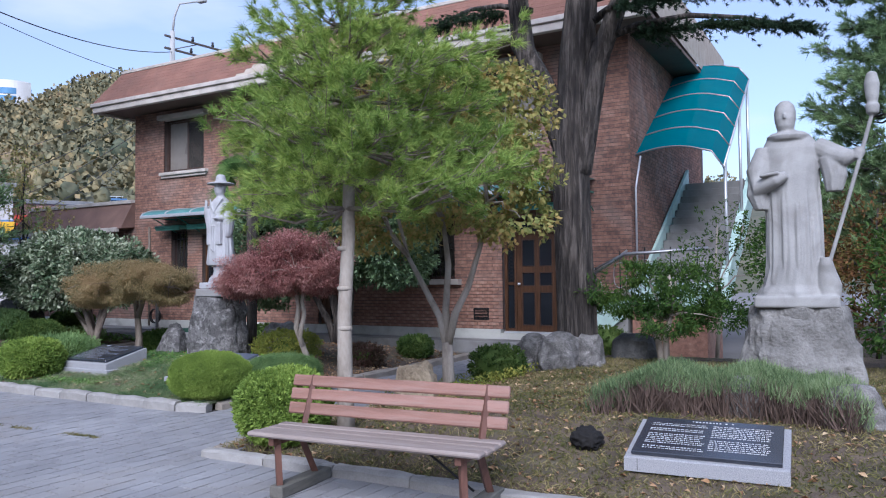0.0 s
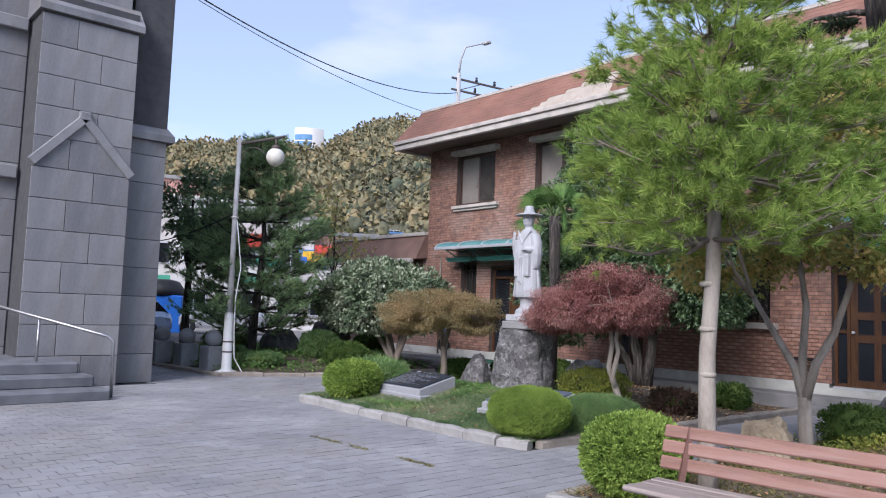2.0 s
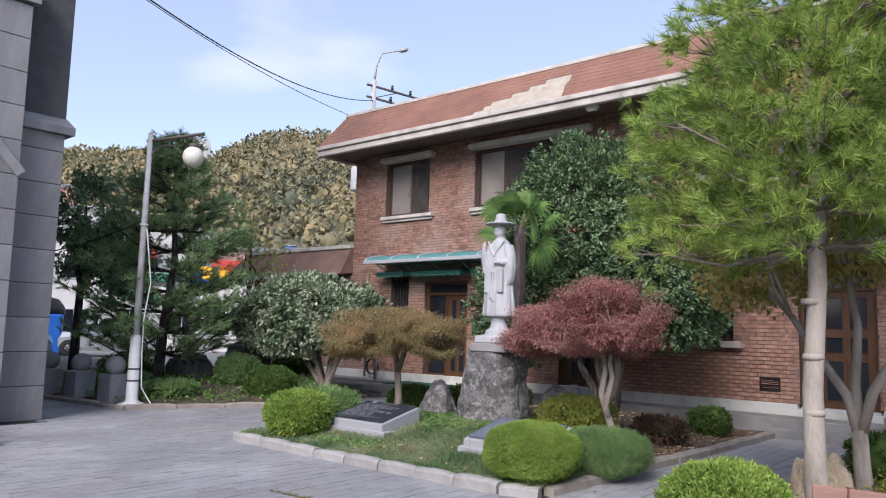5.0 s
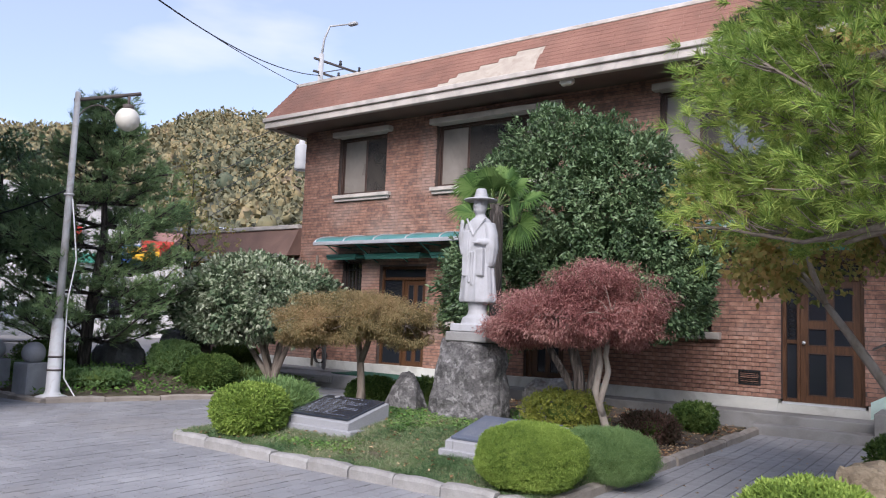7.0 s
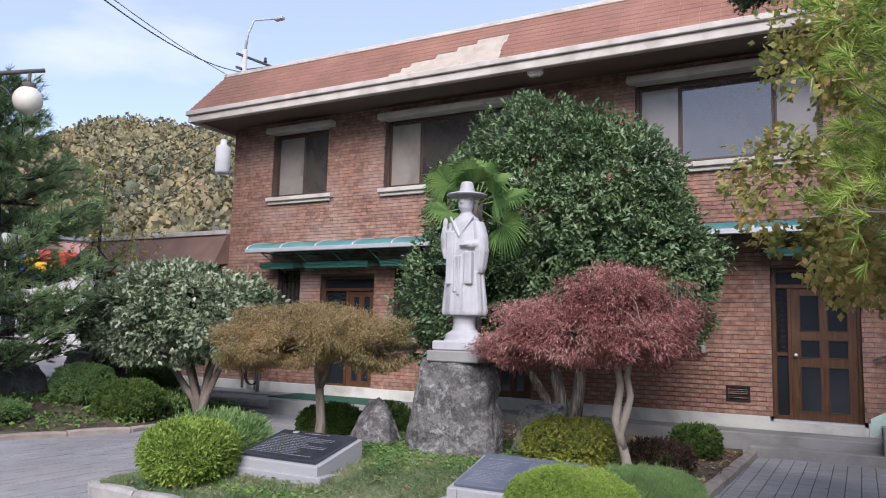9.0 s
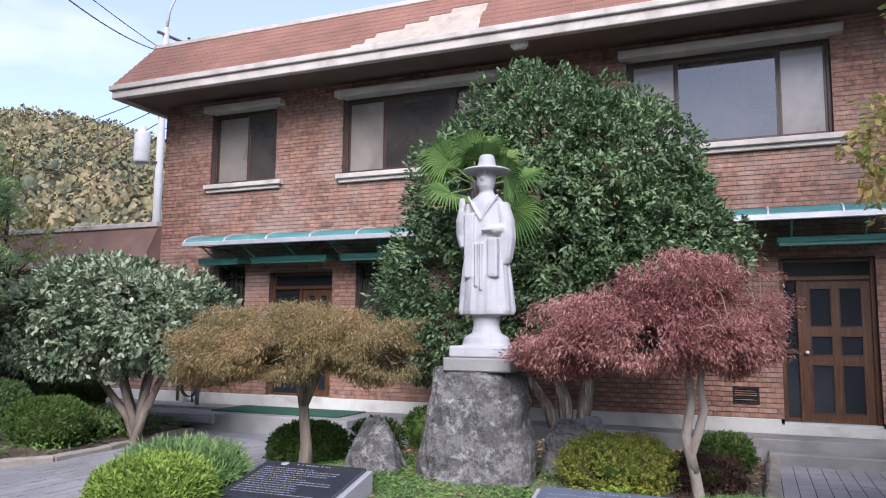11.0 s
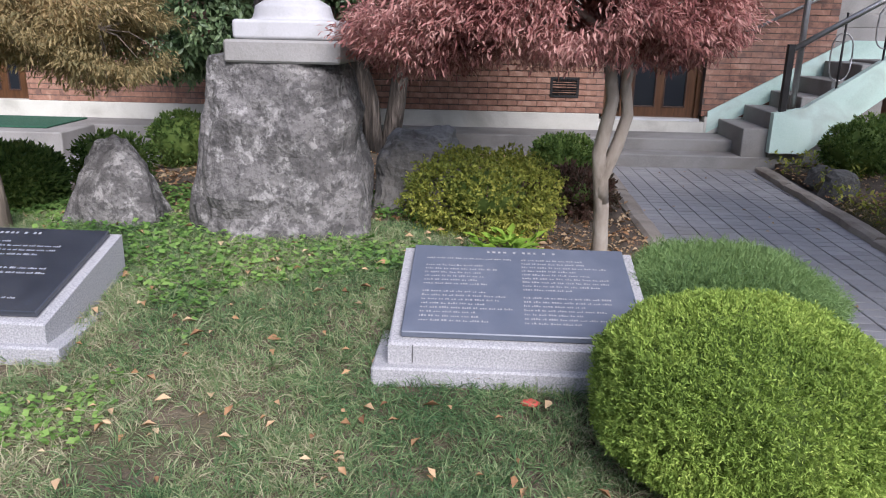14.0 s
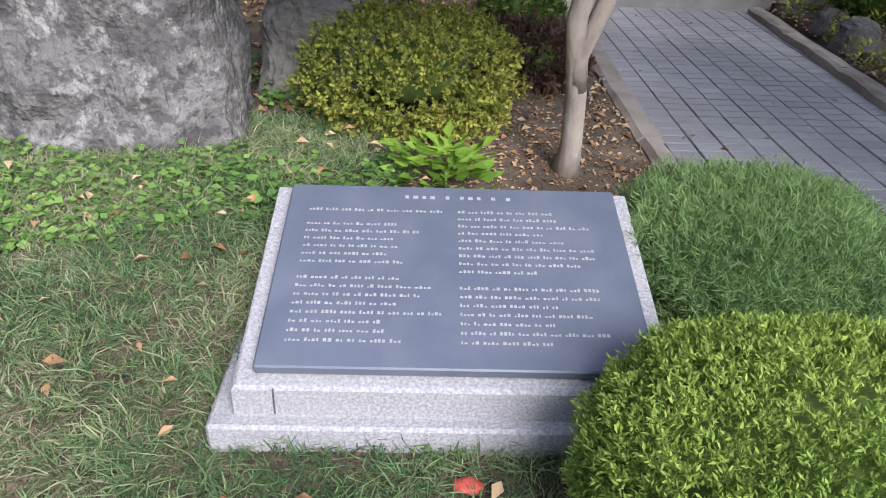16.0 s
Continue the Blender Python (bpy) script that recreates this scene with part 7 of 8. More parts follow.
# ------------------------------------------------------------------ lamp post, bollards
def lamp_post():
    t = thing("street_lamp", "old grey lamp post with rusty arm and milky globe", "street lamp", Matrix.Translation((-15.55, 6.76, gz(-15.55, 6.76) - 0.03)) @ Matrix.Diagonal((1, 1, 1.03, 1)))
    part("base", Mesh().lathe([(0.26, 0), (0.25, 0.02), (0.13, 0.06), (0.105, 0.10), (0.10, 0.8), (0.09, 1.15), (0.07, 1.2)], (0, 0, 0), 14), WHITEPAINT, t, "white painted, rust-stained foot")
    part("pole", Mesh().tube([(0, 0, 1.1), (0.01, 0, 3.0), (0.02, 0, 4.75)], [0.062, 0.055, 0.042], 12), LAMPGREY, t)
    d = Vector((0.72, 0.69, 0)).normalized()
    part("arm", Mesh().tube([(-0.04 * d.x, -0.04 * d.y, 4.62), (0.98 * d.x, 0.98 * d.y, 4.80)], 0.03, 8), LAMPDARK, t, "rusty brown arm")
    pts = [(d.x * (0.33 - 0.33 * math.cos(a)), d.y * (0.33 - 0.33 * math.cos(a)), 4.15 + 0.42 * math.sin(a)) for a in np.linspace(0, math.pi * 0.8, 9)]
    part("scroll", Mesh().tube(pts, 0.011, 6), LAMPDARK, t, "curled iron stay")
    hx, hy = 0.80 * d.x, 0.80 * d.y
    part("hanger", Mesh().tube([(hx, hy, 4.77), (hx, hy, 4.56)], 0.022, 8).lathe([(0.03, 0.0), (0.09, -0.02), (0.09, -0.05), (0.10, -0.10), (0, -0.11)], (hx, hy, 4.62), 14), LAMPDARK, t)
    a = np.linspace(0.15, math.pi, 14)
    part("globe", Mesh().lathe([(0.19 * math.sin(q), 4.37 + 0.19 * math.cos(q)) for q in a], (hx, hy, 0), 24), GLOBE, t, "milky glass globe")
    for z in (0.42, 0.62, 3.12):
        part("band", Mesh().lathe([(0.075 if z > 1 else 0.106, -0.015), (0.082 if z > 1 else 0.113, 0), (0.075 if z > 1 else 0.106, 0.015)], (0, 0, z), 12), LAMPDARK if z < 1 else WHITEPAINT, t)
    pts = [(0.08, 0.02, 3.05), (0.14, 0.06, 2.6), (0.2, 0.1, 2.1), (0.12, 0.06, 1.5), (0.13, 0.06, 0.9), (0.12, 0.1, 0.3), (0.3, 0.2, 0.03), (0.4, 0.35, 0.03)]
    part("cable", Mesh().tube(pts, 0.012, 6), WHITEPAINT, t, "loose pale cable")


lamp_post()


def bollard(x, y, turn):
    t = thing("stone_bollard", "grey stone bollard with a ball on a square block", "bollard", pose(x, y, 0.0, 0, 0, turn), "stone bollards")
    part("block", Mesh().box(-0.20, 0.20, -0.20, 0.20, -0.03, 0.56, 0.015), BOLLARD, t)
    part("ball", Mesh().lathe([(0.18 * math.sin(q) if i else 0.0, 0.71 + 0.18 * math.cos(q)) for i, q in enumerate(np.linspace(0, math.pi * 0.86, 14))], (0, 0, 0), 22), BOLLARD, t)
    return t


BOLLARD = material("bollard_stone", [(0.20, 0.205, 0.21), (0.30, 0.305, 0.31), (0.38, 0.38, 0.385)], rough=0.85, scale=3, fine=120, bump=0.3)
b0 = bollard(-16.15, 6.72, 6)
copy_thing(b0, pose(-17.25, 6.6, 0, 0, 0, 3))
copy_thing(b0, pose(-18.3, 6.45, 0, 0, 0, -4))


# ------------------------------------------------------------------ stone church corner
def church():
    xf, xs, xr = -14.45, -14.75, -15.25          # buttress face, corner pier face, recessed wall
    body = Mesh()
    body.box(-26.0, xr, -16.0, 4.94, -0.05, 14.0)
    body.box(xr, xf - 0.0, 2.66, 4.22, -0.05, 6.55).box(xr, xs, 4.22, 4.94, -0.05, 12.0)
    body.box(xr, xf - 0.25, 2.8, 4.15, 6.55, 12.0)
    w = structure("wall_church", body, JOINT, "grey ashlar church wall with stepped buttress", "wall")
    rng = np.random.default_rng(9)

    def face(x, y0, y1, z0, z1, course, lengths, d=0.018, stop=None):
        z, k = z0, 0
        while z < z1 - 0.05:
            ze = min(z + course, z1)
            cuts = [y0]
            span = y1 - y0
            if span > 1.0:
                cuts.append(y0 + span * (0.36 if k % 2 else 0.62))
            cuts.append(y1)
            for a, b in zip(cuts, cuts[1:]):
                part("stone_block", Mesh().box(-0.05, d, 0.005, b - a - 0.005, 0.005, ze - z - 0.005, 0.006), STONE, w, "", (x, a, z))
            z = ze
            k += 1
    face(xf, 2.66, 4.22, 0.0, 6.2, 0.515, None)
    face(xs, 4.235, 4.94, 0.0, 4.4, 0.515, None)
    face(xs - 0.12, 4.235, 4.78, 4.7, 12.0, 0.515, None)
    face(xf - 0.25, 2.8, 4.15, 6.6, 12.0, 0.515, None)
    face(xr, 1.9, 2.64, 0.0, 9.5, 0.62, None)
    face(xr, 0.3, 1.9, 1.2, 9.5, 0.62, None)
    # sloping weathering ledges
    led = Mesh()
    led.add([(xs + 0.10, 4.2, 4.40), (xs + 0.10, 5.06, 4.40), (xs + 0.10, 5.06, 4.52), (xs + 0.10, 4.2, 4.52), (xs - 0.12, 4.2, 4.82), (xs - 0.12, 4.84, 4.82), (xr, 4.2, 4.40), (xr, 5.06, 4.40), (xr, 4.84, 4.82), (xr, 4.2, 4.82)],
            [(0, 1, 2, 3), (3, 2, 5, 4), (2, 1, 7, 8, 5), (0, 6, 7, 1), (4, 5, 8, 9), (0, 3, 4, 9, 6)])
    part("ledge", led, STONE, w, "sloping stone ledge")
    part("ledge", Mesh().add([(xf + 0.08, 2.6, 6.22), (xf + 0.08, 4.3, 6.22), (xf + 0.08, 4.3, 6.34), (xf + 0.08, 2.6, 6.34), (xf - 0.25, 2.6, 6.72), (xf - 0.25, 4.3, 6.72), (xr, 2.6, 6.22), (xr, 4.3, 6.22), (xr, 2.6, 6.72), (xr, 4.3, 6.72)],
                              [(0, 1, 2, 3), (3, 2, 5, 4), (1, 7, 9, 5, 2), (0, 3, 4, 8, 6), (0, 6, 7, 1), (4, 5, 9, 8)]), STONE, w, "sloping stone ledge")
    # gabled relief
    for ya, za, yb, zb in ((2.62, 3.72, 3.42, 4.60), (3.42, 4.60, 4.26, 3.68)):
        L = math.hypot(yb - ya, zb - za)
        part("gable_moulding", Mesh().box(-0.02, 0.06, -0.02, L + 0.03, -0.13, 0.02, 0.012), STONE, w, "", Matrix.Translation((xf + 0.012, ya, za)) @ Matrix.Rotation(math.atan2(zb - za, yb - ya), 4, "X"))
    part("gable_cap", Mesh().box(-0.03, 0.062, -0.10, 0.10, -0.16, 0.0, 0.02), STONE, w, "", pose(xf + 0.012, 3.42, 4.63))
    for z in (3.45, 6.0):
        part("string_course", Mesh().box(0.0, 0.14, 0.3, 2.6, 0, 0.22, 0.015), STONE, w, "", (xr + 0.01, 0, z))
    # steps with a pipe rail
    for i, (x1, z) in enumerate(((-12.55, 0.16), (-12.95, 0.33), (-13.35, 0.50))):
        structure("step_%d" % (i + 1), Mesh().box(-15.2, x1, -4.0, 3.55 - i * 0.12, -0.02 + (0.165 * i if i else 0), z, 0.03), STEPSTONE, "worn dark grey stone entrance step", "step")
    r = thing("handrail", "bent grey steel pipe handrail beside the church steps", "handrail", (0, 0, 0))
    part("rail_pipe", Mesh().tube([(-15.0, 2.0, 1.42), (-14.2, 2.0, 1.40), (-13.0, 3.35, 0.98), (-12.85, 3.55, 0.92), (-12.82, 3.62, 0.85), (-12.82, 3.64, 0.0)], 0.024, 8), STEEL, r)
    part("post", Mesh().tube([(-13.55, 2.75, 0.33), (-13.55, 2.75, 1.15)], 0.02, 8), STEEL, r)
    part("post", Mesh().tube([(-14.2, 2.0, 0.5), (-14.2, 2.0, 1.40)], 0.02, 8), STEEL, r)


STEPSTONE = material("step_stone", [(0.085, 0.088, 0.095), (0.14, 0.145, 0.155), (0.19, 0.19, 0.20)], rough=0.85, scale=2.5, fine=80, bump=0.3)
church()


# ------------------------------------------------------------------ outside stair with canopy
def stair():
    for i in range(5):
        x0 = -4.92 + i * 0.28
        structure("stair_step_%d" % (i + 1), Mesh().box(x0, x0 + 0.278 if i < 4 else -3.525, 12.46, 13.36, 0.0, 0.27 + (i + 1) * 0.172, 0.008), CONCRETE, "grey concrete step of the outside stair", "step")
    structure("stair_landing", Mesh().box(-3.52, -2.2, 12.4, 13.9, 1.05, 1.16, 0.01), CONCRETE, "concrete landing of the outside stair", "landing")
    structure("wall_stair", Mesh().box(-3.45, -2.25, 12.46, 13.85, 0.0, 1.046), BRICK, "brick base beneath the stair landing", "wall")
    mint = Mesh()
    poly = [(-5.05, 0.27), (-3.5, 1.13), (-2.2, 1.13), (-2.2, 1.36), (-3.55, 1.36), (-5.05, 0.52)]
    v = [(x, 13.365, z) for x, z in poly] + [(x, 13.39, z) for x, z in poly]
    n = len(poly)
    mint.add(v, [tuple(range(n)), tuple(range(2 * n - 1, n - 1, -1))] + [(i, n + i, n + (i + 1) % n, (i + 1) % n) for i in range(n)])
    structure("trim_stair_skirting", mint, MINT, "pale mint painted skirting along the stair", "skirting")
    out = Mesh()
    poly = [(-4.66, 0.20), (-4.3, 0.20), (-3.35, 0.98), (-2.2, 0.98), (-2.2, 1.24), (-3.55, 1.24), (-4.35, 0.68), (-4.66, 0.62)]
    n = len(poly)
    out.add([(x, 12.36, z) for x, z in poly] + [(x, 12.455, z) for x, z in poly], [tuple(range(n)), tuple(range(2 * n - 1, n - 1, -1))] + [(i, n + i, n + (i + 1) % n, (i + 1) % n) for i in range(n)])
    structure("trim_stair_stringer", out, MINT, "pale mint painted outer stringer of the stair", "stringer")
    for i in range(14):
        y0, z = 13.9 + i * 0.28, 1.16 + (i + 1) * 0.172
        structure("stair_tread_%d" % (i + 1), Mesh().box(-3.58, -2.28, y0, y0 + 0.30, z - 0.172 + 0.004, z, 0.006), CONCRETE, "grey concrete step of the upper flight", "step")
    for x0, x1 in ((-3.66, -3.6), (-2.26, -2.12)):
        s = Mesh()
        poly = [(13.75, 0.9), (18.0, 3.4), (18.0, 3.95), (13.75, 1.45)]
        s.add([(x0, y, z) for y, z in poly] + [(x1, y, z) for y, z in poly], [(0, 1, 2, 3), (7, 6, 5, 4), (0, 4, 5, 1), (1, 5, 6, 2), (2, 6, 7, 3), (3, 7, 4, 0)])
        structure("trim_stair_side", s, MINT, "pale mint side of the upper flight", "stringer")
    structure("stair_top_landing", Mesh().box(-3.6, -2.1, 17.82, 20.0, 3.3, 3.56), CONCRETE, "upper landing of the outside stair", "landing")
    # railing
    rl = thing("stair_railing", "steel stair railing with loop ornaments", "railing", (0, 0, 0))
    part("post", Mesh().box(-4.60, -4.53, 12.38, 12.44, 0.62, 1.32, 0.006), IRON, rl, "dark square newel post")
    part("handrail", Mesh().tube([(-4.56, 12.41, 1.26), (-3.55, 12.41, 1.86), (-2.2, 12.41, 1.92)], 0.03, 8), STEEL, rl)
    part("wall_rail", Mesh().tube([(-5.0, 13.28, 1.30), (-3.9, 13.28, 1.85), (-3.75, 13.28, 1.95)], 0.018, 8), STEEL, rl)
    for k in range(5):
        x = -4.05 + k * 0.42
        zb = 0.90 + min(k, 1) * 0.34
        zt = 1.5 + 0.27 * min(k, 1.2)
        a = np.linspace(0, 2 * math.pi, 17)
        part("loop", Mesh().tube([(x + 0.11 * math.cos(q), 12.41, (zb + zt) / 2 + (zt - zb) / 2 * 0.8 * math.copysign(abs(math.sin(q)) ** 0.6, math.sin(q))) for q in a], 0.008, 5), STEEL, rl)
        part("baluster", Mesh().tube([(x, 12.41, zb - 0.1), (x, 12.41, zt + 0.14)], 0.011, 6), IRON, rl)
    for z in (1.45, 1.72):
        part("rod", Mesh().tube([(-3.55, 12.41, z), (-2.2, 12.41, z)], 0.007, 5), STEEL, rl)
    # turquoise canopy over the upper flight
    cp = thing("stair_canopy", "sloping turquoise canopy with pale curved ribs over the stair", "canopy", (0, 0, 0))

    def sec(y, z, o=0.0):
        pts = []
        for q in np.linspace(0, 1, 10):
            x = -3.72 + 1.28 * q if q < 0.8 else -2.70 + 0.55 * math.sin((q - 0.8) / 0.2 * math.pi / 2)
            zz = z + o if q < 0.8 else z + o - 0.34 * (1 - math.cos((q - 0.8) / 0.2 * math.pi / 2))
            pts.append((x, y, zz + 0.10 * math.sin(q * math.pi)))
        return pts
    ys = np.linspace(13.75, 17.3, 6)
    zs = np.linspace(3.72, 6.05, 6)
    sheet = Mesh()
    sheet.rings([sec(y, z) + [(x, yy, zz - 0.008) for x, yy, zz in sec(y, z)[::-1]] for y, z in zip(ys, zs)], smooth=False)
    part("sheet", sheet, CANOPY, cp, "translucent turquoise sheet")
    for y, z in zip(ys, zs):
        part("rib", Mesh().tube(sec(y, z, 0.012), 0.015, 6), STEEL, cp)
    for x, dz in ((-3.72, 0.0), (-2.15, -0.34)):
        part("purlin", Mesh().tube([(x, 13.75, 3.72 + dz), (x, 17.3, 6.05 + dz)], 0.022, 6), ALU, cp)
    for y, zb, zt in ((14.1, 1.6, 3.6), (16.0, 2.6, 4.85), (17.2, 3.4, 5.6)):
        part("post", Mesh().tube([(-2.18, y, zb), (-2.18, y, zt)], 0.03, 8), ALU, cp)
    part("post", Mesh().tube([(-3.66, 13.6, 1.3), (-3.66, 13.6, 3.1), (-3.6, 13.75, 3.7)], 0.02, 8), ALU, cp)


stair()
# pale pipe frame beside the wooden door's awning
single("awning_post", Mesh().tube([(-4.42, 12.52, 0.27), (-4.42, 12.52, 3.05)], 0.032, 10), STEEL, "tall pale steel post carrying the teal awning", "post")
# turf mat, drain cover and low basin by the far door
single("door_mat", Mesh().box(-14.9, -12.5, 12.3, 13.2, 0.272, 0.292, 0.006), MAT, "green artificial-turf mat before the entrance", "mat", kind="structure")
structure("pavement_step", Mesh().box(-15.1, -12.2, 12.05, 12.776, -0.02, 0.27, 0.012), CONCRETE, "concrete entrance platform under the turf mat", "step")
single("drain_block", Mesh().box(-0.8, 0.8, -0.35, 0.35, 0, 0.16, 0.02).box(-0.5, 0.75, -0.37, -0.345, 0.03, 0.12, 0.004), CONCRETE, "low concrete slab beside the path", "slab", pose(-15.45, 12.2, 0.1, 0, 0, 10))
single("pipe_post", Mesh().tube([(0, 0, 0.0), (0, 0, 1.4)], 0.035, 8), STEEL, "short grey drain pipe standing by the wall", "pipe", (-15.75, 12.95, 0.26))
single("drainpipe", Mesh().tube([(0, 0, 0.3), (0, 0, 2.9)], 0.03, 8), BARK, "thin brown drainpipe on the brick wall", "pipe", (-16.55, WALL_Y - 0.04, 0.0))


# ------------------------------------------------------------------ parked cars and street beyond
CARPAINT = material("silver_car_paint", [(0.48, 0.49, 0.50), (0.55, 0.56, 0.57)], rough=0.28, scale=1, bump=0.0, metal=0.3, coat=0.7)
CARBLUE = material("pale_blue_car_paint", [(0.26, 0.34, 0.46), (0.32, 0.40, 0.52)], rough=0.28, scale=1, bump=0.0, metal=0.3, coat=0.7)
TYRE = material("tyre_rubber", [(0.018, 0.018, 0.018), (0.03, 0.03, 0.03)], rough=0.9, scale=20)
CARGLASS = glass("car_glass", (0.012, 0.014, 0.016), 0.03)
LAMPGLASS = material("lamp_lens", [(0.55, 0.56, 0.58), (0.65, 0.66, 0.68)], rough=0.15, scale=4, bump=0.0)


def car(label, at, paint):
    t = thing("car", label, "car", at)
    # side profile along x (front at -x), extruded in rounded sections
    prof = [(-2.25, 0.38, 0.72), (-2.2, 0.32, 0.86), (-1.9, 0.28, 0.98), (-1.2, 0.26, 1.05), (-0.9, 0.26, 1.08), (-0.1, 0.26, 1.08), (1.3, 0.26, 1.08), (1.9, 0.28, 1.08), (2.2, 0.34, 1.02), (2.28, 0.42, 0.85)]
    loops = []
    for x, z0, z1 in prof:
        w = 0.92 - 0.10 * (abs(x) / 2.3) ** 4
        loops.append([(x, -w + 0.06, z0), (x, -w, z0 + 0.15), (x, -w, z1 - 0.2), (x, -w + 0.08, z1), (x, w - 0.08, z1), (x, w, z1 - 0.2), (x, w, z0 + 0.15), (x, w - 0.06, z0)])
    body = part("body", Mesh().rings(loops, smooth=False), paint, t)
    cab = [(-1.15, 1.06, 0.82), (-0.45, 1.50, 0.70), (0.1, 1.63, 0.66), (1.1, 1.62, 0.66), (1.75, 1.45, 0.68), (2.1, 1.07, 0.80)]
    part("roof", Mesh().rings([[(x, -w, z - 0.02), (x, -w + 0.06, z + 0.03), (x, w - 0.06, z + 0.03), (x, w, z - 0.02)] for x, z, w in cab[1:5]], smooth=False), paint, t)
    part("glasshouse", Mesh().rings([[(x, -0.84 if z < 1.1 else -w, 1.05), (x, -w, z - 0.02), (x, w, z - 0.02), (x, 0.84 if z < 1.1 else w, 1.05)] for x, z, w in cab], smooth=False), CARGLASS, t, "dark car windows")
    for s in (-1, 1):
        for x in (-0.35, 0.65, 1.45):
            part("pillar", Mesh().tube([(x, s * 0.83, 1.06), (x + 0.08, s * 0.69, 1.58)], 0.035, 5), paint, t)
        part("headlight", Mesh().box(-2.24, -1.85, s * 0.55, s * 0.86, 0.78, 0.90, 0.03), LAMPGLASS, t)
        part("mirror", Mesh().box(-0.85, -0.68, s * 0.88, s * 1.05, 1.06, 1.18, 0.03), paint, t)
        for x in (-1.38, 1.38):
            w = part("wheel", Mesh().lathe([(0.34, -0.11), (0.36, -0.06), (0.36, 0.06), (0.34, 0.11), (0.22, 0.11)], (0, 0, 0), 24), TYRE, t, "black tyre", pose(x, s * 0.82, 0.36, 90, 0, 0))
            part("rim", Mesh().lathe([(0.0, -0.115), (0.07, -0.118), (0.22, -0.10), (0.23, 0.10), (0.07, 0.118), (0.0, 0.115)], (0, 0, 0), 20), STEEL, w, "alloy rim")
            for k in range(5):
                a = k * 2 * math.pi / 5
                part("spoke_gap", Mesh().box(0.09, 0.19, -0.03, 0.03, -0.121, 0.121, m=pose(0, 0, 0, 0, 0, math.degrees(a))), TYRE, w)
    part("bumper", Mesh().box(-2.30, -2.15, -0.82, 0.82, 0.36, 0.52, 0.04), TYRE, t)
    part("grille", Mesh().box(-2.28, -2.2, -0.45, 0.45, 0.66, 0.80, 0.02), TYRE, t)
    return t


car("silver family car parked in the street beyond the garden", pose(-35.3, 15.6, -0.05, 0, 0, 66), CARPAINT)
car("pale blue car parked beside the stone church", pose(-30.6, 8.9, -0.05, 0, 0, 86), CARBLUE)
tent = thing("storage_tank", "bright blue box with a rounded black cover", "container", pose(-36.5, 13.2, -0.05, 0, 0, 66))
part("box", Mesh().box(-1.0, 1.0, -1.0, 1.0, 0, 1.75, 0.05), material("blue_panel", [(0.012, 0.10, 0.44), (0.02, 0.15, 0.52)], rough=0.5, scale=2), tent)
part("cover", Mesh().rings([ellipse(0, 0, 1.75, 1.1, 1.1, 24), ellipse(0, 0, 2.05, 1.05, 1.05, 24), ellipse(0, 0, 2.4, 0.8, 0.8, 24), ellipse(0, 0, 2.5, 0.4, 0.4, 24)]), IRON, tent, "rounded black cover")

WALLPALE = material("pale_render", [(0.50, 0.48, 0.45), (0.62, 0.60, 0.57)], rough=0.85, scale=0.6, fine=20, stain=(0.40, 0.37, 0.34), stain_scale=0.3)
WALLPINK = material("salmon_render", [(0.46, 0.24, 0.19), (0.55, 0.31, 0.25)], rough=0.85, scale=0.6, fine=20)
ROOFBLUE = material("blue_sheet_roof", [(0.06, 0.16, 0.34), (0.10, 0.22, 0.42)], rough=0.6, scale=1)
SIGNS = [material("sign_%s" % n, [c], rough=0.5, scale=2, bump=0.0) for n, c in (("yellow", (0.75, 0.42, 0.02)), ("red", (0.5, 0.05, 0.03)), ("green", (0.06, 0.30, 0.2)), ("blue", (0.05, 0.14, 0.45)), ("white", (0.7, 0.7, 0.68)))]


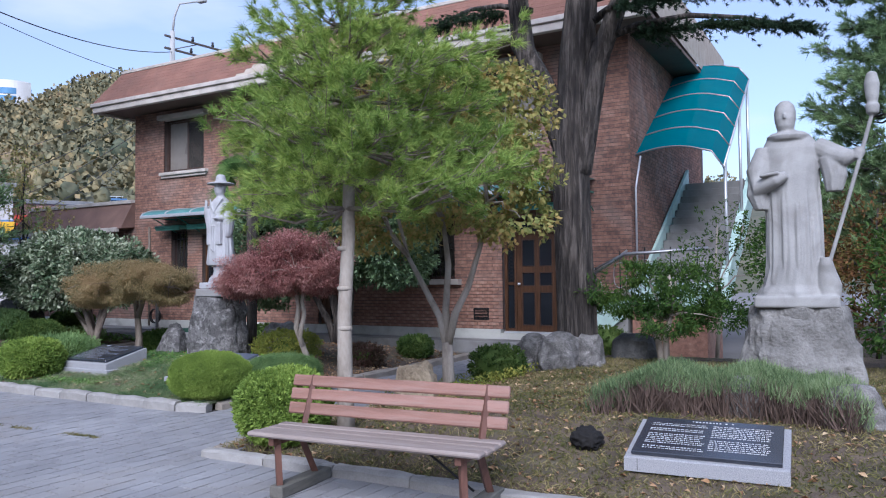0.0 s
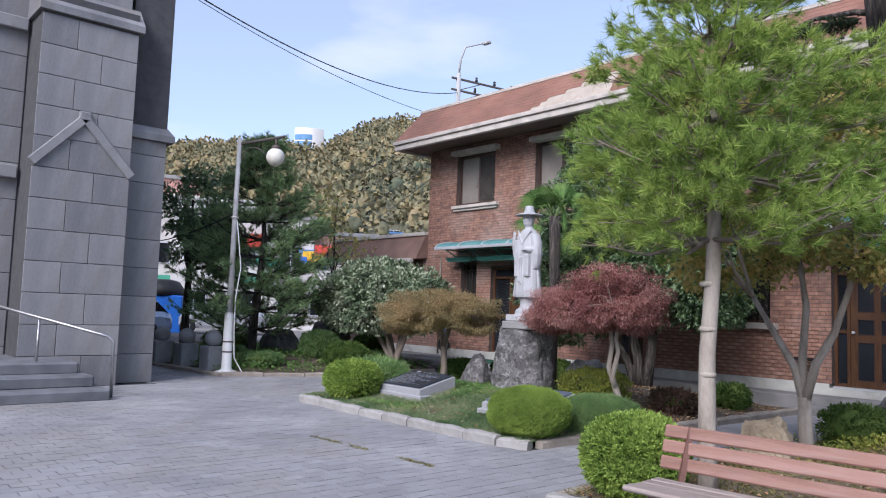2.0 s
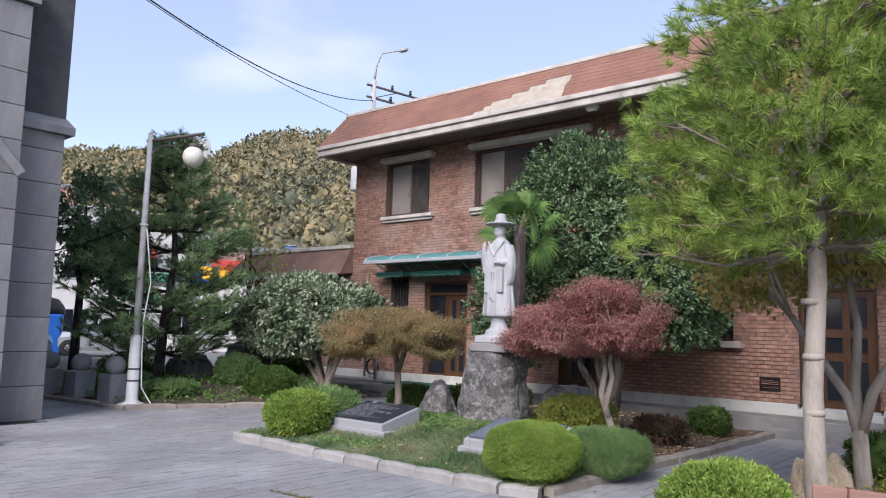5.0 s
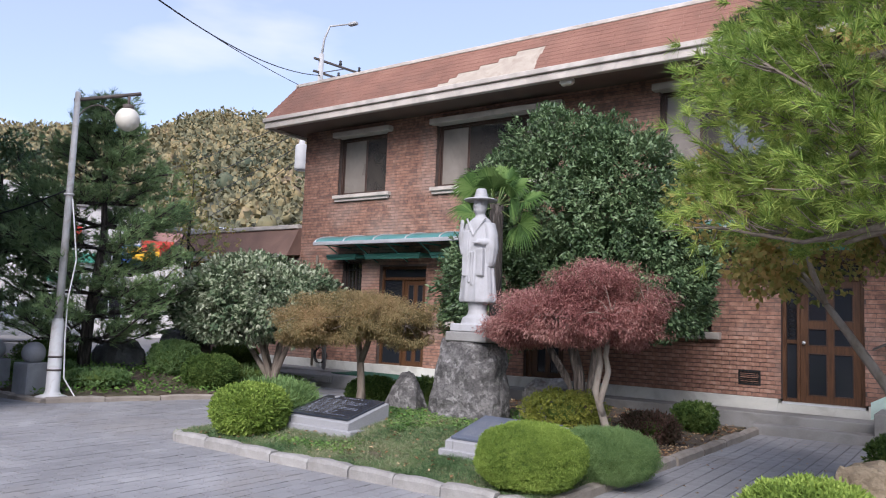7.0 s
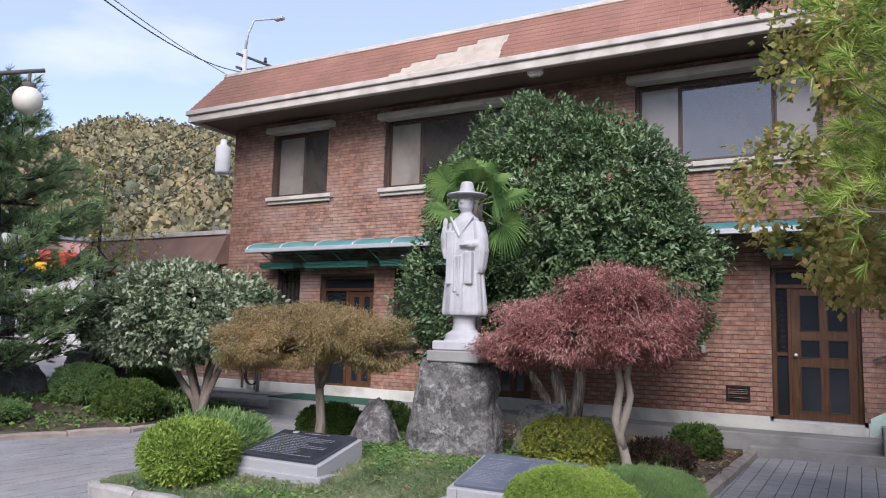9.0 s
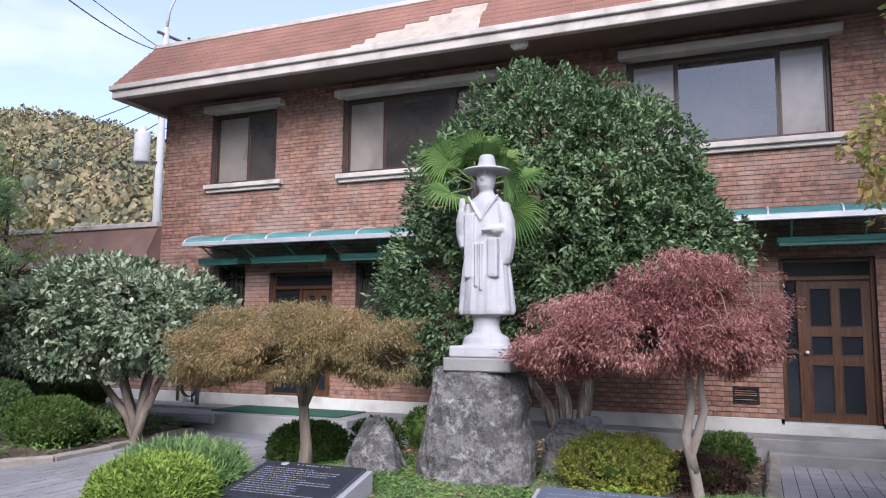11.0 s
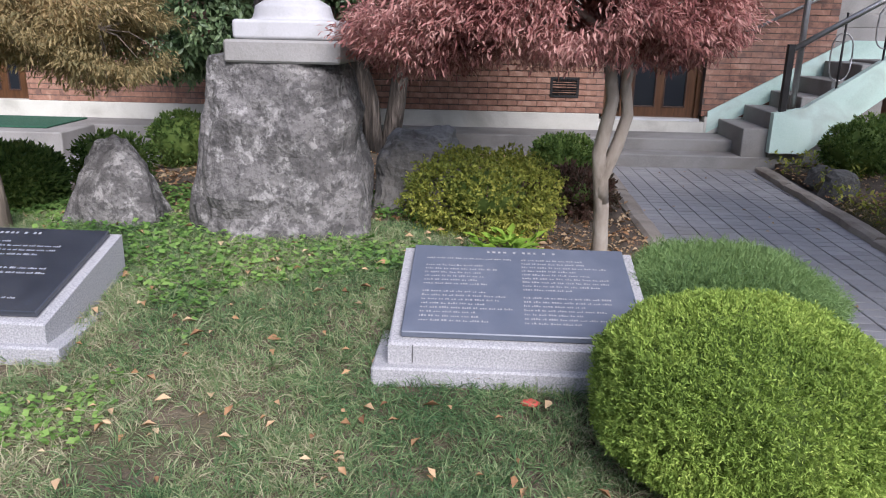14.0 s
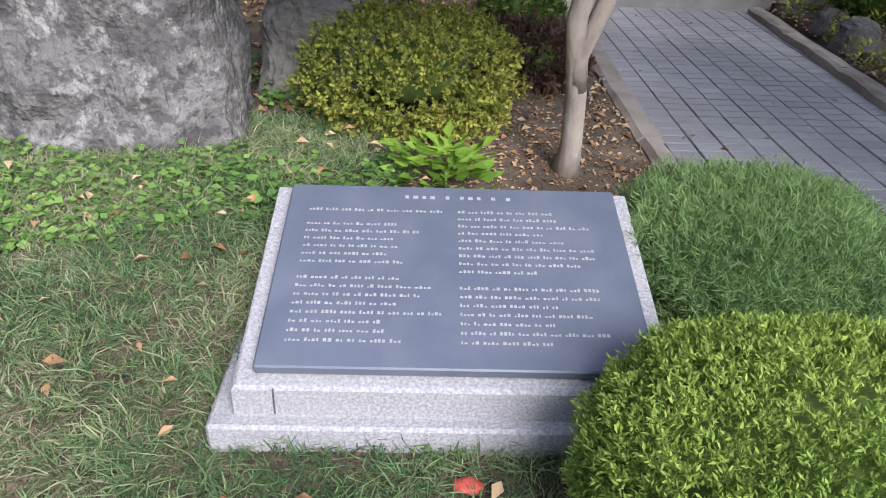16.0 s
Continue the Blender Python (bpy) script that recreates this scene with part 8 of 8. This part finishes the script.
def house(label, x, y, z, w, d, h, wall, roof_mat, turn, seed, name="building", signs=0, pitched=False):
    rng = np.random.default_rng(seed)
    t = thing(name, label, "building", pose(x, y, z, 0, 0, turn))
    part("wall", Mesh().box(-w / 2, w / 2, -d / 2, d / 2, -6, h), wall, t)
    if pitched:
        part("roof", Mesh().add([(-w / 2 - 0.3, -d / 2 - 0.3, h), (w / 2 + 0.3, -d / 2 - 0.3, h), (w / 2 + 0.3, d / 2 + 0.3, h), (-w / 2 - 0.3, d / 2 + 0.3, h), (-w / 2 - 0.3, 0, h + d * 0.28), (w / 2 + 0.3, 0, h + d * 0.28)],
                                 [(0, 1, 5, 4), (2, 3, 4, 5), (0, 4, 3), (1, 2, 5), (3, 2, 1, 0)]), roof_mat, t)
    else:
        part("roof", Mesh().box(-w / 2 - 0.15, w / 2 + 0.15, -d / 2 - 0.15, d / 2 + 0.15, h, h + 0.25, 0.03), roof_mat, t)
    for f in range(max(1, int(h / 2.8))):
        n = max(1, int(w / 2.2))
        for i in range(n):
            xc = -w / 2 + (i + 0.5) * w / n
            win = part("window", Mesh().box(xc - 0.7, xc + 0.7, -d / 2 - 0.06, -d / 2 + 0.02, 0.8 + f * 2.8, 2.1 + f * 2.8, 0.01), ALU, t)
            part("pane", Mesh().box(xc - 0.62, xc - 0.03, -d / 2 - 0.07, -d / 2 - 0.02, 0.88 + f * 2.8, 2.02 + f * 2.8).box(xc + 0.03, xc + 0.62, -d / 2 - 0.07, -d / 2 - 0.02, 0.88 + f * 2.8, 2.02 + f * 2.8), CARGLASS, win)
    for k in range(signs):
        xc, zc = rng.uniform(-w / 2, w / 2), rng.uniform(2.2, min(h, 5.0))
        part("sign", Mesh().box(xc - 0.8, xc + 0.8, -d / 2 - 0.4, -d / 2 - 0.1, zc, zc + rng.uniform(0.4, 0.8), 0.02), SIGNS[int(rng.integers(5))], t, "plain coloured shop sign")
    return t


def bearing(deg, r):
    return r * math.sin(radians(deg)), r * math.cos(radians(deg))


for i, (az, r, w, d, h, wm_, rm, sg, pt) in enumerate(((-69, 52, 9, 8, 7.5, WALLPALE, WALLPALE, 4, False), (-64.5, 50, 8, 8, 6.5, WALLPALE, CONCRETE, 5, False), (-60, 54, 9, 8, 6.0, WALLPINK, CONCRETE, 4, False), (-55.5, 50, 8, 8, 4.5, WALLPALE, ROOFBLUE, 5, False),
                                                       (-73, 58, 10, 9, 9.5, WALLPINK, CONCRETE, 3, False), (-78, 60, 12, 10, 8, WALLPALE, CONCRETE, 2, False), (-50, 48, 8, 8, 4.2, WALLPALE, ROOFBLUE, 1, False), (-44.5, 50, 6, 6, 5.2, WALLPALE, WALLPALE, 0, True))):
    x, y = bearing(az, r)
    house("small pale town building with shop signs" if sg > 1 else "small town house seen over the low wing", x, y, 0, w, d, h, wm_, rm, -az + 0, 200 + i, signs=sg, pitched=pt)


# wooded hill
def hill_elev(az):
    pts = [(-110, 6.0), (-90, 8.6), (-78, 9.8), (-70, 10.3), (-63, 11.2), (-58.5, 11.0), (-55.5, 12.9), (-52.5, 13.6), (-48, 13.4), (-44, 12.5), (-38, 11.4), (-28, 9.5), (-10, 6.5), (20, 3.5)]
    return float(np.interp(az, [p[0] for p in pts], [p[1] for p in pts]))


def hill_z(az, r):
    top = 430 * math.tan(radians(hill_elev(az)))
    u = max(0.0, (r - 62) / (430 - 62))
    return top * (u ** 0.95 if u <= 1 else max(0.2, 1 - (u - 1) * 0.6)) + 2.2 * noise.noise((az * 0.25, r * 0.02, 1)) * min(1, u * 6) - 0.5


# autumn hues of the trees, partly greyed so the colour carries distance haze
HAZED_AUTUMN = material("hazed_autumn_woods", [(0.085, 0.105, 0.07), (0.14, 0.142, 0.09), (0.22, 0.20, 0.115), (0.31, 0.245, 0.125), (0.22, 0.17, 0.12)], rough=0.95, scale=0.11, fine=0.9, bump=0.0, island=0.35, spec=0.1, grain_w=0.2)
hill = Mesh()
azs, rs = np.arange(-112, 24, 2.0), np.concatenate([np.arange(62, 430, 23), [430, 480, 560]])
hv = [(*bearing(a, r), hill_z(a, r)) for a in azs for r in rs]
WOODFLOOR = material("woodland_floor", [(0.07, 0.075, 0.048), (0.11, 0.108, 0.066), (0.155, 0.14, 0.085)], rough=1.0, scale=0.12, fine=0.9, bump=0.0)
hill.add(hv, [(i * len(rs) + j, i * len(rs) + j + 1, (i + 1) * len(rs) + j + 1, (i + 1) * len(rs) + j) for i in range(len(azs) - 1) for j in range(len(rs) - 1)], True)
structure("backdrop_hill", hill, WOODFLOOR, "distant hillside covered in autumn woods", "hill")


def woods():
    rng = np.random.default_rng(77)
    bm = bmesh.new()
    bmesh.ops.create_icosphere(bm, subdivisions=2, radius=1.0)
    base = np.array([v.co[:] for v in bm.verts])
    tris = np.array([[v.index for v in f.verts] for f in bm.faces])
    bm.free()
    V, T, k = [], [], 0
    P, D, S = [], [], []
    while k < 3700:
        az = rng.uniform(-92, -34) if rng.uniform() < 0.93 else rng.uniform(-110, 10)
        r = 75 + 365 * rng.uniform() ** 0.75
        if r < 93 and -57.5 < az < -46.5:
            continue
        s = rng.uniform(1.6, 3.6) * (0.55 + r / 420)
        x, y = bearing(az, r)
        c = np.array([x, y, hill_z(az, r) + s * 0.6])
        V.append(base * (1 + 0.12 * rng.normal(size=(len(base), 1))) * [s * 0.5, s * 0.5, s * 0.58] + c)
        T.append(tris + k * len(base))
        q = rng.normal(size=(62, 3))
        q /= np.linalg.norm(q, axis=1)[:, None]
        P.append(c + q * [s, s, s * 1.2] * rng.uniform(0.7, 1.08, (62, 1)))
        D.append(q + rng.normal(size=(62, 3)) * 0.8)
        S.append(np.full(62, s * 0.40))
        k += 1
    w = thing("woods", "yellow, russet and green autumn trees covering the hill", "trees", (0, 0, 0), "", "stuff")
    part("inner_foliage", tri_mesh("inner_foliage", HAZED_AUTUMN, np.concatenate(V), np.concatenate(T)), None, w)
    part("foliage", leaf_data("foliage", HAZED_AUTUMN, np.concatenate(P), np.concatenate(D), np.concatenate(S), 0.8, 0.1, rng), None, w)


woods()
GLASSBLUE = material("blue_tower_glass", [(0.10, 0.24, 0.42), (0.16, 0.33, 0.52)], rough=0.2, scale=0.2, bump=0.0)
x, y = bearing(-59.6, 400)
tw = thing("tower_block", "pale blue-glass tower standing on the hill", "building", pose(x, y, 71, 0, 0, 60))
part("core", Mesh().rings([[(-7.5 + 15 * (q / 11), -6 - 2.5 * math.sin(q / 11 * math.pi), z) for q in range(12)] + [(7.5, 6, z), (-7.5, 6, z)] for z in (-15, 20, 22)], smooth=False), WHITEPAINT, tw)
for k in range(7):
    part("glass_band", Mesh().rings([[(-7.4 + 9.4 * (q / 11), -6.15 - 2.5 * math.sin(q / 16 * math.pi), z) for q in range(12)] + [(2.0, -5, z), (-7.4, -5, z)] for z in (-6 + k * 3.6, -3.2 + k * 3.6)], smooth=False), GLASSBLUE, tw)
part("glass_side", Mesh().box(7.3, 7.7, -5.5, 5.5, -8, 19), GLASSBLUE, tw)
for i, (az, r, c) in enumerate(((-52.5, 82, ROOFBLUE), (-51, 86, WALLPALE), (-54, 88, CONCRETE), (-49.5, 84, ROOFBLUE), (-56, 85, WALLPALE), (-47.5, 88, CONCRETE), (-53.2, 95, ROOFBLUE))):
    x, y = bearing(az, r)
    house("little hillside house with a coloured roof", x, y, hill_z(az, r) - 1.0, 2.6, 2.4, 1.6, WALLPALE, c, -az, 300 + i)


# ------------------------------------------------------------------ utility pole and wires
POLE = material("concrete_pole", [(0.36, 0.36, 0.35), (0.46, 0.455, 0.44)], rough=0.8, scale=2)
WIRE = material("black_wire", [(0.02, 0.02, 0.022), (0.035, 0.035, 0.037)], rough=0.6, scale=4, bump=0.0)
PX, PY = -24.4, 20.8
up = thing("utility_pole", "concrete utility pole with transformers, crossarms and a lamp", "utility pole", (PX, PY, 0))
part("pole", Mesh().tube([(0, 0, -0.5), (0, 0, 11.6)], [0.17, 0.10], 12), POLE, up)
for z, L in ((11.35, 1.35), (10.85, 1.25), (8.6, 0.9), (7.0, 0.9)):
    part("crossarm", Mesh().box(-0.35, L * 2.3, -0.04, 0.04, z - 0.04, z + 0.04, 0.01, m=pose(0, 0, 0, 0, 0, 82)).tube([(0, 0, z - 0.5), (0.12 * L, 0.9 * L, z)], 0.02, 5), LAMPDARK, up, "dark steel crossarm with a stay")
    for k in range(3):
        part("insulator", Mesh().lathe([(0.0, 0), (0.05, 0.02), (0.07, 0.08), (0.04, 0.14), (0.06, 0.2), (0, 0.24)], (0, 0, 0), 10), IRON, up, "", pose(0.139 * L * (0.7 + 0.72 * k), 0.99 * L * (0.7 + 0.72 * k), z + 0.03))
for dx in (-0.55, 0.55):
    part("transformer", Mesh().lathe([(0.0, 0), (0.24, 0.02), (0.25, 0.1), (0.25, 0.95), (0.22, 1.0), (0.12, 1.05), (0.1, 1.25), (0, 1.27)], (dx * 0.74, dx * 0.67, 6.95), 16), POLE, up, "grey transformer can")
part("lamp_arm", Mesh().tube([(0, 0, 11.5), (0.05, 0.05, 12.2), (0.2, 0.18, 12.75), (0.8, 0.7, 12.9)], [0.05, 0.045, 0.04, 0.03], 8).box(0.7, 1.1, 0.64, 0.84, 12.84, 12.95, 0.02), POLE, up, "curved lamp arm")


def wire(name, a, b, sag, r, label):
    a, b = np.array(a), np.array(b)
    t = np.linspace(0, 1, 22)[:, None]
    p = a + (b - a) * t - np.array([0, 0, 1]) * sag * 4 * t * (1 - t)
    single(name, Mesh().tube(p, r, 5), WIRE, label, "wire")


wire("overhead_wire", (-14.7, 4.8, 7.5), (PX, PY, 10.75), 0.7, 0.016, "thick black overhead wire from pole to church")
wire("overhead_wire", (-14.7, 4.75, 7.45), (-17.15, 13.05, 7.06), 0.22, 0.008, "thin black wire from church to the house roof")
for k in range(4):
    wire("overhead_wire", (PX, PY, 9.4 - k * 0.5), (-70, 30 + k * 2, 11.5 - k * 1.8), 1.6, 0.016, "thin dark overhead wire crossing the sky")
wire("overhead_wire", (-15.55, 6.76, 3.35), (-21, 5.2, 2.9), 0.35, 0.012, "thin pale cable from lamp post towards the church")


# ------------------------------------------------------------------ small fixtures on the house
lamp_box = thing("eave_lamp", "small white weathered lamp fixed under the eave", "lamp", (-9.72, 12.62, 5.93))
part("housing", Mesh().box(-0.13, 0.13, -0.06, 0.06, -0.10, 0.0, 0.02), WHITEPAINT, lamp_box)
part("lens", Mesh().box(-0.10, 0.10, -0.045, 0.045, -0.125, -0.098, 0.01), GLOBE, lamp_box)
tap = thing("garden_tap", "blue garden tap and hose reel by the brick wall", "tap", (-16.2, WALL_Y - 0.05, 0.46))
part("pipe", Mesh().tube([(0, 0, -0.2), (0, -0.02, 0.45), (0, -0.12, 0.47)], 0.018, 8), STEEL, tap)
part("valve", Mesh().box(-0.12, 0.14, -0.15, -0.05, 0.44, 0.52, 0.02), SIGNS[3], tap, "blue valve body")
for k in range(3):
    part("hose", Mesh().tube([(0.18 * math.cos(q), -0.12 + 0.03 * k, 0.1 + 0.18 * math.sin(q)) for q in np.linspace(0, 2 * math.pi, 17)], 0.012, 6), TYRE, tap)


# ------------------------------------------------------------------ bricks and pavers
def pavers():
    rng = np.random.default_rng(5)
    joined, shared, count = Mesh(), None, 0
    L, W, g = 0.152, 0.21, 0.010
    beds = (BED_C, BED_L, BED_R)

    def covered(x, y):
        return any(inside((x, y), b) for b in beds) or y > 12.7 or (x < -14.5 and y < 4.9)
    small = Mesh()
    one = Mesh().box(-L / 2 + g / 2, L / 2 - g / 2, -W / 4 + g * 0.4, W / 4 - g * 0.4, -0.04, 0.0, 0.003).data("paver", PAVER)
    vs, fs = [], []
    for j in range(int((12.8 + 6.5) / W)):
        y = -6.5 + (j + 0.5) * W
        for i in range(int(33 / L)):
            x = -26.0 + (i + 0.5) * L
            y = -6.5 + (j + 0.5 + 0.5 * (i % 2)) * W
            if covered(x, y) or x > 7:
                continue
            z = rng.uniform(-0.002, 0.002)
            if -6.6 < x < -4.7 and 5.9 < y < 12.7:
                for h in (-0.25, 0.25):
                    if count < 300 and y > 6.6:
                        part("paver", one, None, court, "", pose(x, y + h * W, z, rng.uniform(-0.3, 0.3), rng.uniform(-0.3, 0.3), rng.uniform(-0.4, 0.4)))
                        count += 1
                    else:
                        small.box(x - L / 2 + g / 2, x + L / 2 - g / 2, y + h * W - W / 4 + g * 0.4, y + h * W + W / 4 - g * 0.4, -0.04, z)
                continue
            k = len(vs)
            a, b = L / 2 - g / 2, W / 2 - g * 0.5
            e = rng.uniform(-0.0015, 0.0015, 4)
            vs += [(x - a, y - b, z + e[0]), (x + a, y - b, z + e[1]), (x + a, y + b, z + e[2]), (x - a, y + b, z + e[3]),
                   (x - a, y - b, -0.01), (x + a, y - b, -0.01), (x + a, y + b, -0.01), (x - a, y + b, -0.01)]
            fs += [(k, k + 1, k + 2, k + 3), (k, k + 4, k + 5, k + 1), (k + 1, k + 5, k + 6, k + 2), (k + 2, k + 6, k + 7, k + 3), (k + 3, k + 7, k + 4, k)]
    joined.v, joined.f, joined.n, joined.smooth = [np.array(vs)], fs, len(vs), [False] * len(fs)
    tagged(part("paving", joined, PAVER, court, "pale grey rectangular pavers"), kind="stuff")
    tagged(part("path_paving", small, PAVER, court, "small pale grey pavers of the side path"), kind="stuff")


pavers()
for lay in PIECES:
    lay()
